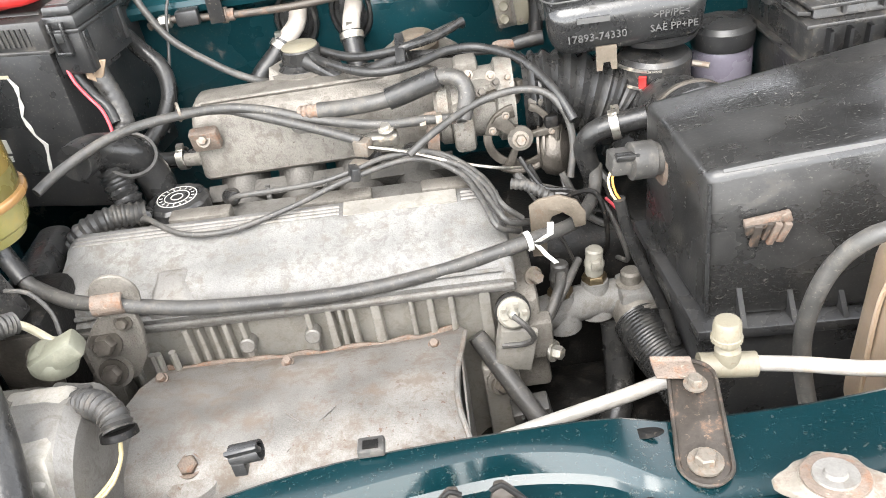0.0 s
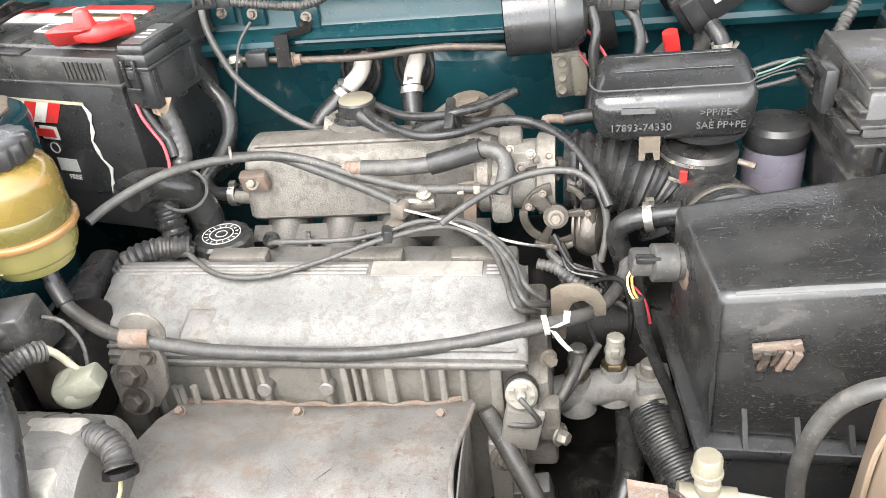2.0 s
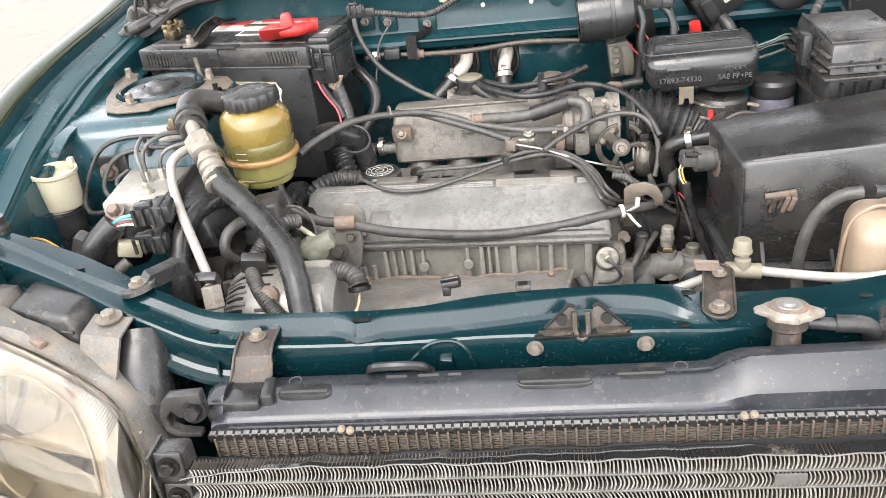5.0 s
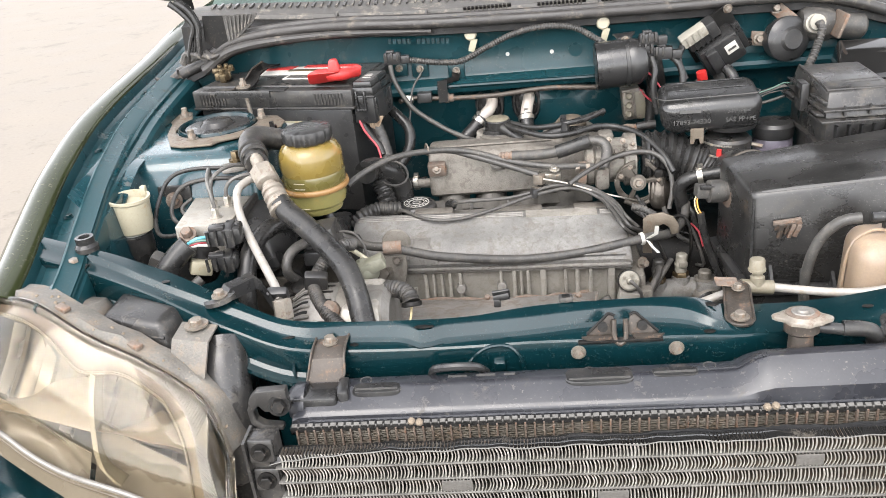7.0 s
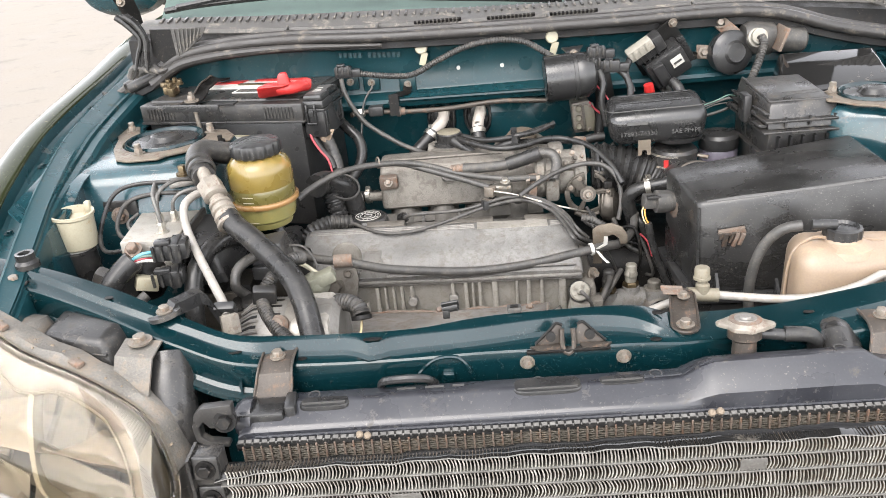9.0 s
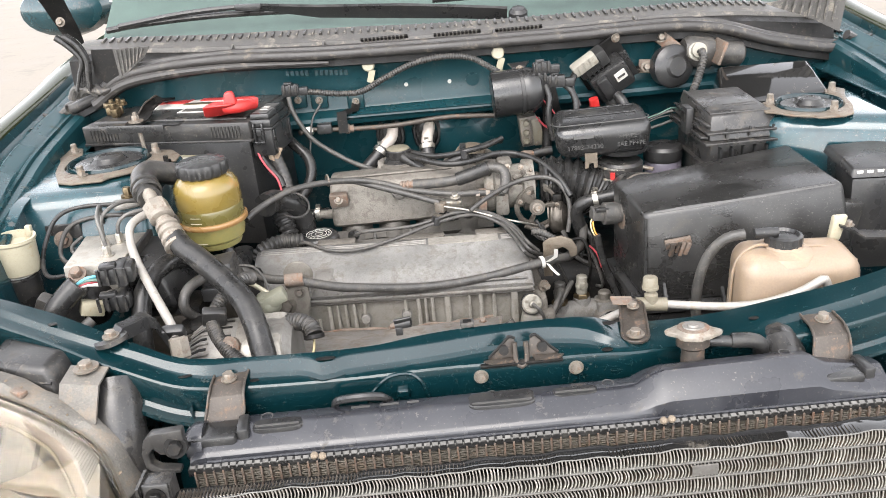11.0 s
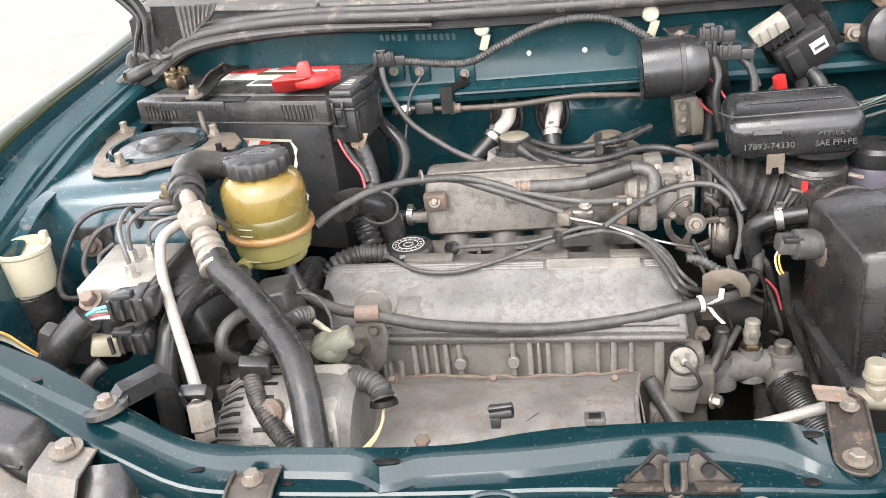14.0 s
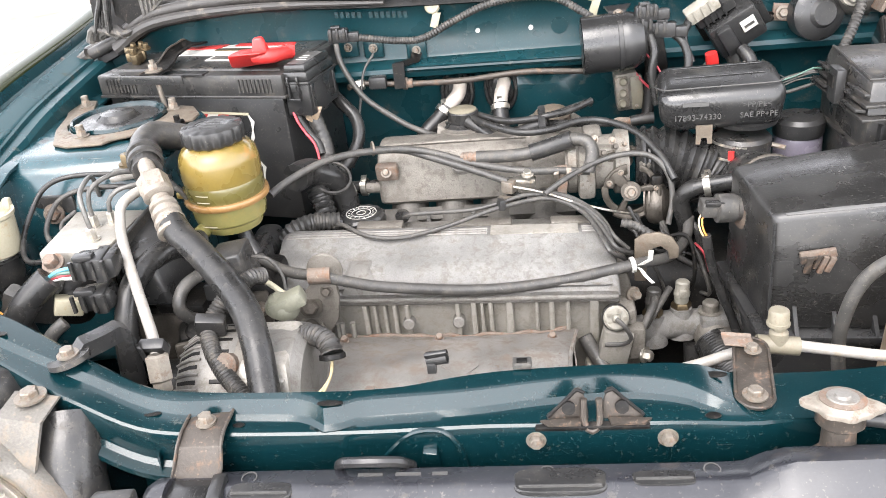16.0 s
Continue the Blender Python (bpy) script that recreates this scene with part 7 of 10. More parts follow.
def make_condenser():
    r = thing("condenser", (0.05, -0.125, 0.45), "dusty aluminium air conditioning condenser with bent fins", "condenser")
    # dark board behind the fins gives the gaps their painted shade
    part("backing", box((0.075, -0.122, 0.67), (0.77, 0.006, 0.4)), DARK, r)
    rows = []
    for k in range(60):
        x = -0.312 + 0.79 * k / 59
        wob = 0.0012 * math.sin(k * 0.9) + 0.001 * math.sin(k * 2.3)
        left = max(0, 1 - (x + 0.312) / 0.07)
        up = 0.006 * (x + 0.3) / 0.7
        rows.append([(x, -0.116, 0.872), (x, -0.118, 0.8795 + up + wob), (x, -0.127, 0.8835 + up + 0.5 * wob), (x, -0.1385, 0.8885 + wob - 0.006 * left), (x, -0.1435, 0.8885 + wob - 0.011 * left)])
    part("top_strip", sheet(rows, (0, 0.001, -0.002)), BLACK_SHINE, r, "wrinkled black sealing strip")
    part("strip_edge", tube([Vector(q[4]) + Vector((0, -0.0005, 0.0004)) for q in rows], 0.0007, 6), CRIMP, r, "pale worn strip edge")
    random.seed(11)
    pitch, count = 0.0034, 224
    for row in range(10):
        z1 = 0.889 - 0.0183 * row
        bm, lips = bmesh.new(), bmesh.new()
        y0, y1 = -0.143, -0.13
        lean = 0.0
        for k in range(count):
            x = -0.3 + pitch * k
            lean += random.uniform(-0.0004, 0.0004) - 0.12 * lean
            bow = 0.0017 + 0.0009 * math.sin(k * 0.045 + row * 1.9) + random.uniform(-0.0005, 0.0005)
            curve = [(x + 2.2 * lean * (h - 0.5) + bow * math.sin(math.pi * h) * (1 if row % 3 else 0.7), z1 - 0.0153 * h) for h in (0.0, 0.2, 0.4, 0.6, 0.8, 1.0)]
            deep = [[bm.verts.new((px, y, pz)) for px, pz in curve] for y in (y0, y1)]
            width = random.uniform(0.0005, 0.00085)
            face = [[lips.verts.new((px + dx, y0 - 0.0004, pz)) for px, pz in curve] for dx in (-width, width)]
            for a in range(5):
                bm.faces.new((deep[0][a], deep[0][a + 1], deep[1][a + 1], deep[1][a]))
                lips.faces.new((face[0][a], face[0][a + 1], face[1][a + 1], face[1][a]))
        # fin sides coloured darker, lips paler: shade and highlight in the colours
        tagged(part("fin_strip", bm, BOLT, r), kind="stuff")
        tagged(part("fin_edge", lips, FIN, r), kind="stuff")
        part("tube", box((0.075, -0.137, z1 - 0.01685), (0.765, 0.014, 0.0026)), CRIMP, r, bevel=0.001)
    for x, row, w in ((-0.13, 2, 0.03), (0.02, 3, 0.03), (-0.24, 3, 0.02), (0.2, 1, 0.025)):
        part("crushed_patch", box((x, -0.1438, 0.889 - 0.0183 * row - 0.0075), (w, 0.0012, 0.013), (3, 0, 0)), CRIMP, r, "flattened fins", bevel=0.0005)
    plate_end = part("end_plate", box((-0.32, -0.126, 0.83), (0.03, 0.022, 0.145)), BLACK_DUSTY, r, bevel=0.003)
    for z in (0.892, 0.857):
        part("tab", box((-0.319, -0.139, z), (0.026, 0.005, 0.026), (-6, 0, 0)), BLACK_DUSTY, plate_end, bevel=0.003)
        part("bolt", bolt((-0.319, -0.142, z), (0, -1, 0.1), 0.009, 0.006), DARK, plate_end)
    part("end_flange", box((-0.334, -0.13, 0.83), (0.003, 0.03, 0.15)), BLACK_DUSTY, plate_end)
    return r


condenser = make_condenser()


# ---- headlamp ----
LAMP_TOP = [(0.0, -0.70, 0.045, 0.985), (0.2, -0.6, -0.005, 1.0), (0.4, -0.523, -0.032, 0.968), (0.6, -0.466, -0.045, 0.944), (0.75, -0.425, -0.055, 0.92), (0.88, -0.392, -0.072, 0.895), (1.0, -0.376, -0.092, 0.845)]
LAMP_LOW = [(0.0, -0.715, -0.03, 0.885), (0.2, -0.64, -0.078, 0.868), (0.4, -0.566, -0.104, 0.832), (0.6, -0.505, -0.12, 0.8), (0.75, -0.455, -0.125, 0.775), (0.88, -0.41, -0.125, 0.755), (1.0, -0.374, -0.115, 0.745)]
# the same lens in shares of its length and height
LAMP_BEZEL = [(0.0, 0.1), (0.112, 0.117), (0.225, 0.133), (0.288, 0.15), (0.338, 0.183), (0.4, 0.22), (0.455, 0.19), (0.51, 0.148), (0.575, 0.133), (0.64, 0.145), (0.7, 0.165), (0.745, 0.22), (0.78, 0.29), (0.815, 0.42), (0.84, 0.633), (0.86, 1.0)]
LAMP_RIM = [(0.0, 0.01), (0.09, 0.02), (0.2, 0.03), (0.28, 0.035), (0.34, 0.04), (0.41, 0.045), (0.47, 0.05), (0.53, 0.05), (0.6, 0.055), (0.67, 0.07), (0.735, 0.09), (0.785, 0.15), (0.83, 0.26), (0.862, 0.43), (0.89, 0.62), (0.92, 1.0)]
LAMP_SHELF_REAR_A = [(0.19, 0.72), (0.235, 0.66), (0.275, 0.583), (0.325, 0.417), (0.4, 0.29), (0.45, 0.26)]
LAMP_SHELF_FRONT_A = [(0.2, 0.74), (0.26, 0.68), (0.3125, 0.633), (0.3875, 0.567), (0.45, 0.535), (0.505, 0.51)]
LAMP_SHELF_REAR_B = [(0.5, 0.47), (0.575, 0.483), (0.61, 0.42), (0.65, 0.35), (0.7, 0.26), (0.75, 0.3)]
LAMP_SHELF_FRONT_B = [(0.5, 0.5), (0.55, 0.47), (0.588, 0.45), (0.688, 0.417), (0.75, 0.38), (0.8, 0.36)]
LAMP_FIN = [(0.45, 0.2), (0.46, 0.28), (0.475, 0.367), (0.493, 0.46), (0.513, 0.55), (0.53, 0.63), (0.555, 0.7), (0.6125, 0.76)]
LAMP_FOOT = [(0.0, 0.86), (0.225, 0.867), (0.3125, 0.883), (0.4, 0.867), (0.6, 0.78), (0.7, 0.76), (1.0, 0.76)]


def lamp_at(u, v, out=0.0, back=0.0):
    """A place on the lens: u along it, v from its top to its foot."""
    a, b = Vector(smooth_line(LAMP_TOP, u)), Vector(smooth_line(LAMP_LOW, u))
    p = a + (b - a) * v
    bulge = 0.03 * math.sin(math.pi * min(1, max(0, v))) + 0.008 * math.sin(math.pi * u)
    return p + Vector((0.25, -1, 0.35)).normalized() * (bulge + out) + Vector((0.0, 0.9, -0.25)) * back


def make_headlamp():
    h = thing("headlamp", (-0.53, -0.05, 0.8), "large yellowed car headlamp with hazed clear lens", "headlamp")
    grid = lambda u0, u1, v0, v1, n, k, out, back: [[lamp_at(u0 + (u1 - u0) * i / n, v0 + (v1 - v0) * j / k, out, back) for j in range(k + 1)] for i in range(n + 1)]
    line = lambda keys, t: smooth_line([(k / (len(keys) - 1), *q) for k, q in enumerate(keys)], t)
    lens = part("lens", sheet(grid(0.0, 1.0, 0.0, 1.0, 24, 12, 0.0, 0.0), (0, 0.003, -0.001)), GLASS, h, "yellowed hazy clear lens")
    lens.visible_shadow = False
    part("housing", sheet(grid(-0.0, 1.0, -0.02, 1.0, 20, 8, -0.05, 0.03), (0, 0.004, -0.002)), LAMP_BACK, h, "pale tan inner housing")
    # bezel with a dip over the divider, running down the inner end
    n = 48
    upper = lambda t: lamp_at(*line(LAMP_RIM, t), -0.004)
    lower = lambda t, out=-0.012: lamp_at(*line(LAMP_BEZEL, t), out)
    part("bezel", sheet([[upper(t), upper(t).lerp(lower(t), 0.5) + Vector((0, -0.0015, 0.001)), lower(t)] for t in (0.72 * k / n for k in range(n + 1))], (0, 0.002, -0.001)), LAMP_TRIM, h, "glossy mauve grey inner bezel")
    part("end_frame", sheet([[upper(t), lower(t)] for t in (0.72 + 0.28 * k / 20 for k in range(21))], (0, 0.002, -0.001)), LAMP_SHELF, h, "tan inner end frame")
    part("bezel_lip", tube([lower(k / n, -0.0105) for k in range(n + 1)], 0.0017, 8), LAMP_LIP, h, "thin brown bezel lip")
    part("bezel_edge", tube([lower(k / n, -0.009) + Vector((0, 0, 0.003)) for k in range(n + 1)], 0.0009, 6), STAINED_CREAM, h)
    edge = lambda t: lamp_at(min(1, line(LAMP_RIM, t)[0] + 0.075 * max(0, (t - 0.66) / 0.34) ** 0.6), line(LAMP_RIM, t)[1] * (1 if t > 0.8 else 0.1), -0.002)
    band = part("rim_band", sheet([[edge(t), upper(t) + Vector((0, -0.001, 0.001))] for t in (k / n for k in range(n + 1))], (0, 0.002, -0.001)), LAMP_RIB, h, "pale fluted lens rim")
    for k in range(44):
        t = 0.62 + 0.38 * k / 43
        part("rim_flute", tube([edge(t).lerp(upper(t), 0.1) + Vector((0, -0.0012, 0.0012)), edge(t).lerp(upper(t), 0.85) + Vector((0, -0.0008, 0.0008))], 0.0006, 5), LAMP_RIB, band)
    # two stepped reflector bowls, each over a tan shelf
    for u0, u1, v0, v1 in ((0.16, 0.42, 0.18, 0.68), (0.47, 0.77, 0.15, 0.52)):
        for k in range(5):
            ua, ub = u0 + (u1 - u0) * k / 5, u0 + (u1 - u0) * (k + 1) / 5
            deep = 0.02 * math.sin(math.pi * (k + 0.5) / 5)
            rows = [[lamp_at(u, v0 + (v1 - v0) * j / 6, -0.026 - deep - 0.014 * math.sin(math.pi * j / 6) - d) for j in range(7)] for u, d in ((ua, 0.0), (ua * 0.35 + ub * 0.65, 0.004), (ub - 0.003, 0.0075 if k % 2 else -0.002))]
            part("reflector_facet", sheet(rows, (0, 0.001, 0)), CHROME, h, "bright reflector facet")
    for rear, front, drop in ((LAMP_SHELF_REAR_A, LAMP_SHELF_FRONT_A, 0.035), (LAMP_SHELF_REAR_B, LAMP_SHELF_FRONT_B, 0.06)):
        rows = []
        for k in range(21):
            a, b = lamp_at(*line(rear, k / 20), -0.038), lamp_at(*line(front, k / 20), -0.012)
            rows.append([a, a.lerp(b, 0.35) + Vector((0, 0, 0.003)), a.lerp(b, 0.7) + Vector((0, 0, 0.0025)), b])
        part("shelf", sheet(rows, (0, 0.001, -0.002)), LAMP_SHELF, h, "smooth tan shelf under the reflector")
        rows = []
        for k in range(21):
            u, v = line(front, k / 20)
            w = drop * (0.35 + 0.65 * k / 20)
            rows.append([lamp_at(u, v + 0.006, -0.013), lamp_at(u, v + w, -0.026)])
        part("shelf_lip", sheet(rows, (0, 0.001, -0.001)), LAMP_LIP, h, "dark brown shelf underside")
    for u0, u1, v0, v1 in ((0.16, 0.5, 0.66, 0.97), (0.52, 0.88, 0.46, 0.97)):
        rows = [[lamp_at(u0 + (u1 - u0) * k / 16, v0 + (v1 - v0) * j / 8, -0.016 - 0.03 * math.sin(math.pi * j / 8) * math.sin(math.pi * (k + 1) / 18)) for j in range(9)] for k in range(17)]
        part("lower_bowl", sheet(rows, (0, 0.001, 0)), LAMP_PALE, h, "pale glossy lower bowl")
    fin = []
    for k in range(17):
        u, v = line(LAMP_FIN, k / 16)
        fin.append([lamp_at(u + 0.008, v, -0.04), lamp_at(u + 0.006, v, -0.008), lamp_at(u - 0.012, v, -0.007), lamp_at(u - 0.014, v, -0.02)])
    part("divider", sheet(fin, (0, 0.001, 0)), STAINED_CREAM, h, "pale curved divider fin")
    # clear top rim, pale foot
    outline = [lamp_at(0.05 * k, 0.0, 0.001) for k in range(21)] + [lamp_at(1.0, v, 0.001) for v in (0.25, 0.5, 0.75, 1.0)]
    part("rim", tube(outline, 0.0055, 12), GLASS, h, "clear rounded lens rim")
    part("foot_band", sheet([[lamp_at(u, smooth_line(LAMP_FOOT, u)[0], 0.0015), lamp_at(u, 1.04, 0.003)] for u in (k / 20 for k in range(21))], (0, 0.002, -0.001)), LAMP_SHELF, h, "tan painted foot of the lamp")
    part("foot_rim", tube([lamp_at(u, smooth_line(LAMP_FOOT, u)[0], 0.002) for u in (k / 20 for k in range(21))], 0.003, 10), LAMP_RIB, h, "pale foot rim")
    part("foot_groove", tube([lamp_at(u, smooth_line(LAMP_FOOT, u)[0] + 0.05, 0.002) for u in (k / 20 for k in range(21))], 0.0018, 8), LAMP_LIP, h)
    # dusty rear flange with caked dirt
    back_rows = []
    for i in range(25):
        u = i / 24
        q = lamp_at(u, 0.0)
        wob = 0.002 * math.sin(17 * u) + 0.0015 * math.sin(41 * u)
        back_rows.append([q + Vector((0, 0.002, 0.001)), q + Vector((0.003, 0.011 + wob, 0.006 + wob)), q + Vector((0.008, 0.022, 0.003)), q + Vector((0.012, 0.034 + wob, 0.002 - 0.006 * u)), q + Vector((0.016, 0.05, -0.03))])
    fl = part("rear_flange", sheet(back_rows, (0, 0.002, -0.002)), LAMP_DUST, h, "dust-caked grey plastic rear flange")
    random.seed(31)
    for k in range(26):
        u = random.uniform(0.1, 0.95)
        part("dirt_clod", lathe(lamp_at(u, 0.0) + Vector((0.004, random.uniform(0.008, 0.026), 0.004)), (random.uniform(-0.5, 0.5), -0.3, 1), [(0.0005, 0), (random.uniform(0.001, 0.0026), 0.0006), (random.uniform(0.0008, 0.0018), 0.0016), (0.0005, 0.002)], 7), DIRT, fl, "crumb of brown dirt")
    for u in (0.3, 0.56):
        part("clip", box(lamp_at(u, 0.0) + Vector((0.002, 0.012, 0.006)), (0.016, 0.01, 0.006), (0, 10, -25)), RUSTY, fl, bevel=0.002)
    cover = part("rear_cover", hexa([(-0.535, 0.0, 0.9), (-0.44, -0.02, 0.9), (-0.42, 0.05, 0.9), (-0.53, 0.08, 0.9), (-0.53, 0.005, 0.972), (-0.455, -0.01, 0.966), (-0.45, 0.03, 0.968), (-0.525, 0.06, 0.976)]), BLACK_DUSTY, h, "black plastic rear bulb cover", bevel=0.008, segs=3)
    for k in range(4):
        part("cover_ridge", tube([(-0.53, 0.004 - 0.002 * k, 0.955 - 0.013 * k), (-0.453, -0.011 - 0.002 * k, 0.949 - 0.013 * k)], 0.0018, 6), BLACK_DUSTY, cover)
    part("side_lobe", lathe((-0.575, 0.03, 0.94), (-0.2, 0.3, 1), [(0.045, -0.03), (0.045, 0.015), (0.04, 0.028), (0.026, 0.034), (0.0005, 0.036)], 24), LAMP_DUST, h, "dusty rounded housing lobe")
    part("loose_wire", tube([(-0.4721, 0.0200, 0.9420), (-0.4665, 0.0240, 0.9513), (-0.4618, 0.0280, 0.9547), (-0.4592, 0.0340, 0.9525)], 0.0013, 8), WIRE_RED, h, "short red wire")
    part("mount_lug", sheet([[(-0.438, 0.01, 0.957), (-0.396, 0.004, 0.954)], [(-0.44, -0.02, 0.953), (-0.398, -0.026, 0.95)], [(-0.444, -0.04, 0.92), (-0.402, -0.05, 0.915)], [(-0.446, -0.05, 0.86), (-0.4, -0.06, 0.855)]], (0, 0.003, -0.002)), LAMP_DUST, h)
    part("lug_bolt", bolt((-0.418, 0.0, 0.957), (0, 0, 1), 0.0105, 0.008, washer=1.7), BOLT, h, "rusty washer bolt")
    part("mount_lug", sheet([[(-0.6, 0.085, 1.003), (-0.57, 0.08, 1.003)], [(-0.6, 0.06, 1.0), (-0.57, 0.055, 1.0)], [(-0.598, 0.03, 0.98), (-0.57, 0.025, 0.98)]], (0, 0.003, -0.002)), BLACK_DUSTY, h)
    part("lug_bolt", bolt((-0.585, 0.078, 1.004), (0, 0, 1), 0.008, 0.007, washer=1.6), BOLT, h)
    part("air_guide", tube([(-0.395, 0.01, 0.93), (-0.39, -0.018, 0.9), (-0.385, -0.035, 0.85), (-0.38, -0.045, 0.7)], 0.026, 18), BLACK_DUSTY, h, "black rounded air guide", angle=60)
    return h


headlamp = make_headlamp()


def make_alternator():
    a = thing("alternator", (-0.3, 0.15, 0.78), "aluminium alternator with slotted casing and wiring plug", "alternator")
    c = Vector((0, 0.15, 0.846))
    rear = part("rear_housing", lathe(c + Vector((-0.222, 0, 0)), (-1, 0, 0), [(0.03, 0), (0.056, 0.003), (0.066, 0.012), (0.067, 0.03), (0.067, 0.055)], 40), ALU, a)
    front = part("front_housing", lathe(c + Vector((-0.29, 0, 0)), (-1, 0, 0), [(0.067, 0), (0.069, 0.004), (0.069, 0.028), (0.066, 0.045), (0.055, 0.062), (0.03, 0.072)], 40), ALU, a)
    part("stator", lathe(c + Vector((-0.276, 0, 0)), (-1, 0, 0), [(0.0685, 0), (0.0685, 0.015)], 40), ALU_DULL, a)
    on_case = lambda g, rad, t: c + Vector((-0.29 - g, -rad * math.cos(t), rad * math.sin(t)))
    # slots are dark plates on the closed casing, their shade in the colour
    for k in range(13):
        t = math.radians(5 + 13 * k)
        for run in (((0.037, 0.0678), (0.045, 0.0664), (0.053, 0.0612), (0.06, 0.0566)), ((0.007, 0.0694), (0.014, 0.0694), (0.022, 0.0694))):
            part("slot", sheet([[on_case(g, rad, t - 0.027), on_case(g, rad, t + 0.027)] for g, rad in run], (0.0004, 0, -0.0008)), DARK, front)
        t += 0.113
        part("fin", tube([on_case(g, rad, t) for g, rad in ((0.034, 0.0682), (0.045, 0.0668), (0.054, 0.0612), (0.063, 0.055))], 0.0016, 6), ALU, front)
    for k in range(3):
        t = math.radians(-4 + 11 * k)
        part("slot", box(c + Vector((-0.229, -0.0595 * math.cos(t), 0.0595 * math.sin(t))), (0.014, 0.005, 0.0042), (-math.degrees(t), -25, 0)), DARK, rear)
    part("top_lug", hexa([(-0.287, 0.085, 0.87), (-0.23, 0.085, 0.87), (-0.23, 0.18, 0.9), (-0.287, 0.18, 0.9), (-0.283, 0.108, 0.906), (-0.235, 0.108, 0.906), (-0.235, 0.175, 0.914), (-0.283, 0.175, 0.914)]), BARE_ALU, a, "bright cast top lug", bevel=0.005)
    part("hole", disc((-0.25, 0.138, 0.9095), (0, -0.1, 1), 0.0045, 0.0015), DARK, a)
    part("front_lug", hexa([(-0.284, 0.08, 0.79), (-0.236, 0.08, 0.79), (-0.236, 0.11, 0.79), (-0.284, 0.11, 0.79), (-0.283, 0.096, 0.894), (-0.236, 0.096, 0.894), (-0.236, 0.125, 0.9), (-0.283, 0.125, 0.9)]), BARE_ALU, a, bevel=0.004)
    for k in range(6):
        part("slot", box((-0.2405, 0.09 - 0.0018 * k, 0.88 - 0.012 * k), (0.005, 0.014, 0.006), (10, 0, 0)), DARK, a)
    part("rusty_lug", lathe((-0.297, 0.115, 0.9), (-0.2, -0.8, 0.6), [(0.014, -0.01), (0.014, 0.006), (0.009, 0.012)], 14), RUSTY, a)
    part("plug", box((-0.2421, 0.1700, 0.8952), (0.03, 0.026, 0.026), (0, 5, -10)), RUBBER_GREY, a, bevel=0.003)
    part("terminal_cap", lathe((-0.268, 0.215, 0.9), (0.35, 0, 1), [(0.018, 0), (0.019, 0.005), (0.017, 0.014), (0.012, 0.019), (0.0005, 0.02)], 24), CAP_OLIVE, a, "dusty olive rubber terminal cap")
    part("cap_arm", box((-0.258, 0.21, 0.914), (0.04, 0.022, 0.018), (0, -20, 10)), CAP_OLIVE, a, bevel=0.004)
    part("pulley", lathe(c + Vector((-0.362, 0, 0)), (-1, 0, 0), [(0.035, 0), (0.035, 0.02)], 28), DARK, a)
    return a


alternator = make_alternator()


# ---- devices on the firewall ----
def make_canister():
    c = thing("vacuum_canister", (0.12, 0.62, 1.03), "black plastic vacuum canister on the firewall", "canister")
    o = Vector((0.082, 0.608, 1.06))
    part("shell", lathe(o, (1, 0, 0.05), [(0.036, 0.0), (0.0385, 0.0), (0.0385, 0.05), (0.038, 0.055), (0.0385, 0.056), (0.037, 0.068), (0.03, 0.08), (0.016, 0.085), (0.0005, 0.086)], 40), BLACK_GLOSS, c)
    part("mouth", lathe(o + Vector((-0.001, 0, 0)), (1, 0, 0.05), [(0.0005, 0.002), (0.034, 0.001), (0.0385, 0.0)], 40), RUBBER, c)
    part("strap", lathe(o + Vector((0.046, 0, 0.002)), (1, 0, 0.05), [(0.0385, 0), (0.0397, 0.0005), (0.0397, 0.006), (0.0385, 0.0065)], 40), BLACK, c)
    part("bracket", sheet([[(0.115, 0.66, 1.1), (0.145, 0.66, 1.1)], [(0.115, 0.64, 1.104), (0.15, 0.64, 1.106)], [(0.118, 0.615, 1.102), (0.14, 0.612, 1.104)]], (0, 0, -0.003)), BLACK, c)
    part("screw", bolt((0.13, 0.608, 1.1), (0, -0.6, 1), 0.006, 0.005), BOLT, c)
    return c


canister = make_canister()


def make_connector(name, at, yaw, label, pins=3):
    c = thing(name, at, label, "connector")
    m = pose(*at, 0, 0, yaw)
    part("shell", box(m @ Vector((0, 0, 0)), (0.03, 0.016, 0.02), (0, 0, yaw)), BLACK, c, bevel=0.003)
    for k in range(pins):
        part("rib", box(m @ Vector((-0.01 + 0.01 * k, -0.009, 0.004)), (0.004, 0.005, 0.016), (0, 0, yaw)), BLACK_DUSTY, c, bevel=0.001)
    part("tail", box(m @ Vector((0.022, 0, -0.003)), (0.016, 0.012, 0.014), (0, 0, yaw)), BLACK, c, bevel=0.002)
    part("latch", box(m @ Vector((-0.003, -0.002, 0.012)), (0.014, 0.01, 0.005), (0, 0, yaw)), BLACK, c, bevel=0.001)
    return c


make_connector("firewall_connector", (-0.262, 0.66, 1.09), 0, "black plastic wiring connector on the firewall")
make_connector("canister_connector", (0.158, 0.6, 1.082), 10, "black multi-pin connector beside the vacuum canister")
make_connector("canister_connector", (0.165, 0.598, 1.1), 4, "black multi-pin connector beside the vacuum canister")
make_connector("canister_connector", (0.19, 0.605, 1.075), -8, "black multi-pin connector beside the vacuum canister", 2)


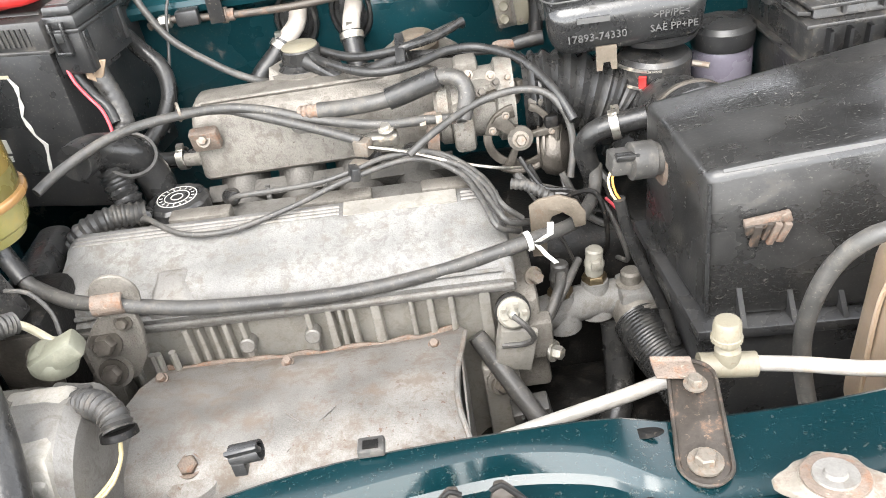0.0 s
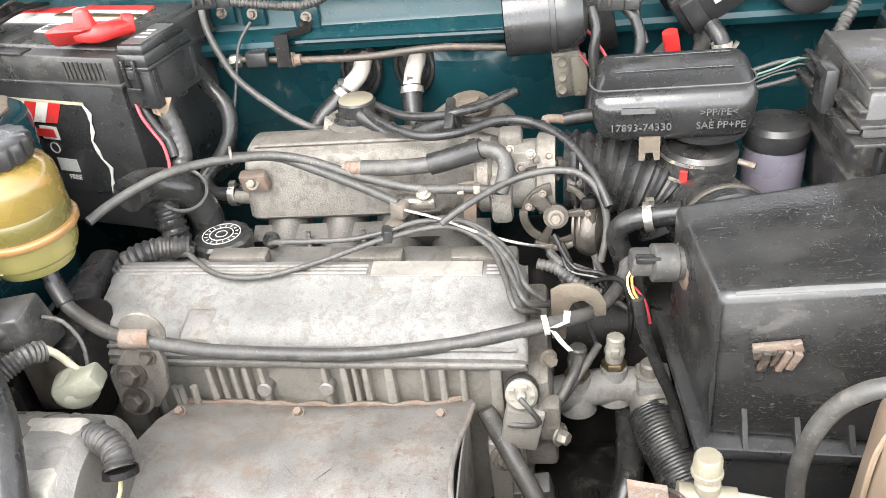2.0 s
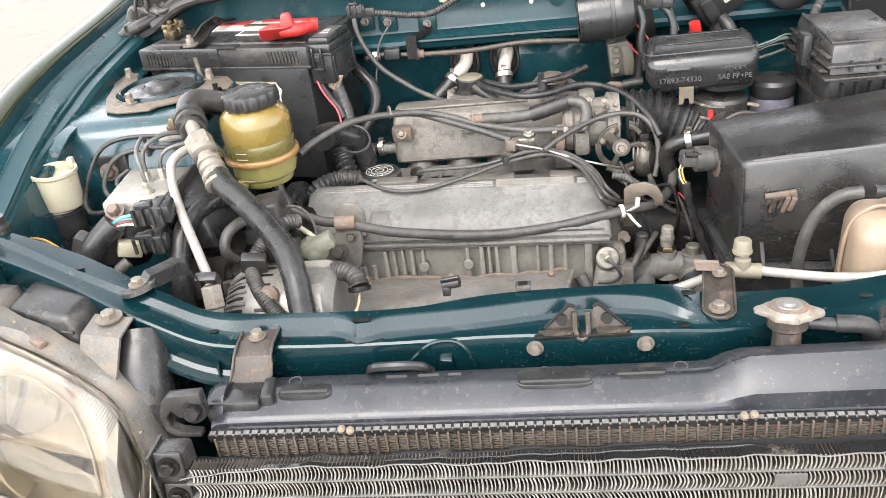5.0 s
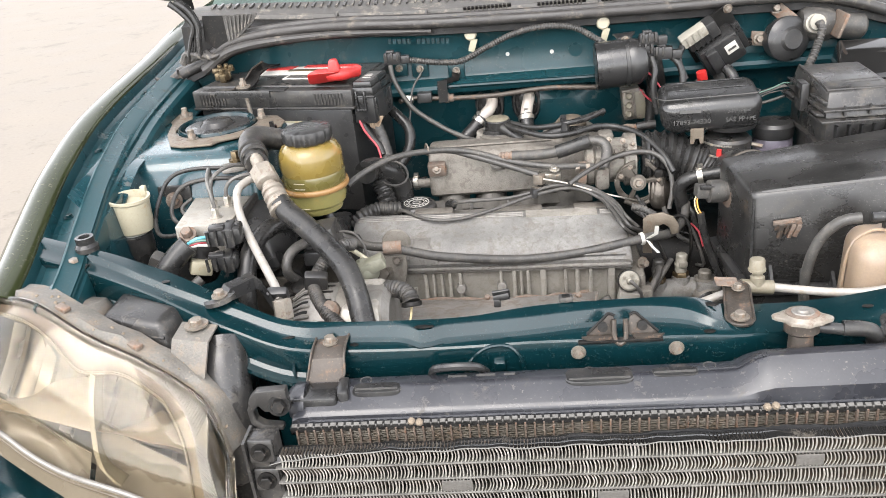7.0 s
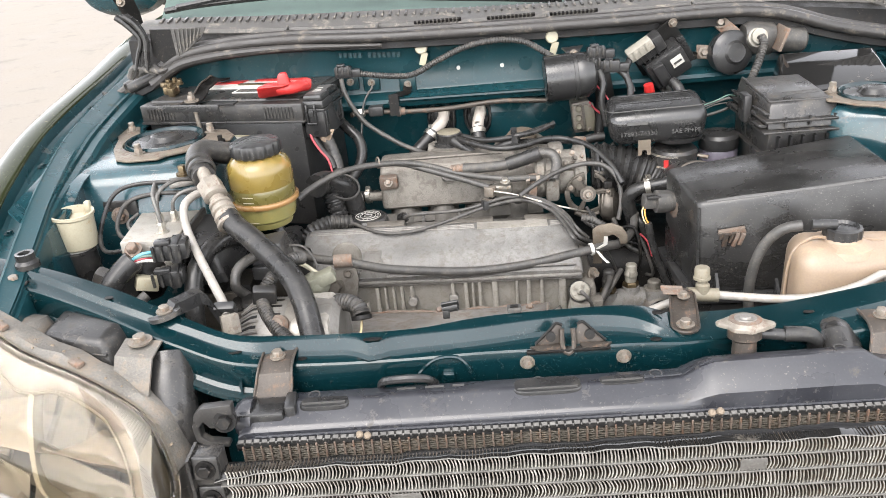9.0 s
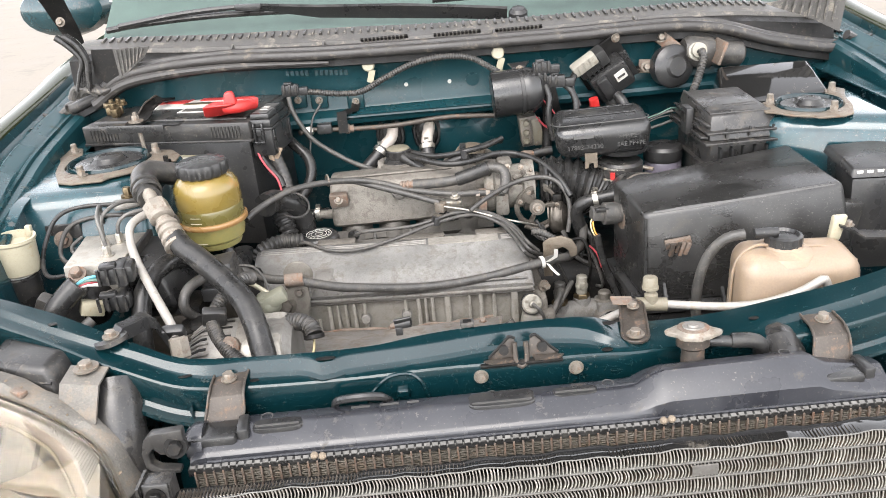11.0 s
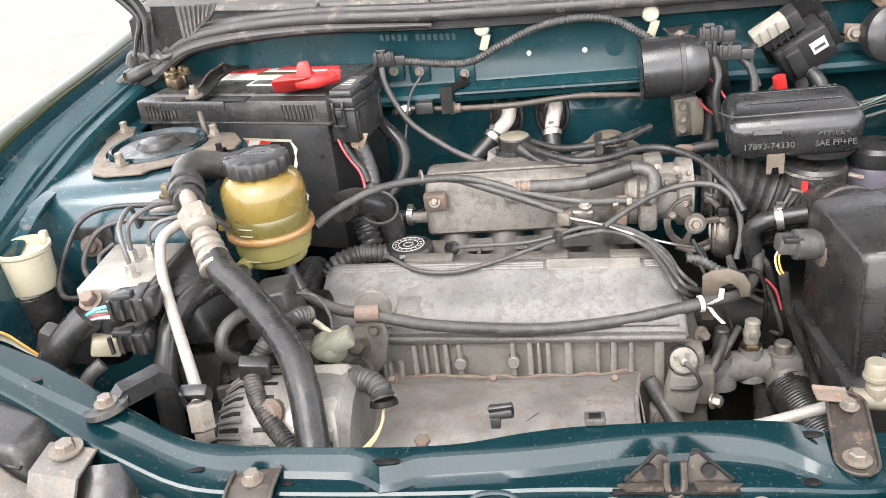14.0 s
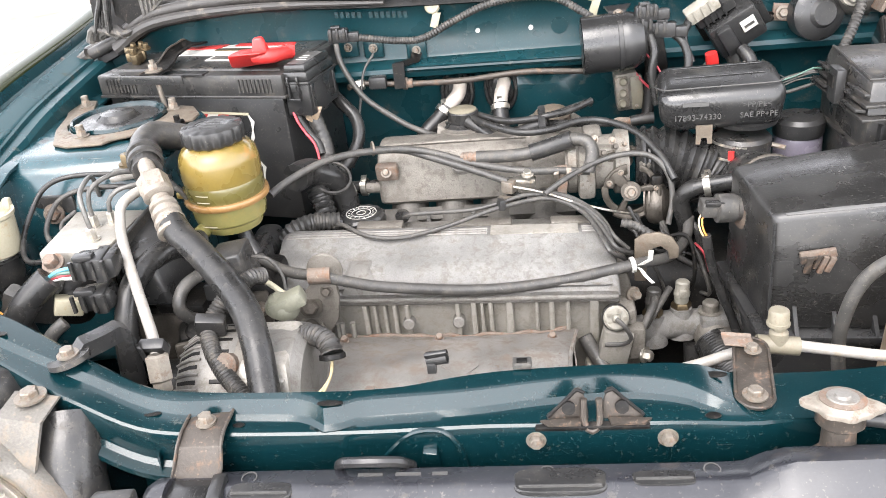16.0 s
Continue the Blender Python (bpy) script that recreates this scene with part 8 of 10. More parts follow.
def make_relay():
    r = thing("solenoid_block", (0.15, 0.67, 0.96), "beige and grey stained solenoid block on the firewall", "solenoid")
    part("block", box((0.147, 0.668, 0.978), (0.032, 0.035, 0.055), (0, -6, 0)), ALU_DULL, r, bevel=0.003)
    part("face", box((0.14, 0.652, 0.978), (0.018, 0.008, 0.046), (0, -6, 0)), FITTING, r, bevel=0.003)
    part("side_face", box((0.161, 0.655, 0.976), (0.018, 0.012, 0.05), (0, -6, 0)), STAINED_CREAM, r, bevel=0.003)
    for z in (0.962, 0.977, 0.994):
        part("port", lathe((0.1405, 0.6485, z), (0, -1, 0.2), [(0.0062, 0), (0.0062, 0.004), (0.0045, 0.006), (0.0005, 0.005)], 14), STAINED_CREAM, r)
    for z in (0.957, 0.998):
        part("screw", bolt((0.16, 0.649, z), (0, -1, 0.2), 0.003, 0.003), BOLT, r)
    part("thick_cable", tube([(0.183, 0.66, 1.04), (0.18, 0.655, 1.0), (0.178, 0.65, 0.97), (0.172, 0.63, 0.94)], 0.0085, 12), DARK, r)
    part("side_box", box((0.185, 0.66, 1.03), (0.03, 0.03, 0.05), (0, -10, 0)), DARK, r, bevel=0.004)
    return r


make_relay()


def make_coil():
    c = thing("ignition_coil", (0.28, 0.66, 1.04), "black ignition coil with igniter and pale connector", "ignition coil")
    m = pose(0.282, 0.655, 1.07, 18, -32, 0)
    w = lambda x, y, z: m @ Vector((x, y, z))
    part("plate", box(w(0.005, 0.012, 0), (0.088, 0.004, 0.088), (18, -32, 0)), DARK, c, bevel=0.001)
    part("coil_body", hexa([w(-0.032, -0.03, -0.035), w(0.036, -0.03, -0.035), w(0.036, 0.01, -0.035), w(-0.032, 0.01, -0.035), w(-0.032, -0.03, 0.018), w(0.036, -0.03, 0.018), w(0.036, 0.01, 0.018), w(-0.032, 0.01, 0.018)]), BLACK_GLOSS, c, bevel=0.005)
    part("core_bar", hexa([w(-0.024, -0.04, -0.03), w(-0.004, -0.04, -0.03), w(-0.004, -0.028, -0.03), w(-0.024, -0.028, -0.03), w(-0.024, -0.04, 0.015), w(-0.004, -0.04, 0.015), w(-0.004, -0.028, 0.015), w(-0.024, -0.028, 0.015)]), BLACK, c, bevel=0.004)
    st = part("sticker", plate([w(0.008, -0.0315, -0.012), w(0.028, -0.0315, -0.012), w(0.028, -0.0315, 0.006), w(0.008, -0.0315, 0.006)], w(0, -0.001, 0) - w(0, 0, 0)), WHITE, c, "white sticker")
    part("print_bar", plate([w(0.011, -0.033, -0.006), w(0.025, -0.033, -0.006), w(0.025, -0.033, -0.002), w(0.011, -0.033, -0.002)], w(0, -0.0006, 0) - w(0, 0, 0)), RUBBER_GREY, st)
    part("igniter", box(w(-0.01, -0.005, 0.036), (0.055, 0.026, 0.03), (18, -32, 0)), BLACK, c, bevel=0.003)
    part("pale_connector", box(w(-0.022, -0.014, 0.048), (0.045, 0.02, 0.02), (18, -32, 0)), CREAM_GREY, c, "grey white connector", bevel=0.003)
    for k in range(3):
        part("connector_rib", box(w(-0.034 + 0.011 * k, -0.0245, 0.05), (0.003, 0.003, 0.018), (18, -32, 0)), CREAM_GREY, c)
    for k in range(4):
        part("cooling_rib", box(w(-0.026 + 0.009 * k, -0.0195, 0.034), (0.003, 0.004, 0.024), (18, -32, 0)), BLACK_GLOSS, c)
    part("side_flange", box(w(0.042, -0.008, -0.008), (0.012, 0.008, 0.055), (18, -32, 0)), BLACK_GLOSS, c, bevel=0.002)
    for x, z in ((-0.038, 0.03), (0.046, 0.04), (0.048, -0.04), (-0.036, -0.04)):
        part("bolt", bolt(w(x, 0.006, z), m.to_3x3() @ Vector((0, -1, 0)), 0.007, 0.008), BOLT if z > 0 else DARK, c)
    part("tower", tube([w(-0.02, -0.02, -0.036), w(-0.022, -0.026, -0.05), w(-0.03, -0.03, -0.058)], 0.009, 14), RUBBER_GREY, c)
    return c


make_coil()
hose("coil_lead", [(0.255, 0.625, 1.016), (0.245, 0.612, 1.012), (0.236, 0.6, 1.008), (0.228, 0.585, 1.0)], 0.0085, RUBBER_GREY, "thick ignition lead from the coil", "wire")
tagged(part("red_boot", lathe((0.257, 0.598, 1.008), (-0.22, -0.1, 1), [(0.0075, 0), (0.0085, 0.024), (0.008, 0.034)], 18), RED, at=(0.257, 0.598, 1.008)), "short bright red rubber boot under the coil", "boot")


def make_actuator():
    a = thing("cruise_actuator", (0.42, 0.65, 1.03), "black round vacuum actuator with plug and rusty brackets", "actuator")
    part("drum", lathe((0.4, 0.65, 1.07), (0.25, -1, 0.15), [(0.02, -0.03), (0.034, -0.02), (0.037, 0.0), (0.037, 0.004), (0.031, 0.01), (0.02, 0.013), (0.016, 0.018), (0.0005, 0.018)], 36), BLACK, a)
    part("body", lathe((0.44, 0.668, 1.088), (1, 0.1, -0.15), [(0.02, -0.02), (0.027, -0.01), (0.027, 0.03), (0.022, 0.034), (0.022, 0.085), (0.018, 0.09)], 28), RUBBER_GREY, a)
    part("plug", lathe((0.436, 0.64, 1.092), (0.1, -1, 0.4), [(0.015, 0), (0.016, 0.008), (0.013, 0.01), (0.013, 0.018)], 16), CREAM_GREY, a, "cream connector plug")
    for p, q in (((0.358, 0.672, 1.07), (0.392, 0.66, 1.068)), ((0.385, 0.682, 1.117), (0.41, 0.665, 1.095))):
        d = (Vector(q) - Vector(p)).normalized()
        s = Vector((0, 0, 1)).cross(d).cross(d).normalized() * 0.012
        part("bracket", plate([Vector(p) - d * 0.012 - s, Vector(q) - s, Vector(q) + s, Vector(p) - d * 0.012 + s], (0, -0.004, 0)), RUSTY, a, "rusty steel bracket", bevel=0.001)
        part("bolt", bolt(Vector(p) + Vector((0, -0.006, 0)), (0, -1, 0.2), 0.0085, 0.009), BOLT, a)
    part("rusty_edge", box((0.475, 0.64, 1.09), (0.006, 0.05, 0.04), (0, 20, 0)), RUSTY, a, bevel=0.002)
    return a


make_actuator()
hose("actuator_conduit", [(0.436, 0.615, 1.1), (0.438, 0.605, 1.09), (0.425, 0.59, 1.06), (0.405, 0.57, 1.025), (0.395, 0.555, 0.99)], 0.0075, CONDUIT, "grey corrugated conduit from the actuator plug", "conduit", ribs=0.005)
for pts in ([(0.31, 0.58, 0.99), (0.35, 0.58, 1.005), (0.385, 0.57, 1.015)], [(0.31, 0.56, 0.985), (0.35, 0.555, 0.995), (0.385, 0.55, 1.008)]):
    hose("thin_pipe", pts, 0.003, RUBBER_GREY, "thin grey metal pipe behind the resonator", "pipe", group="thin pipes")


# ---- hoses and cables ----
G = "engine bay hoses"
bh = thing("breather_hose", (-0.3, 0.3, 0.9), "long dusty rubber hose lying across the engine front", "hose", G)
breather_line = [(-0.336, 0.325, 0.955), (-0.331, 0.322, 0.938), (-0.318, 0.31, 0.92), (-0.3, 0.3, 0.912), (-0.27, 0.283, 0.909), (-0.238, 0.272, 0.91), (-0.209, 0.274, 0.9), (-0.169, 0.28, 0.887), (-0.085, 0.294, 0.87), (-0.032, 0.3, 0.866), (0.023, 0.307, 0.867), (0.066, 0.313, 0.871), (0.109, 0.322, 0.875), (0.131, 0.33, 0.875), (0.163, 0.355, 0.868), (0.187, 0.39, 0.872), (0.196, 0.42, 0.886)]
part("hose", tube(breather_line, 0.0065), RUBBER_GREY, bh)
part("sleeve", tube(breather_line[11:14], 0.0069, 14), RUBBER_GREY, bh, "worn outer sleeve")
part("sleeve", tube(breather_line[:3], 0.0085, 14), RUBBER, bh)
tagged(part("hose_clip", lathe((-0.25, 0.272, 0.91), (1, 0.02, 0), [(0.0078, 0), (0.0098, 0.0005), (0.0098, 0.026), (0.0078, 0.0265)], 18), RUSTY, at=(-0.24, 0.274, 0.91)), "rusty steel clip round the dusty hose", "clip")
tie = thing("cable_tie", (0.116, 0.322, 0.876), "white plastic tie knotted round the hose", "cable tie")
part("loop", lathe((0.113, 0.323, 0.8755), (1, 0.2, 0.1), [(0.0078, 0), (0.0092, 0.0005), (0.0092, 0.005), (0.0078, 0.0055)], 18), WHITE, tie)
part("tail", sheet([[(0.12, 0.314, 0.88), (0.126, 0.314, 0.88)], [(0.131, 0.312, 0.888), (0.137, 0.314, 0.886)], [(0.132, 0.312, 0.9), (0.138, 0.314, 0.898)]], (0, 0.001, 0)), WHITE, tie)
part("tail", sheet([[(0.12, 0.313, 0.878), (0.125, 0.313, 0.876)], [(0.127, 0.309, 0.868), (0.132, 0.31, 0.867)], [(0.135, 0.306, 0.86), (0.139, 0.307, 0.86)]], (0, 0.001, 0)), WHITE, tie)
hook = plate([(0.121, 0.352, 0.84), (0.134, 0.35, 0.84), (0.136, 0.35, 0.872), (0.141, 0.348, 0.884), (0.15, 0.346, 0.888), (0.158, 0.344, 0.882), (0.16, 0.343, 0.872), (0.17, 0.342, 0.874), (0.17, 0.342, 0.888), (0.163, 0.343, 0.9), (0.148, 0.346, 0.906), (0.13, 0.35, 0.902), (0.121, 0.352, 0.895)], (0, -0.004, 0))
tagged(part("lifting_hook", hook, PLATE, at=(0.12, 0.35, 0.84), bevel=0.001), "rust-stained steel engine lifting hook", "hook")
hose("throttle_cable", [(-0.311, 0.375, 0.968), (-0.293, 0.4, 0.975), (-0.257, 0.43, 0.984), (-0.221, 0.455, 0.984), (-0.164, 0.48, 0.977), (-0.12, 0.482, 0.968), (-0.068, 0.469, 0.955), (-0.007, 0.45, 0.949), (0.043, 0.454, 0.944), (0.078, 0.455, 0.94)], 0.0055, RUBBER_GREY, "grey rubber covered cable crossing the intake plenum", "cable", group=G)
hose("throttle_cable", [(-0.2, 0.472, 0.982), (-0.16, 0.486, 0.973), (-0.134, 0.484, 0.965), (-0.069, 0.459, 0.95), (-0.025, 0.438, 0.94)], 0.0055, RUBBER_GREY, "grey rubber covered cable crossing the intake plenum", "cable", group=G)
tagged(part("wire_tie", lathe((-0.199, 0.472, 0.983), (1, 0.4, -0.1), [(0.0085, 0), (0.0097, 0.0004), (0.0097, 0.0025), (0.0085, 0.003)], 16), BOLT, at=(-0.199, 0.472, 0.983)), "twisted rusty wire tie holding two cables", "wire tie")
cb = thing("cable_bracket", (-0.02, 0.44, 0.92), "small steel cable bracket with adjuster nuts", "bracket")
part("foot", box((-0.01, 0.452, 0.932), (0.04, 0.012, 0.014), (20, 0, 0)), ZINC, cb, bevel=0.003)
part("clamp", box((-0.024, 0.437, 0.934), (0.016, 0.014, 0.016), (0, 0, -25)), BOLT, cb, bevel=0.002)
part("clamp", box((-0.03, 0.43, 0.918), (0.018, 0.012, 0.01), (0, 0, -25)), BOLT, cb, bevel=0.002)
part("nut", bolt((0.0, 0.445, 0.945), (0, -0.4, 1), 0.007, 0.006), ZINC, cb)
cb2 = thing("cable_bracket", (0.045, 0.455, 0.92), "rusty brown steel cable stop bracket", "bracket")
part("stay", sheet([[(0.038, 0.455, 0.95), (0.05, 0.456, 0.95)], [(0.038, 0.453, 0.925), (0.05, 0.454, 0.925)], [(0.036, 0.455, 0.905), (0.048, 0.456, 0.902)], [(0.02, 0.47, 0.898), (0.035, 0.475, 0.896)]], (0, 0.003, 0)), RUSTY, cb2)
for x in (0.036, 0.052):
    part("nut", lathe((x, 0.4545, 0.942), (1, 0, 0), [(0.0075, -0.003), (0.0075, 0.003)], 6), BOLT, cb2)
hose("bare_cable", [(-0.02, 0.432, 0.936), (0.02, 0.42, 0.93), (0.06, 0.41, 0.918), (0.1, 0.41, 0.905), (0.125, 0.43, 0.89)], 0.0018, ZINC, "bare bright steel throttle cable", "cable", seg=8)
hose("plug_lead", [(-0.245, 0.41, 0.905), (-0.235, 0.4, 0.911), (-0.197, 0.37, 0.9075), (-0.153, 0.367, 0.905), (-0.098, 0.383, 0.91), (-0.036, 0.405, 0.92), (0.024, 0.42, 0.922), (0.063, 0.4, 0.912), (0.08, 0.358, 0.905), (0.09, 0.325, 0.895), (0.11, 0.35, 0.87)], 0.0032, RUBBER_GREY, "black spark plug lead draped over the valve cover", "wire", group="spark plug leads")
hose("plug_lead", [(-0.16, 0.425, 0.905), (-0.15, 0.415, 0.913), (-0.123, 0.412, 0.915), (-0.072, 0.412, 0.916), (-0.035, 0.415, 0.922), (-0.002, 0.425, 0.926), (0.042, 0.425, 0.922), (0.072, 0.395, 0.912), (0.088, 0.355, 0.903), (0.1, 0.335, 0.892), (0.12, 0.36, 0.87)], 0.0032, RUBBER_GREY, "black spark plug lead draped over the valve cover", "wire", group="spark plug leads")
hose("plug_lead", [(0.0, 0.44, 0.915), (0.02, 0.432, 0.925), (0.055, 0.42, 0.92), (0.085, 0.39, 0.908), (0.098, 0.355, 0.898), (0.115, 0.355, 0.88)], 0.0032, RUBBER_GREY, "black spark plug lead draped over the valve cover", "wire", group="spark plug leads")
hose("plug_lead", [(0.01, 0.428, 0.922), (0.06, 0.408, 0.918), (0.088, 0.372, 0.906), (0.096, 0.34, 0.893), (0.125, 0.37, 0.865)], 0.0032, RUBBER_GREY, "black spark plug lead draped over the valve cover", "wire", group="spark plug leads")
for x, y, z in ((-0.25, 0.42, 0.902), (-0.165, 0.432, 0.902), (-0.02, 0.45, 0.912), (0.02, 0.452, 0.912)):
    tagged(part("plug_boot", lathe((x, y + 0.012, z - 0.004), (0.5, -1, 0.5), [(0.0085, -0.006), (0.009, 0.004), (0.0065, 0.01), (0.0045, 0.018)], 16), RUBBER, at=(x, y, z)), "black rubber spark plug boot", "boot", "spark plug boots")
tagged(part("lead_clip", box((-0.034, 0.408, 0.923), (0.009, 0.014, 0.014), (0, 10, 20)), BLACK, at=(-0.034, 0.408, 0.92), bevel=0.002), "black plastic clip holding the plug leads", "clip")
hose("accelerator_cable", [(0.02, 0.405, 0.935), (0.045, 0.42, 0.946), (0.085, 0.445, 0.956), (0.125, 0.452, 0.962), (0.155, 0.448, 0.957), (0.172, 0.435, 0.938), (0.176, 0.425, 0.91), (0.17, 0.415, 0.88)], 0.0042, RUBBER_GREY, "looped grey cable sheath over the throttle cam", "cable", group=G)
hose("bypass_hose", [(0.242, 0.405, 0.938), (0.213, 0.41, 0.932), (0.194, 0.412, 0.926), (0.185, 0.416, 0.91), (0.19, 0.42, 0.884), (0.195, 0.424, 0.86), (0.185, 0.43, 0.838), (0.168, 0.435, 0.82)], 0.0125, RUBBER, "bent black rubber bypass hose to the air box", group=G)
tagged(part("hose_clamp", clamp_ring((0.213, 0.41, 0.932), (1, -0.15, 0.2), 0.0128), ZINC, at=(0.213, 0.41, 0.93)), "bright steel hose clamp on the bypass hose", "clamp", "hose clamps")
hose("ventilation_hose", [(-0.0645, 0.4720, 0.9624), (-0.0299, 0.4720, 0.9614), (0.0053, 0.4720, 0.9636), (0.0367, 0.4720, 0.9721), (0.0614, 0.4680, 0.9797), (0.0758, 0.4620, 0.9778), (0.0815, 0.4560, 0.9690), (0.0799, 0.4500, 0.9569), (0.0750, 0.4450, 0.9443)], 0.0095, RUBBER_GREY, "bent grey rubber ventilation hose over the plenum", group=G)
hose("hose_sleeve", [(0.0053, 0.4720, 0.9636), (0.0222, 0.4720, 0.9678), (0.0367, 0.4720, 0.9721), (0.0580, 0.4690, 0.9794)], 0.0128, RUBBER, "black outer sleeve on the ventilation hose", "sleeve")
hose("hose_nipple", [(-0.0813, 0.4780, 0.9600), (-0.0703, 0.4720, 0.9627), (-0.0599, 0.4720, 0.9622), (-0.0518, 0.4720, 0.9618)], 0.008, RUSTY, "rusty ribbed hose nipple with a clamp", "nipple", ribs=0.006)
hose("vacuum_boot", [(-0.0804, 0.5580, 0.9836), (-0.0709, 0.5550, 0.9772), (-0.0569, 0.5500, 0.9687), (-0.0464, 0.5450, 0.9625)], 0.0088, RUBBER, "black moulded rubber boot on the vacuum hose", "boot")
hose("vacuum_sleeve", [(-0.0477, 0.5460, 0.9635), (-0.0347, 0.5410, 0.9579), (-0.0085, 0.5350, 0.9548), (0.0198, 0.5300, 0.9539), (0.0460, 0.5280, 0.9569)], 0.0066, CONDUIT, "black taped vacuum hose beside the valve", "hose", ribs=0.007, depth=0.05)
hose("vacuum_boot", [(-0.0186, 0.5450, 0.9625), (0.0009, 0.5420, 0.9702), (0.0167, 0.5400, 0.9755), (0.0304, 0.5380, 0.9790)], 0.0098, RUBBER, "black moulded rubber boot on the vacuum hose", "boot")
hose("vacuum_hose", [(-0.075, 0.565, 0.985), (-0.05, 0.53, 0.985), (-0.008, 0.5, 0.982), (0.032, 0.5, 0.983), (0.07, 0.52, 0.985), (0.105, 0.52, 0.982), (0.14, 0.49, 0.975), (0.166, 0.45, 0.955), (0.178, 0.425, 0.935)], 0.0055, RUBBER, "thin black vacuum hose above the throttle body", group=G)
hose("vacuum_hose", [(-0.07, 0.585, 0.983), (-0.03, 0.555, 0.98), (0.01, 0.54, 0.985), (0.03, 0.535, 0.99), (0.06, 0.55, 0.99), (0.09, 0.57, 0.995)], 0.0055, RUBBER, "thin black vacuum hose above the throttle body", group=G)
hose("vacuum_hose", [(0.0, 0.56, 0.972), (0.03, 0.555, 0.983), (0.06, 0.565, 0.988), (0.085, 0.58, 0.99), (0.09, 0.6, 0.98)], 0.0048, RUBBER, "thin black vacuum hose above the throttle body", group=G)
hose("vacuum_hose", [(-0.02, 0.57, 0.96), (0.01, 0.55, 0.97), (0.03, 0.548, 0.975), (0.07, 0.53, 0.978), (0.12, 0.52, 0.978)], 0.0055, RUBBER, "thin black vacuum hose above the throttle body", group=G)
hose("vacuum_hose", [(0.1390, 0.5480, 0.9692), (0.1496, 0.5490, 0.9707), (0.1613, 0.5500, 0.9716), (0.1700, 0.5500, 0.9717)], 0.0088, RUBBER, "short black vacuum hose at the resonator", group=G)
hose("brass_elbow", [(0.1201, 0.5400, 0.9681), (0.1208, 0.5450, 0.9722), (0.1279, 0.5470, 0.9715), (0.1408, 0.5480, 0.9697)], 0.006, RUSTY, "rusty elbow at the end of the vacuum hose", "elbow")
tagged(part("hose_clip", box((0.022, 0.535, 0.985), (0.01, 0.05, 0.014), (15, 0, 0)), BLACK, at=(0.022, 0.535, 0.985), bevel=0.002), "black plastic clip joining the vacuum hoses", "clip")
for x, dx in ((-0.104, -0.03), (-0.038, 0.002)):
    h = thing("heater_hose", (x, 0.69, 0.98), "white heater pipe stub clamped to a black hose", "hose", G)
    part("grommet", rings(bmesh.new(), [[Vector((x + 0.003 + k * 0.024 * math.cos(a), 0.697 - d, 0.985 + k * 0.035 * math.sin(a))) for a in (2 * math.pi * i / 24 for i in range(24))] for k, d in ((1.1, 0.0), (1.09, 0.005), (1.0, 0.009), (0.86, 0.009), (0.78, 0.005), (0.62, 0.005), (0.58, 0.012), (0.42, 0.013))]), RUBBER, h)
    part("pipe", tube([(x + 0.008, 0.695, 0.996), (x + 0.008, 0.68, 0.994), (x + 0.004, 0.672, 0.984), (x + dx * 0.5, 0.662, 0.968)], 0.0105, 16), HEATER_PIPE, h, "cream white plastic pipe")
    part("rubber_hose", tube([(x + dx * 0.4, 0.664, 0.97), (x + dx * 0.8, 0.655, 0.957), (x + dx * 1.6, 0.64, 0.935), (x + dx * 2.0, 0.62, 0.9)], 0.0125, 16), RUBBER, h)
    part("clamp", clamp_ring((x + dx * 0.55, 0.661, 0.965), (dx, -0.02, -0.03), 0.0128), ZINC, h, "bright steel clamp")
hose("fuel_pipe", [(-0.255, 0.64, 1.018), (-0.237, 0.652, 1.019), (-0.169, 0.655, 1.013), (-0.086, 0.655, 1.012), (0.0, 0.657, 1.017), (0.086, 0.657, 1.012)], 0.0052, BROWN_STEEL, "dark grimy fuel pipe along the firewall ledge", "pipe", group=G)
ff = thing("fuel_fitting", (-0.21, 0.65, 1.02), "black and grey fuel pipe fitting on a bracket", "fitting")
part("nut", lathe((-0.245, 0.651, 1.018), (1, 0, 0), [(0.008, 0), (0.008, 0.012), (0.006, 0.013)], 6), ZINC, ff)
part("body", box((-0.212, 0.65, 1.02), (0.026, 0.018, 0.018)), BLACK, ff, bevel=0.003)
part("bracket", sheet([[(-0.1872, 0.6420, 1.0100), (-0.1709, 0.6420, 1.0104)], [(-0.1872, 0.6450, 1.0464), (-0.1704, 0.6450, 1.0471)], [(-0.1849, 0.6600, 1.0435), (-0.1708, 0.6550, 1.0409)], [(-0.1637, 0.6720, 1.0450), (-0.1514, 0.6720, 1.0393)], [(-0.1620, 0.6840, 1.0542), (-0.1472, 0.6840, 1.0497)]], (0, 0.003, 0)), DARK, ff, "dark grimy folded steel strap")
part("collar", lathe((-0.176, 0.655, 1.014), (1, 0, -0.05), [(0.009, 0), (0.009, 0.006), (0.0068, 0.007), (0.0068, 0.014)], 14), RUSTY, ff)
hose("grey_cable", [(-0.266, 0.652, 1.08), (-0.263, 0.645, 1.06), (-0.25, 0.632, 1.035), (-0.226, 0.612, 1.008), (-0.176, 0.585, 0.98), (-0.14, 0.57, 0.966), (-0.118, 0.585, 0.952)], 0.0048, RUBBER_GREY, "grey cable sagging from firewall to plenum", "cable", group=G)
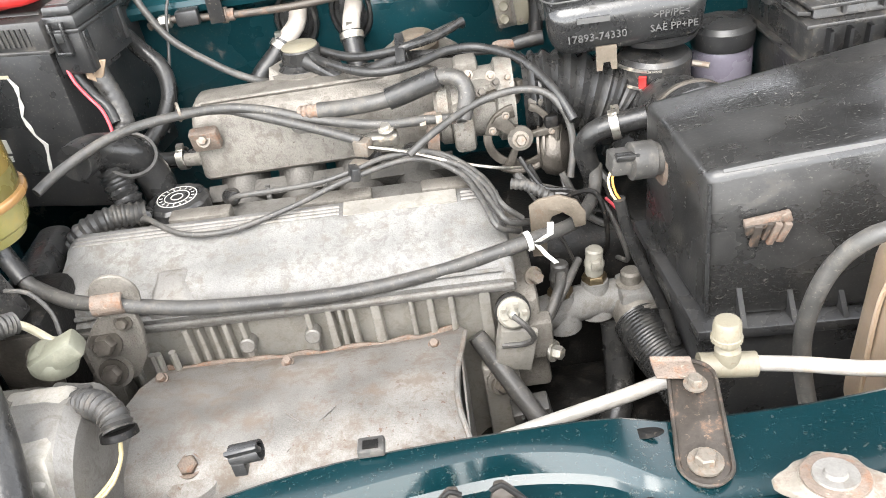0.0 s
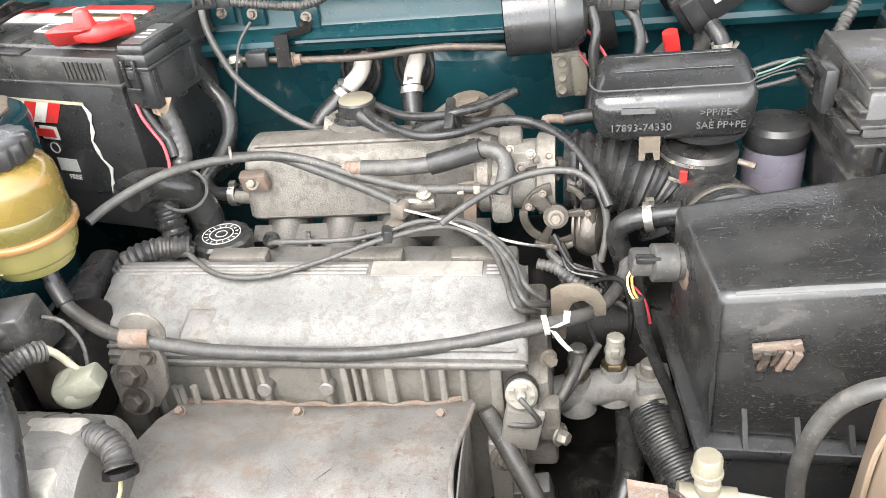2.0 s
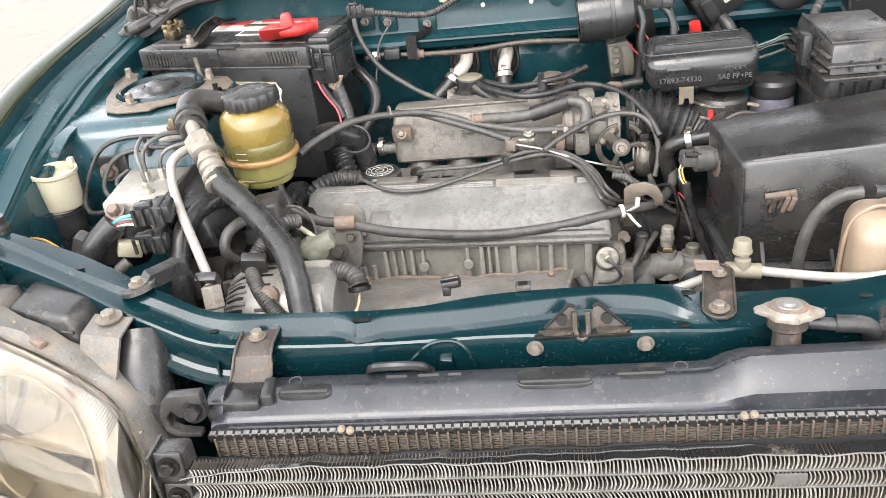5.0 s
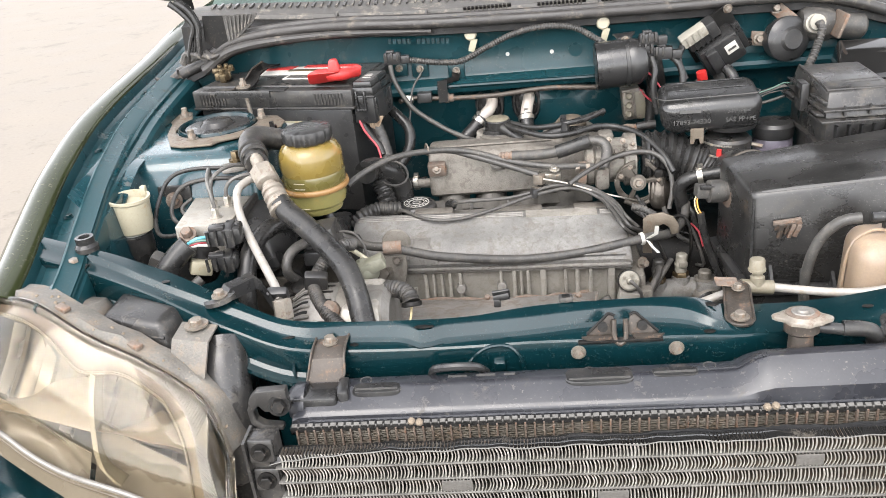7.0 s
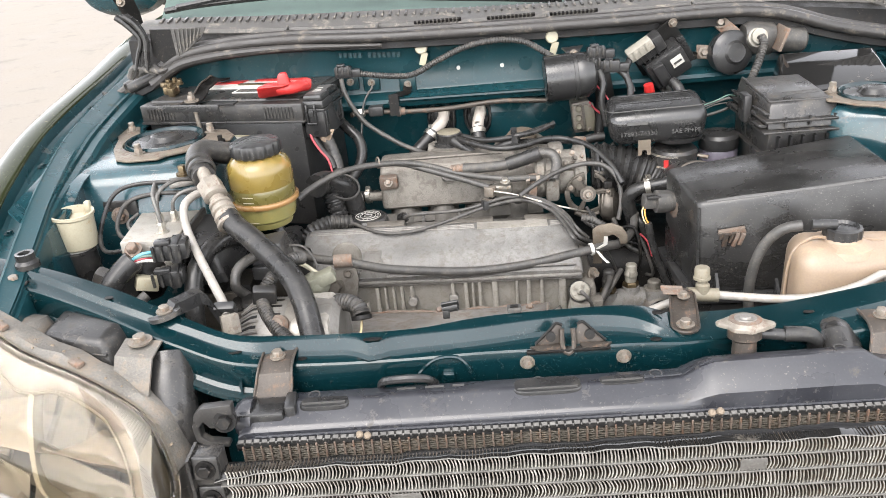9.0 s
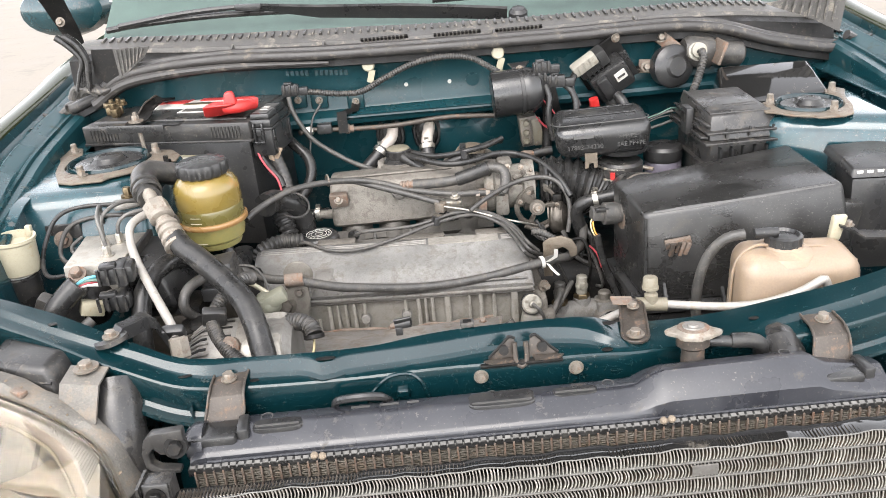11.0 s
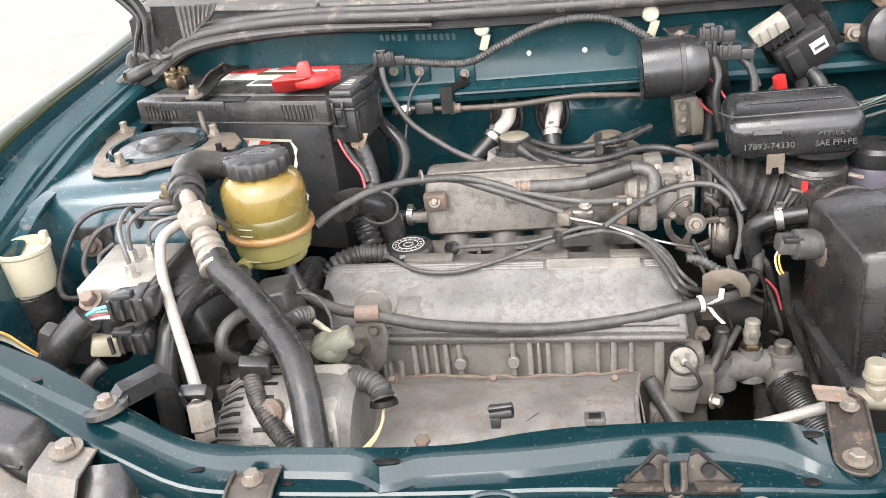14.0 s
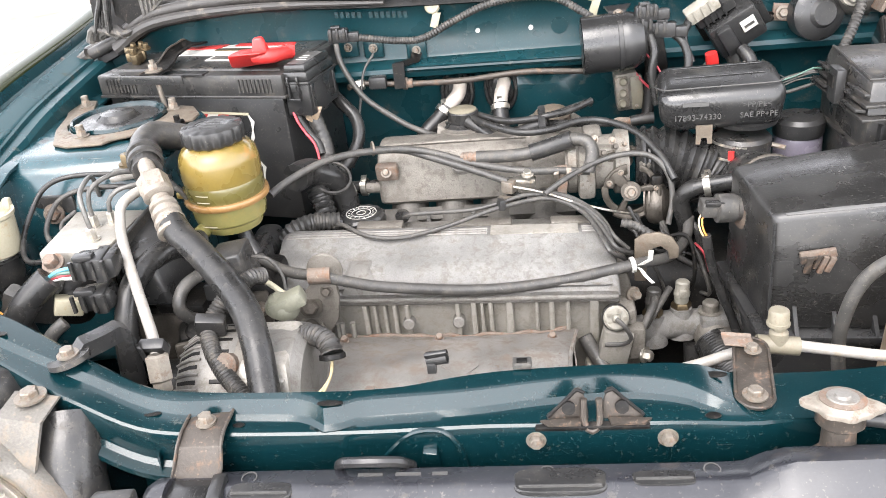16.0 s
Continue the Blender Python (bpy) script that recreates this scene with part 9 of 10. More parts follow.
hose("grey_cable", [(-0.215, 0.66, 1.06), (-0.232, 0.65, 1.035), (-0.24, 0.63, 0.99), (-0.245, 0.6, 0.95), (-0.25, 0.57, 0.92)], 0.0022, RUBBER_GREY, "thin grey earth wire", "wire", group=G)
hose("firewall_conduit", [(-0.235, 0.66, 1.085), (-0.178, 0.664, 1.075), (-0.14, 0.663, 1.076), (-0.095, 0.66, 1.097), (-0.045, 0.654, 1.117), (0.003, 0.65, 1.124), (0.05, 0.645, 1.119), (0.085, 0.635, 1.1), (0.1, 0.63, 1.09)], 0.006, CONDUIT, "corrugated black conduit running across the firewall", "conduit", ribs=0.0045)
hose("heater_return_hose", [(-0.28, 0.625, 1.02), (-0.262, 0.606, 1.008), (-0.24, 0.591, 0.987), (-0.237, 0.577, 0.961), (-0.25, 0.563, 0.936), (-0.268, 0.549, 0.918), (-0.258, 0.534, 0.907), (-0.235, 0.523, 0.909), (-0.208, 0.52, 0.911)], 0.0105, RUBBER, "winding black heater hose beside the battery", group=G)
tagged(part("hose_clamp", clamp_ring((-0.226, 0.5215, 0.91), (1, -0.1, 0.05), 0.0112), ZINC, at=(-0.226, 0.52, 0.91)), "bright steel hose clamp by the plenum", "clamp", "hose clamps")
hose("battery_loom", [(-0.2857, 0.5350, 1.0208), (-0.2804, 0.5300, 1.0046), (-0.2742, 0.5250, 0.9853), (-0.2693, 0.5150, 0.9665), (-0.2697, 0.5000, 0.9542), (-0.2727, 0.4800, 0.9433), (-0.2757, 0.4600, 0.9321)], 0.0118, CONDUIT, "black tape wrapped wiring loom below the fuse box", "wiring", ribs=0.009, depth=0.04)
hose("battery_loom", [(-0.3066, 0.5300, 1.0260), (-0.3002, 0.5250, 1.0083), (-0.2907, 0.5200, 0.9924), (-0.2802, 0.5150, 0.9824), (-0.2740, 0.5050, 0.9674)], 0.0072, RUBBER, "black cable hanging below the fuse box", "wiring")
hose("red_wire", [(-0.3093, 0.5240, 1.0284), (-0.3018, 0.5140, 1.0126), (-0.2915, 0.5080, 0.9973), (-0.2804, 0.5000, 0.9849), (-0.2748, 0.4900, 0.9666), (-0.2764, 0.4820, 0.9576), (-0.2792, 0.4600, 0.9532)], 0.0022, WIRE_RED, "thin red wire beside the battery", "wire", seg=8)
flap = thing("tape_flap", (-0.2875, 0.5330, 1.0166), "two pale tan cloth tape tails under the fuse box", "tape")
part("tail", sheet([[(-0.2782, 0.5220, 1.0292), (-0.2673, 0.5220, 1.0282)], [(-0.2845, 0.5220, 1.0153), (-0.2751, 0.5220, 1.0130)], [(-0.2871, 0.5220, 1.0083), (-0.2819, 0.5220, 1.0056)]], (0, 0.003, 0)), TAN, flap, bevel=0.001)
part("tail", sheet([[(-0.2922, 0.5210, 1.0229), (-0.2858, 0.5210, 1.0238)], [(-0.2919, 0.5210, 1.0120), (-0.2829, 0.5210, 1.0068)]], (0, 0.003, 0)), TAN, flap, bevel=0.001)
hose("red_wire", [(0.158, 0.655, 1.005), (0.172, 0.64, 0.99), (0.19, 0.6, 0.985), (0.205, 0.57, 0.99)], 0.0022, WIRE_RED, "thin red wire by the resonator", "wire", seg=8)
hose("red_wire", [(0.165, 0.61, 1.045), (0.178, 0.6, 1.03), (0.19, 0.59, 1.012), (0.2, 0.58, 1.0)], 0.0018, WIRE_RED, "thin red wire by the resonator", "wire", seg=8)
for pts in ([(0.17, 0.6, 1.07), (0.175, 0.59, 1.05), (0.172, 0.585, 1.02), (0.178, 0.58, 0.98)], [(0.2, 0.61, 1.07), (0.215, 0.6, 1.055), (0.22, 0.59, 1.03), (0.21, 0.58, 1.0)], [(0.235, 0.64, 1.09), (0.222, 0.62, 1.075), (0.215, 0.605, 1.06), (0.225, 0.595, 1.03)]):
    hose("wiring_loom", pts, 0.0065, RUBBER, "black taped wiring loom near the coil", "wiring", group="coil looms")

# ---- belt side: thick hoses, ducts and wires ----
ac = thing("air_conditioning_hose", (-0.35, 0.2, 0.95), "thick black air conditioning hose with aluminium crimp fitting", "hose", G)
part("hose", tube([(-0.3720, 0.2320, 1.0045), (-0.3575, 0.2170, 0.9942), (-0.3418, 0.2060, 0.9860), (-0.3256, 0.1920, 0.9776), (-0.3000, 0.1680, 0.9635), (-0.2752, 0.1380, 0.9495), (-0.2604, 0.1100, 0.9315), (-0.2522, 0.0880, 0.9118), (-0.2466, 0.0700, 0.8987), (-0.2441, 0.0560, 0.8826), (-0.2446, 0.0450, 0.8578)], 0.0146, 20), RUBBER, ac)
o, tip = Vector((-0.408, 0.283, 1.044)), Vector((-0.3675, 0.224, 0.996))
ax = (tip - o).normalized()
part("pipe_end", lathe(o - ax * 0.012, ax, [(0.009, 0), (0.009, 0.03)], 20), FITTING, ac)
part("nut", lathe(o + ax * 0.008, ax, [(0.014, 0), (0.0172, 0.003), (0.0172, 0.022), (0.0155, 0.025)], 6), FITTING, ac, "pale hexagon union nut")
part("collar", lathe(o + ax * 0.03, ax, [(0.0165, 0), (0.0165, 0.006), (0.0145, 0.008), (0.0105, 0.009), (0.0105, 0.016)], 24), FITTING, ac)
part("crimp", lathe(o + ax * 0.044, ax, [(0.0095, 0), (0.013, 0.002), (0.0148, 0.004), (0.0152, 0.009), (0.013, 0.0105), (0.013, 0.0125), (0.0158, 0.0145), (0.0158, 0.0195), (0.0135, 0.0215), (0.0135, 0.0235), (0.0164, 0.026), (0.0164, 0.031), (0.0142, 0.033), (0.0142, 0.035), (0.0172, 0.0375), (0.0172, 0.0415), (0.015, 0.043)], 32), FITTING, ac, "pale crimped aluminium sleeve")
part("sheath", tube([(-0.4071, 0.4000, 1.0393), (-0.4224, 0.3850, 1.0482), (-0.4343, 0.3700, 1.0554), (-0.4373, 0.3500, 1.0525), (-0.4289, 0.3250, 1.0458), (-0.4111, 0.2880, 1.0411)], 0.0165, 20), CONDUIT, ac, "worn rubber sheath")
for c0 in ((-0.4255, 0.318, 1.05), (-0.4185, 0.303, 1.0475)):
    part("sheath_ring", lathe(c0, (0.45, -0.85, -0.25), [(0.0165, -0.004), (0.0195, -0.003), (0.02, 0.0), (0.0195, 0.003), (0.0165, 0.004)], 24), CONDUIT, ac)
part("clamp", clamp_ring((-0.418, 0.407, 1.042), (1, 0.1, -0.1), 0.0168, 0.006), DARK, ac)
part("bracket", box((-0.4631, 0.3350, 1.0230), (0.034, 0.03, 0.008), (0, 0, 20)), ALU, ac, bevel=0.003)
part("bracket_nut", bolt((-0.4573, 0.3350, 1.0328), (0, 0, 1), 0.009, 0.014), BRASS, ac)
wp = thing("suction_pipe", (-0.38, 0.15, 0.95), "slim white painted metal pipe with a union nut", "pipe", G)
part("pipe", tube([(-0.4168, 0.2900, 1.0222), (-0.4249, 0.2800, 1.0217), (-0.4327, 0.2680, 1.0192), (-0.4358, 0.2550, 1.0147), (-0.4341, 0.2430, 1.0040), (-0.4247, 0.2200, 0.9923), (-0.4056, 0.1860, 0.9760), (-0.3780, 0.1400, 0.9574), (-0.3544, 0.1000, 0.9427), (-0.3478, 0.0850, 0.9363)], 0.0056, 16), WHITE_PIPE, wp)
part("nut", lathe((-0.3444, 0.0800, 0.9416), (0.1, -0.35, -1), [(0.008, 0), (0.0118, 0.002), (0.0118, 0.024), (0.0095, 0.026), (0.0095, 0.034), (0.008, 0.036)], 6), FITTING, wp)
part("clip", box((-0.3502, 0.0900, 0.9426), (0.026, 0.012, 0.018), (30, 0, 0)), BLACK, wp, bevel=0.003)
hose("return_hose", [(-0.37, 0.285, 0.956), (-0.38, 0.262, 0.962), (-0.392, 0.235, 0.968), (-0.406, 0.2, 0.962), (-0.412, 0.175, 0.945), (-0.414, 0.152, 0.905), (-0.414, 0.142, 0.85)], 0.0145, RUBBER, "thick black hose dropping beside the brake unit", group=G)
hose("reservoir_hose", [(-0.383, 0.285, 0.956), (-0.4, 0.268, 0.953), (-0.43, 0.255, 0.945), (-0.44, 0.25, 0.92)], 0.0115, RUBBER, "black rubber hose on the reservoir outlet", group=G)
tagged(part("hose_clamp", clamp_ring((-0.388, 0.28, 0.956), (-0.5, -0.8, -0.1), 0.0122, 0.01), ZINC, at=(-0.388, 0.28, 0.956)), "bright spring clamp on the reservoir hose", "clamp", "hose clamps")
hose("pressure_hose", [(-0.355, 0.2, 0.9), (-0.365, 0.185, 0.925), (-0.36, 0.2, 0.945), (-0.335, 0.23, 0.95), (-0.32, 0.25, 0.94)], 0.008, RUBBER_GREY, "grey rubber pressure hose curving behind the alternator", group=G)
hose("alternator_conduit", [(-0.28, 0.215, 0.945), (-0.29, 0.2, 0.95), (-0.31, 0.176, 0.941), (-0.322, 0.152, 0.924), (-0.314, 0.128, 0.912), (-0.296, 0.104, 0.9), (-0.276, 0.085, 0.89), (-0.26, 0.07, 0.876), (-0.25, 0.058, 0.855)], 0.0098, CONDUIT, "dusty corrugated conduit over the alternator", "conduit", ribs=0.0036, depth=0.08)
tagged(part("conduit_clip", box((-0.318, 0.148, 0.928), (0.03, 0.014, 0.024), (20, 10, 10)), BLACK_DUSTY, at=(-0.318, 0.148, 0.92), bevel=0.003), "dusty black plastic clip round the conduit", "clip")
hose("alternator_lead", [(-0.2385, 0.1680, 0.8972), (-0.2245, 0.1620, 0.9030), (-0.2115, 0.1550, 0.9036), (-0.2018, 0.1470, 0.8996), (-0.1984, 0.1400, 0.8935)], 0.0125, CONDUIT, "dusty corrugated boot on the alternator plug", "conduit", ribs=0.0045, depth=0.09)
tagged(part("lead_end", lathe((-0.1984, 0.1395, 0.8945), (0.1, -0.5, -1), [(0.013, 0), (0.0135, 0.005), (0.011, 0.006), (0.008, 0.003)], 18), DARK, at=(-0.198, 0.14, 0.88)), "dark open end of the conduit boot", "boot")
for k in range(2):
    hose("yellow_wire", [(-0.1984, 0.1370, 0.8895), (-0.2014, 0.128, 0.874), (-0.212 - 0.004 * k, 0.112, 0.862), (-0.24, 0.09 - 0.004 * k, 0.86), (-0.26, 0.08, 0.855)], 0.0018, WIRE_YELLOW, "pale yellow wire looping under the boot", "wire", seg=8, group="yellow wires")
hose("terminal_lead", [(-0.262, 0.222, 0.915), (-0.285, 0.232, 0.928), (-0.305, 0.235, 0.935)], 0.0038, CREAM, "pale thick lead at the alternator terminal", "wire", seg=10)
hose("thin_wire", [(-0.305, 0.26, 0.945), (-0.285, 0.255, 0.943), (-0.272, 0.25, 0.925), (-0.268, 0.24, 0.905)], 0.0022, RUBBER_GREY, "thin grey wire beside the cover", "wire", seg=8)
jb = thing("junction_cover", (-0.325, 0.25, 0.93), "black plastic junction cover below the reservoir", "cover")
part("box", hexa([(-0.352, 0.225, 0.915), (-0.306, 0.235, 0.915), (-0.3, 0.275, 0.915), (-0.345, 0.27, 0.915), (-0.35, 0.228, 0.955), (-0.312, 0.238, 0.958), (-0.308, 0.27, 0.965), (-0.342, 0.265, 0.962)]), BLACK_DUSTY, jb, bevel=0.003)
part("step", box((-0.335, 0.222, 0.925), (0.03, 0.012, 0.02)), BLACK, jb, bevel=0.003)
hose("air_duct", [(-0.29, 0.42, 0.97), (-0.28, 0.45, 0.965), (-0.255, 0.47, 0.945), (-0.245, 0.48, 0.905), (-0.25, 0.48, 0.86)], 0.021, RUBBER, "thick black air hose behind the reservoir", group=G)
hose("ribbed_duct", [(-0.275, 0.455, 0.94), (-0.268, 0.445, 0.92), (-0.265, 0.44, 0.9), (-0.27, 0.44, 0.87)], 0.017, RUBBER, "ribbed black rubber duct by the oil cap", "duct", ribs=0.008, depth=0.1)
hose("ribbed_duct", [(-0.245, 0.425, 0.905), (-0.275, 0.415, 0.91), (-0.3, 0.405, 0.905), (-0.315, 0.4, 0.89)], 0.013, CONDUIT, "ribbed black rubber duct by the oil cap", "duct", ribs=0.007, depth=0.1)
tagged(part("hose_hoop", lathe((-0.256, 0.465, 0.948), (0.4, -0.6, 1), [(0.023, 0), (0.026, 0.0), (0.026, 0.004), (0.023, 0.004)], 28), RUBBER_GREY, at=(-0.256, 0.465, 0.948)), "thin rubber hoop round the air hose", "clamp")
for k, mt in enumerate((WIRE_BLUE, WIRE_GREEN, WIRE_RED, WIRE_WHITE)):
    hose("sensor_wire", [(-0.4542, 0.1750 - 0.004 * (k % 2), 0.9864 - 0.0035 * k), (-0.4693, 0.1660, 0.9883 - 0.003 * k), (-0.4843, 0.1650, 0.9801 - 0.001 * k)], 0.0024, mt, "thin coloured wire from the brake unit connector", "wire", seg=6, group="brake unit wires")
    hose("sensor_wire", [(-0.595, 0.165, 0.965 + 0.002 * k), (-0.57, 0.16, 0.96 + 0.003 * k), (-0.55, 0.155, 0.952 + 0.002 * k), (-0.53, 0.15, 0.945)], 0.0016, (WIRE_WHITE, WIRE_YELLOW, WIRE_GREEN, WIRE_ORANGE)[k], "thin coloured wire by the wing", "wire", seg=6, group="wing wires")
hose("taped_loom", [(-0.4800, 0.1630, 0.9823), (-0.4926, 0.1550, 0.9725), (-0.5054, 0.1450, 0.9593), (-0.5165, 0.1350, 0.9430)], 0.0165, RUBBER, "black taped wiring loom beneath the brake unit", "wiring")
hose("taped_loom", [(-0.53, 0.15, 0.945), (-0.512, 0.145, 0.935), (-0.5, 0.13, 0.91), (-0.495, 0.12, 0.87)], 0.012, DARK, "black taped wiring loom beneath the brake unit", "wiring")
hose("connector_lead", [(-0.462, 0.138, 0.945), (-0.475, 0.128, 0.935), (-0.485, 0.12, 0.91), (-0.485, 0.115, 0.87)], 0.008, RUBBER_GREY, "grey lead under the pale connector", "wiring")
for c, s, r in (((-0.5, 0.18, 0.95), (0.03, 0.03, 0.05), (0, 20, 20)), ((-0.53, 0.17, 0.945), (0.03, 0.02, 0.05), (10, 30, 0))):
    tagged(part("fabric_flap", box(c, s, r), RUBBER_GREY, at=c, bevel=0.005), "dark folded rubber flap beside the wiring", "flap")
# the near-black casting colour holds the shade around the pump
for c, s, r in (((-0.35, 0.2, 0.86), (0.06, 0.05, 0.08), (0, 0, 20)), ((-0.4, 0.25, 0.86), (0.09, 0.06, 0.1), (0, 0, 0)), ((-0.32, 0.3, 0.86), (0.06, 0.08, 0.1), (0, 0, 0))):
    pump = thing("pump_casting", c, "grimy steering pump casting, deep shade in its colour", "pump")
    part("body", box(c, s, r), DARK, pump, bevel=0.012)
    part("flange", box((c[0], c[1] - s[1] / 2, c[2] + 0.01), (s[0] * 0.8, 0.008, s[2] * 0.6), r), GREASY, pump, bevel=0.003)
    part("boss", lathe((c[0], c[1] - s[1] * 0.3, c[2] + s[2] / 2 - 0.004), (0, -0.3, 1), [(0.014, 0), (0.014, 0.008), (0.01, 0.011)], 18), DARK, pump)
    part("bolt", bolt((c[0] + s[0] * 0.25, c[1] - s[1] / 2 - 0.004, c[2] + 0.02), (0, -1, 0.2), 0.008, 0.008), BOLT, pump)

# ---- brackets on the bar ----
for x, lean in ((-0.27, 0.0), (0.371, 0.0)):
    b = thing("radiator_bracket", (x, -0.02, 0.93), "dark brown steel strap bracket holding the radiator", "bracket", "radiator brackets")
    zt = bar_top(x, 0.2).z + 0.004
    w0, w1 = 0.018, 0.02
    sh = [[(x - w0, 0.012, zt), (x + w0, 0.012, zt)], [(x - w0, -0.012, zt), (x + w0, -0.012, zt)], [(x - w0 - 0.001, -0.026, zt - 0.006), (x + w0, -0.026, zt - 0.006)], [(x - w1 - 0.002, -0.034, zt - 0.02), (x + w1 - 0.002, -0.034, zt - 0.02)], [(x - w1 - 0.006, -0.045, zt - 0.035), (x + w1 - 0.006, -0.045, zt - 0.035)], [(x - w1 - 0.007, -0.062, zt - 0.038), (x + w1 - 0.007, -0.062, zt - 0.038)]]
    part("strap", sheet(sh, (0, 0.002, -0.0025)), BROWN_STEEL, b, bevel=0.0008)
    for side in (-1, 1):
        part("strap_edge", tube([Vector(r[0 if side < 0 else 1]) + Vector((0, 0, 0.001)) for r in sh], 0.0014, 6), BROWN_STEEL, b)
    part("bolt", bolt((x, -0.004, zt + 0.001), (0, 0, 1), 0.0085, 0.008, washer=1.35), BOLT, b)
    part("rubber_mount", box((x - 0.01, -0.058, 0.893), (0.05, 0.032, 0.022)), BLACK_GLOSS, b, bevel=0.004)
    part("rubber_post", box((x + 0.02, -0.055, 0.893), (0.012, 0.03, 0.03), (0, 0, 5)), BLACK, b, bevel=0.003)
pb = thing("pipe_bracket", (0.18, 0.06, 0.915), "brown stained steel bracket clamping the white pipe", "bracket")
a0, a1 = Vector((0.176, 0.025, 0.9165)), Vector((0.188, 0.09, 0.9185))
sx = Vector((0.0145, -0.003, 0))
along = (a1 - a0).normalized()
around = [(k, math.pi * k / 10) for k in range(11)]
outline = [a0 - sx * math.cos(a) - along * 0.0145 * math.sin(a) for k, a in around] + [a1 + sx * math.cos(a) * 0.95 + along * 0.014 * math.sin(a) for k, a in around]
part("strap", plate(outline, (0, 0, -0.003)), BROWN_STEEL, pb, bevel=0.0008)
part("strap_rim", tube([q + Vector((0, 0, 0.0006)) for q in outline + outline[:1]], 0.0014, 6, straight=True), BROWN_STEEL, pb)
part("top_plate", sheet([[a1 + sx * u + Vector((-0.006, v, 0.0045 + 0.002 * (v > 0.012))) for u in (-1.1, -0.3, 0.6)] for v in (-0.003, 0.004, 0.011, 0.014)], (0, 0, -0.002)), RUSTY, pb, "rusty upper clamp plate", bevel=0.0006)
part("bolt", bolt(a0 + Vector((0, 0, 0.001)), (0, 0, 1), 0.0085, 0.007, washer=1.6), BOLT, pb)
part("bolt", bolt(a1 + Vector((-0.001, -0.01, 0.004)), (0, 0, 1), 0.0065, 0.006), BOLT, pb)
ap = thing("air_conditioning_pipe", (0.25, 0.1, 0.9), "long white painted metal pipe with a service valve", "pipe")
part("pipe", tube([(0.04, 0.115, 0.85), (0.075, 0.115, 0.862), (0.11, 0.115, 0.8725), (0.15, 0.114, 0.885), (0.18, 0.11, 0.899), (0.212, 0.107, 0.909), (0.257, 0.104, 0.904), (0.3, 0.09, 0.905), (0.34, 0.08, 0.91), (0.38, 0.076, 0.922), (0.402, 0.075, 0.934), (0.41, 0.076, 0.936), (0.416, 0.078, 0.924)], 0.0052, 14), WHITE_PIPE, ap)
part("tee", cyl((0.198, 0.108, 0.91), (0.234, 0.1055, 0.907), 0.0085), STAINED_CREAM, ap)
part("valve_stem", lathe((0.216, 0.107, 0.91), (0, 0.05, 1), [(0.0082, 0), (0.0082, 0.012), (0.0058, 0.014), (0.0058, 0.024)], 20), STAINED_CREAM, ap)
part("valve_cap", lathe((0.2152, 0.1085, 0.929), (0, 0.05, 1), [(0.0098, 0), (0.0098, 0.003), (0.009, 0.0035), (0.0086, 0.0135), (0.0075, 0.015), (0.0005, 0.0155)], 48, wave=0.02, waves=24), STAINED_CREAM, ap, "knurled cream valve cap")
la = thing("bonnet_latch", (0.045, 0.01, 0.915), "dark greasy steel bonnet latch with two ears", "latch")
for s in (-1, 1):
    ear = plate([(0.048 + s * x, 0.006 + 0.35 * z, 0.915 + z) for x, z in ((0.005, -0.004), (0.038, -0.001), (0.038, 0.003), (0.031, 0.006), (0.02, 0.018), (0.015, 0.0225), (0.01, 0.022), (0.006, 0.01))], (0, 0.003, 0))
    part("ear", ear, BROWN_STEEL, la, bevel=0.0008)
    part("ear_foot", sheet([[(0.048 + s * 0.01, 0.004, 0.917), (0.048 + s * 0.044, 0.002, 0.917)], [(0.048 + s * 0.012, -0.004, 0.9165), (0.048 + s * 0.038, -0.004, 0.9165)]], (0, 0, -0.002)), BROWN_STEEL, la)
    part("ear_edge", tube([(0.048 + s * x, 0.0035 + 0.35 * z, 0.915 + z) for x, z in ((0.038, 0.003), (0.02, 0.0185), (0.014, 0.0235), (0.008, 0.021))], 0.0015, 8), DARK, la)
    part("ring", lathe((0.048 + s * 0.021, 0.007, 0.925), (0, -1, 0.35), [(0.0055, 0), (0.0055, 0.003), (0.0035, 0.003)], 18), DARK, la)
part("slot_plate", tube([(0.039, 0.006, 0.934), (0.039, 0.0, 0.915), (0.045, -0.003, 0.908), (0.051, 0.0, 0.915), (0.051, 0.006, 0.934)], 0.0028, 8), BROWN_STEEL, la)
part("base", box((0.045, 0.008, 0.912), (0.09, 0.024, 0.004)), DARK, la, bevel=0.001)
gc = thing("plastic_clip", (-0.009, 0.05, 0.936), "small grey square plastic clip on the green bar", "clip")
part("frame", box((-0.009, 0.052, 0.9375), (0.016, 0.012, 0.006)), RUBBER_GREY, gc, bevel=0.0015)
part("slot", box((-0.009, 0.051, 0.9395), (0.009, 0.006, 0.004)), DARK, gc)
sc = thing("spring_clip", (-0.08, 0.055, 0.945), "black plastic pipe clip standing on the bar edge", "clip")
part("jaw", lathe((-0.09, 0.055, 0.943), (1, -0.05, 0.15), [(0.005, 0), (0.0062, 0.0), (0.0062, 0.018), (0.005, 0.018)], 16), BLACK, sc)
part("wing", box((-0.081, 0.05, 0.95), (0.02, 0.003, 0.009), (30, -8, 0)), BLACK, sc, bevel=0.001)
part("foot", box((-0.086, 0.052, 0.937), (0.008, 0.008, 0.01)), BLACK, sc, bevel=0.001)
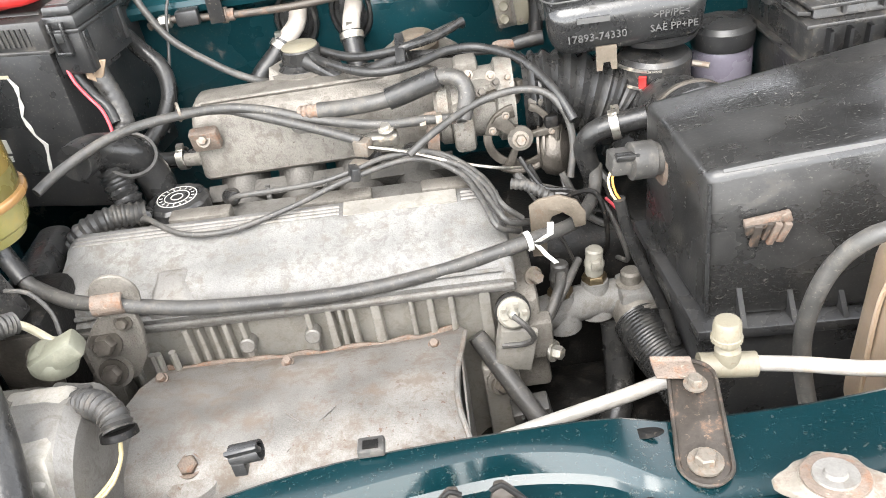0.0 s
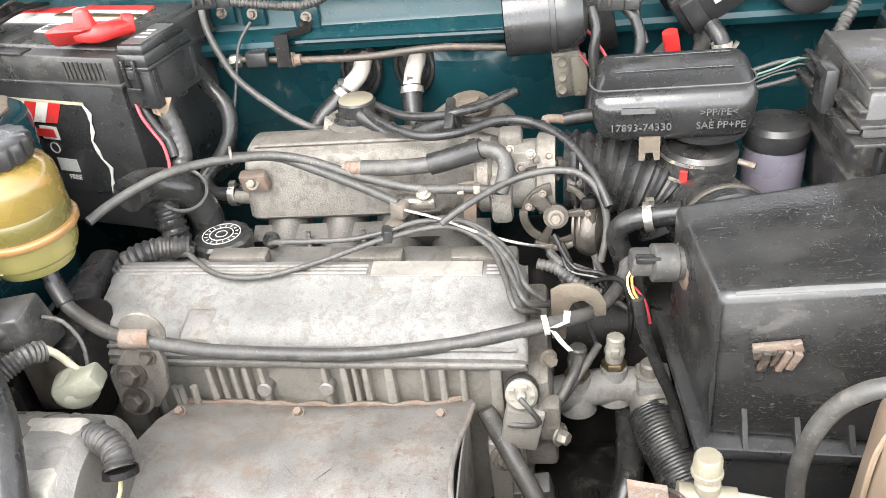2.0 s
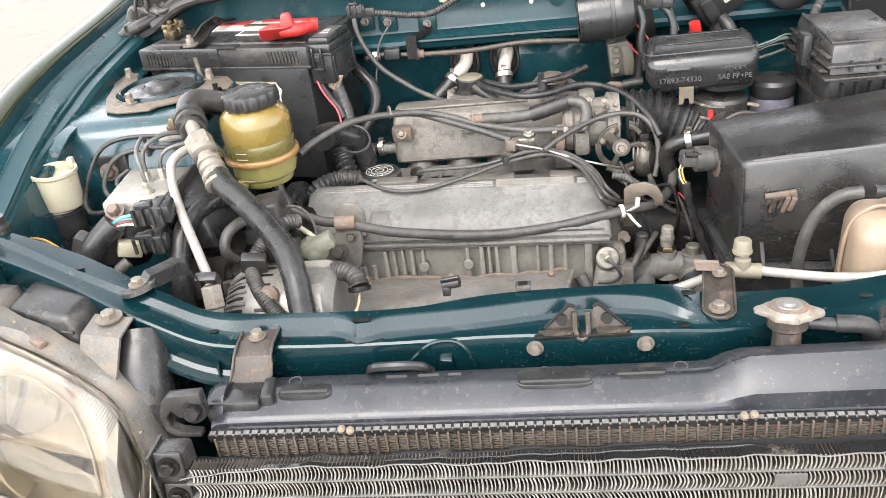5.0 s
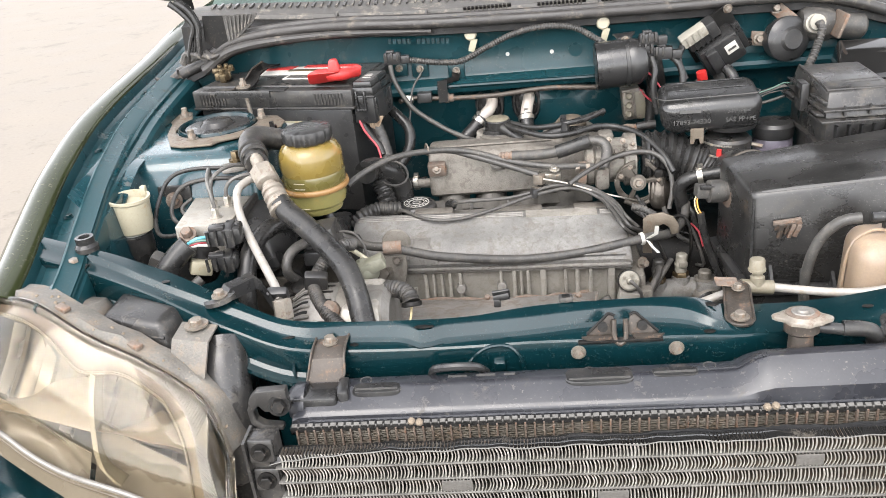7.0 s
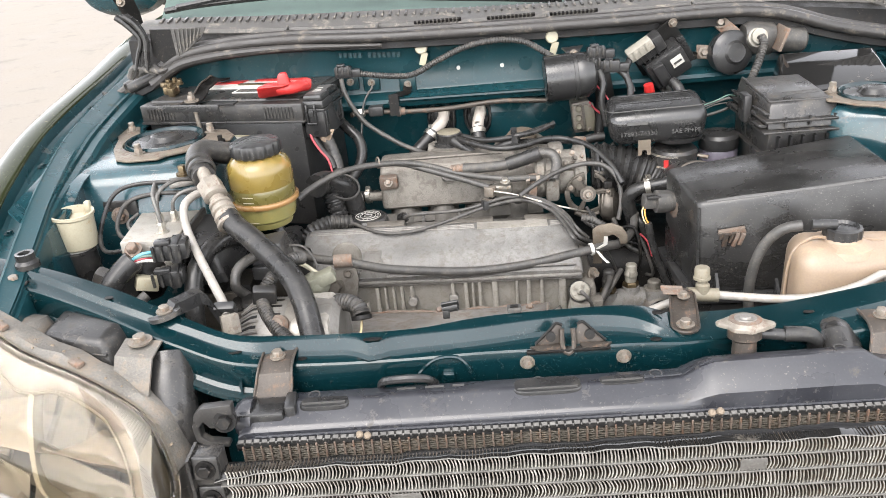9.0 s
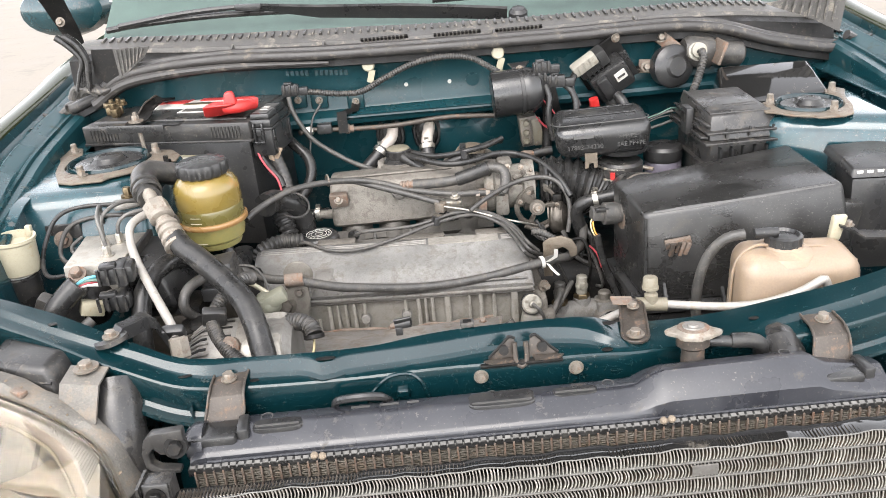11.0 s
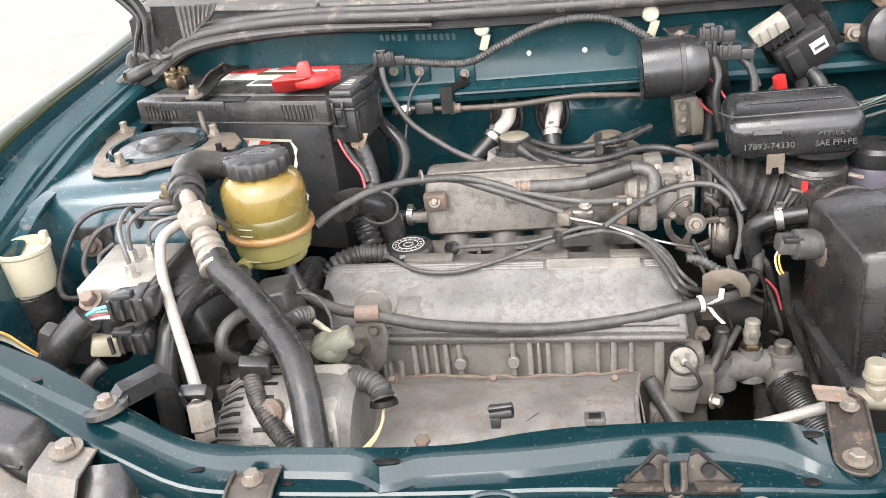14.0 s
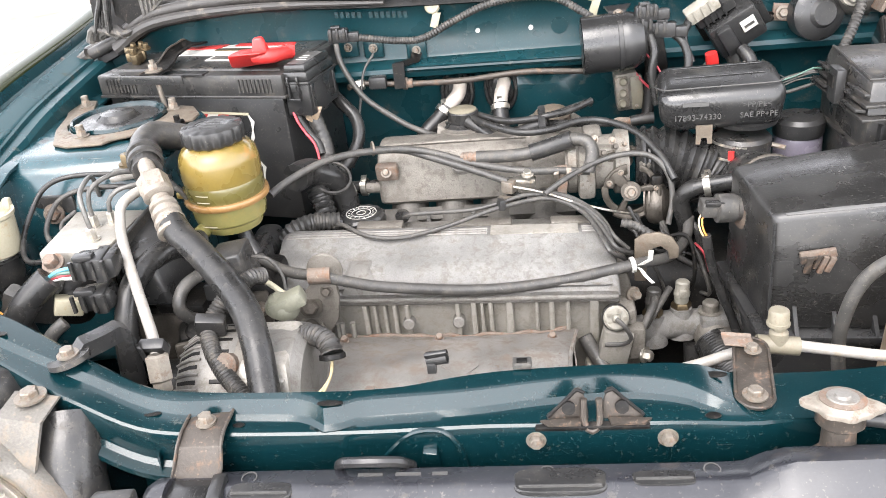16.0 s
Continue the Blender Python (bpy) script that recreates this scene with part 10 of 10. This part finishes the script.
pb2 = thing("pipe_stay", (-0.4, 0.06, 0.965), "black steel stay bolted to the green bar", "bracket")
part("foot", disc((-0.402, 0.042, 0.963), (-0.2, 0.1, 1), 0.0185, 0.005), BLACK_DUSTY, pb2)
stay_line = [(-0.3987, 0.0600, 0.9722), (-0.3947, 0.0780, 0.9672), (-0.3826, 0.0950, 0.9670), (-0.3740, 0.0950, 0.9637), (-0.3645, 0.0880, 0.9507), (-0.3507, 0.0750, 0.9358)]
part("stay", sheet([[Vector(p) + Vector((-0.006, 0.006, -0.008)), Vector(p) + Vector((-0.0055, 0.0055, 0.001)), Vector(p) + Vector((0.006, -0.006, 0.0)), Vector(p) + Vector((0.0065, -0.0065, -0.012))] for p in [(-0.402, 0.05, 0.9665)] + stay_line], (0, 0, -0.003)), BLACK, pb2)
part("bolt", bolt((-0.402, 0.042, 0.97), (0, 0, 1), 0.0085, 0.007, washer=1.5), BOLT, pb2)
tagged(part("rubber_stop", lathe((-0.58, 0.106, 1.009), (0, 0, 1), [(0.014, 0), (0.014, 0.006), (0.011, 0.01), (0.011, 0.018), (0.007, 0.018), (0.006, 0.012), (0.0005, 0.012)], 24), RUBBER, at=(-0.583, 0.108, 1.0)), "black rubber bonnet stop on the green bar", "stop")
tagged(part("tank_hook", tube([(-0.16, -0.02, 0.892), (-0.155, -0.03, 0.905), (-0.14, -0.035, 0.91), (-0.12, -0.035, 0.91), (-0.108, -0.03, 0.905), (-0.1, -0.02, 0.892)], 0.0045, 8), BLACK, at=(-0.13, -0.03, 0.9)), "black plastic hook behind the radiator tank", "hook")
hose("cap_hose", [(0.266, -0.02, 0.926), (0.287, -0.022, 0.925), (0.298, -0.02, 0.918), (0.302, -0.012, 0.9)], 0.0095, RUBBER, "short black elbow hose beside the radiator cap")
hose("radiator_hose", [(0.326, -0.02, 0.897), (0.328, 0.0, 0.902), (0.332, 0.03, 0.89), (0.34, 0.06, 0.85), (0.35, 0.08, 0.8)], 0.026, RUBBER, "thick black top radiator hose")

# ---- right end of the engine ----
wo = thing("water_outlet", (0.17, 0.36, 0.76), "grey cast aluminium water outlet housing with two sensors", "housing")
part("body", tube([(0.1, 0.34, 0.768), (0.14, 0.352, 0.77), (0.18, 0.362, 0.768), (0.225, 0.365, 0.765)], 0.018, 18), ALU_COVER, wo)
part("flange", box((0.217, 0.357, 0.772), (0.034, 0.04, 0.03)), ALU_COVER, wo, bevel=0.006)
for x, y, z, mt in ((0.144, 0.354, 0.788, CREAM), (0.18, 0.366, 0.79, WHITE)):
    part("boss", lathe((x, y - 0.004, z - 0.038), (0, 0.08, 1), [(0.019, 0), (0.018, 0.014), (0.0145, 0.03), (0.013, 0.038)], 24), ALU_COVER, wo)
    part("brass_nut", lathe((x, y, z - 0.002), (0, 0.05, 1), [(0.0125, 0), (0.0125, 0.007), (0.011, 0.009), (0.0085, 0.0095)], 6), BRASS, wo, "brown brass hexagon")
    plug = part("sensor_plug", lathe((x, y, z + 0.007), (0.05, 0.05, 1), [(0.0085, 0), (0.0092, 0.003), (0.0092, 0.009), (0.0102, 0.01), (0.0102, 0.014), (0.0088, 0.016), (0.0088, 0.027), (0.007, 0.029), (0.0005, 0.03)], 12), CREAM_GREY if mt is WHITE else RUBBER_GREY, wo)
    part("latch", box((x, y - 0.0095, z + 0.023), (0.008, 0.005, 0.011), (8, 0, 0)), CREAM_GREY if mt is WHITE else RUBBER_GREY, plug, bevel=0.001)
part("bolt", lathe((0.214, 0.358, 0.784), (0, 0.05, 1), [(0.0145, 0), (0.0145, 0.003), (0.01, 0.004), (0.01, 0.014), (0.008, 0.0165), (0.0005, 0.017)], 14), ALU_DULL, wo)
part("hose_neck", lathe((0.218, 0.345, 0.757), (0.15, -0.8, -0.35), [(0.024, -0.012), (0.024, 0.004), (0.0265, 0.006), (0.0265, 0.011)], 24), ALU_DULL, wo)
hose("lower_radiator_hose", [(0.215, 0.335, 0.755), (0.222, 0.31, 0.75), (0.24, 0.26, 0.735), (0.255, 0.21, 0.715), (0.27, 0.15, 0.68)], 0.0285, RUBBER, "thick woven black radiator hose", ribs=0.0034, depth=0.012, seg=20)
hose("lower_hose", [(0.195, 0.345, 0.75), (0.195, 0.335, 0.72), (0.19, 0.31, 0.68), (0.16, 0.26, 0.65)], 0.017, RUBBER, "shiny black hose below the water outlet")
hose("dipstick_hose", [(0.058, 0.302, 0.795), (0.07, 0.29, 0.775), (0.085, 0.272, 0.755), (0.115, 0.235, 0.715), (0.14, 0.2, 0.675)], 0.0105, RUBBER_GREY, "grey rubber hose below the heat shield")
hose("sensor_lead", [(0.145, 0.352, 0.815), (0.142, 0.335, 0.812), (0.125, 0.31, 0.795), (0.11, 0.295, 0.785)], 0.006, RUBBER_GREY, "grey sensor lead to the head", "wire")
hose("sensor_lead", [(0.165, 0.362, 0.82), (0.15, 0.34, 0.81), (0.13, 0.315, 0.795)], 0.0045, RUBBER_GREY, "grey sensor lead to the head", "wire")
vs = thing("vacuum_switch", (0.09, 0.285, 0.83), "round black and cream vacuum switch with nozzle", "switch")
part("base", lathe((0.093, 0.3, 0.822), (0.0, -1, 0.45), [(0.015, 0), (0.016, 0.003), (0.016, 0.012), (0.0148, 0.014)], 28), BLACK_DUSTY, vs)
part("face", lathe((0.093, 0.287, 0.828), (0.0, -1, 0.45), [(0.0144, 0), (0.0144, 0.004), (0.012, 0.0065), (0.0055, 0.0065), (0.0035, 0.012), (0.0005, 0.013)], 28), CREAM_GREY, vs)
for k in range(5):
    a = 1.2566 * k
    part("lug", box((0.093 + 0.01 * math.cos(a), 0.2805, 0.831 + 0.01 * math.sin(a)), (0.0042, 0.0035, 0.0042)), CREAM_GREY, vs)
hose("switch_hose", [(0.092, 0.272, 0.836), (0.1, 0.266, 0.83), (0.108, 0.268, 0.812), (0.1, 0.275, 0.8), (0.08, 0.28, 0.797)], 0.003, RUBBER_GREY, "thin hose curling under the vacuum switch", seg=8)
for p, r in (((0.11, 0.314, 0.752), 0.008), ((0.073, 0.284, 0.748), 0.009), ((0.125, 0.3, 0.77), 0.007)):
    tagged(part("housing_bolt", bolt(p, (0.4, -1, 0.2), r, r), BOLT, at=p), "bolt head on the engine end housing", "bolt", "housing bolts")
sb = thing("support_bracket", (0.08, 0.29, 0.65), "stained cast aluminium bracket under the vacuum switch", "bracket")
part("arm", hexa([(0.06, 0.286, 0.655), (0.098, 0.286, 0.655), (0.098, 0.305, 0.655), (0.06, 0.305, 0.655), (0.058, 0.286, 0.765), (0.092, 0.286, 0.765), (0.092, 0.305, 0.765), (0.058, 0.305, 0.765)]), BARE_ALU, sb, bevel=0.004)
part("block", box((0.092, 0.29, 0.788), (0.034, 0.02, 0.046), (0, 12, 0)), BARE_ALU, sb, bevel=0.002)
part("side_block", box((0.116, 0.296, 0.79), (0.022, 0.02, 0.042)), ALU_DULL, sb, bevel=0.004)
part("bolt", bolt((0.125, 0.288, 0.775), (0.8, -0.6, 0.1), 0.009, 0.01), ZINC, sb)
part("eyelet", lathe((0.074, 0.285, 0.75), (0, -1, 0.3), [(0.013, 0), (0.013, 0.004), (0.011, 0.005)], 24), ALU_DULL, sb)
gc = thing("grey_connector", (0.1, 0.27, 0.71), "grey plastic wiring connector low beside the engine", "connector")
part("shell", box((0.1, 0.276, 0.712), (0.036, 0.022, 0.034), (12, -8, 0)), RUBBER_GREY, gc, bevel=0.003)
for dx in (-0.008, 0.002, 0.011):
    part("rib", box((0.1 + dx, 0.264, 0.708), (0.003, 0.004, 0.03), (12, -8, 0)), RUBBER_GREY, gc)
# casings coloured near-black to carry the shade deep in the bay
gb_thing = thing("gearbox", (0.16, 0.3, 0.5), "grimy gearbox casting low in the bay, deep shade in its colour", "gearbox")
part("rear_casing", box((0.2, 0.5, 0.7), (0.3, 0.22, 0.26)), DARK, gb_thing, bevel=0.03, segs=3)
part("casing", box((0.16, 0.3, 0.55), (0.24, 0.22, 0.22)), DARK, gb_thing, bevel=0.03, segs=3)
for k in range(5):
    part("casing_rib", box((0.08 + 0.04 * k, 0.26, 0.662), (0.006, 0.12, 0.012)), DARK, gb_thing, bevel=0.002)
part("top_boss", lathe((0.13, 0.26, 0.655), (0, 0, 1), [(0.03, 0), (0.028, 0.018), (0.018, 0.022)], 20), ALU_ROUGH, gb_thing)
part("bell_flange", box((0.075, 0.3, 0.63), (0.012, 0.2, 0.1)), ALU_ROUGH, gb_thing, bevel=0.004)
random.seed(21)
for k in range(10):
    x0, y0 = random.uniform(0.12, 0.2), random.uniform(0.4, 0.46)
    pts = [(x0, y0, random.uniform(0.86, 0.9)), (x0 + random.uniform(0.0, 0.05), y0 - 0.02, random.uniform(0.83, 0.88)), (x0 + random.uniform(0.02, 0.07), y0 - 0.03, random.uniform(0.8, 0.86)), (x0 + random.uniform(0.0, 0.06), y0 - 0.01, random.uniform(0.74, 0.8))]
    hose("tangled_wire", pts, random.choice((0.0025, 0.003, 0.0045, 0.006)), random.choice((RUBBER, RUBBER, DARK, RUBBER_GREY)), "black wire in the tangle beside the engine", "wire", seg=8, group="tangled wires")
hose("red_wire", [(0.2, 0.4, 0.86), (0.21, 0.39, 0.85), (0.215, 0.38, 0.83)], 0.0018, WIRE_RED, "red taped wire in the tangle", "wire", seg=8)
hose("loom_sleeve", [(0.11, 0.385, 0.9), (0.125, 0.38, 0.898), (0.145, 0.37, 0.888), (0.165, 0.37, 0.875)], 0.006, RUBBER_GREY, "grey sleeve holding the plug leads", "conduit", ribs=0.005)

# ---- wipers ----
wi = thing("windscreen_wiper", (-0.3, 0.87, 1.19), "black windscreen wiper arm and blade at rest", "wiper")
part("blade", tube([(-0.625, 0.87, 1.192), (-0.55, 0.873, 1.198), (-0.4, 0.878, 1.2), (-0.2, 0.88, 1.192)], 0.006, 8), RUBBER, wi)
part("blade_frame", tube([(-0.6, 0.868, 1.198), (-0.475, 0.87, 1.21), (-0.36, 0.87, 1.212), (-0.28, 0.872, 1.205)], 0.005, 8), BLACK, wi)
part("yoke", box((-0.35, 0.866, 1.211), (0.05, 0.012, 0.012), (0, 4, 0)), BLACK, wi, bevel=0.003)
part("arm", sheet([[(-0.33, 0.862, 1.212), (-0.33, 0.874, 1.202)], [(-0.22, 0.86, 1.2), (-0.22, 0.876, 1.178)], [(-0.06, 0.858, 1.188), (-0.06, 0.876, 1.162)], [(0.05, 0.852, 1.176), (0.05, 0.87, 1.152)], [(0.14, 0.846, 1.165), (0.14, 0.866, 1.142)]], (0, 0.004, 0.004)), BLACK, wi)
part("pivot_cap", lathe((0.16, 0.85, 1.14), (0, -0.3, 1), [(0.018, 0), (0.018, 0.02), (0.012, 0.026), (0.0005, 0.027)], 20), BLACK, wi)
wi2 = thing("windscreen_wiper", (0.4, 0.87, 1.17), "black windscreen wiper arm and blade at rest", "wiper")
part("blade", tube([(0.0, 0.882, 1.19), (0.2, 0.885, 1.186), (0.45, 0.885, 1.175)], 0.006, 8), RUBBER, wi2)
part("arm", tube([(0.2, 0.87, 1.19), (0.35, 0.868, 1.18), (0.58, 0.86, 1.15)], 0.008, 8), BLACK, wi2)


# ---- behind the resonator ----
for k in range(3):
    hose("green_wire", [(0.322, 0.52, 1.012 + 0.004 * k), (0.34, 0.525, 1.017 + 0.003 * k), (0.362, 0.53, 1.018 + 0.006 * k), (0.376, 0.535, 1.016 + 0.005 * k)], 0.0012, WIRE_GREEN if k == 2 else RUBBER_GREY, "thin dull wire behind the resonator box", "wire", seg=6, group="resonator wires")
hs = thing("clamped_hose", (0.307, 0.61, 1.0), "short black hose with a bright spring clamp", "hose")
part("hose", tube([(0.309, 0.6, 0.98), (0.308, 0.602, 1.005), (0.304, 0.608, 1.025), (0.296, 0.622, 1.036)], 0.009, 16), RUBBER, hs)
part("spring_clamp", lathe((0.3065, 0.604, 1.014), (-0.15, 0.2, 1), [(0.0092, 0), (0.0108, 0), (0.0108, 0.008), (0.0092, 0.008)], 22), ZINC, hs, "bright spring clamp")
for dx in (-0.011, 0.011):
    part("clamp_ear", box((0.3065 + dx, 0.598, 1.021), (0.004, 0.003, 0.009), (0, dx * 2500, 0)), ZINC, hs)
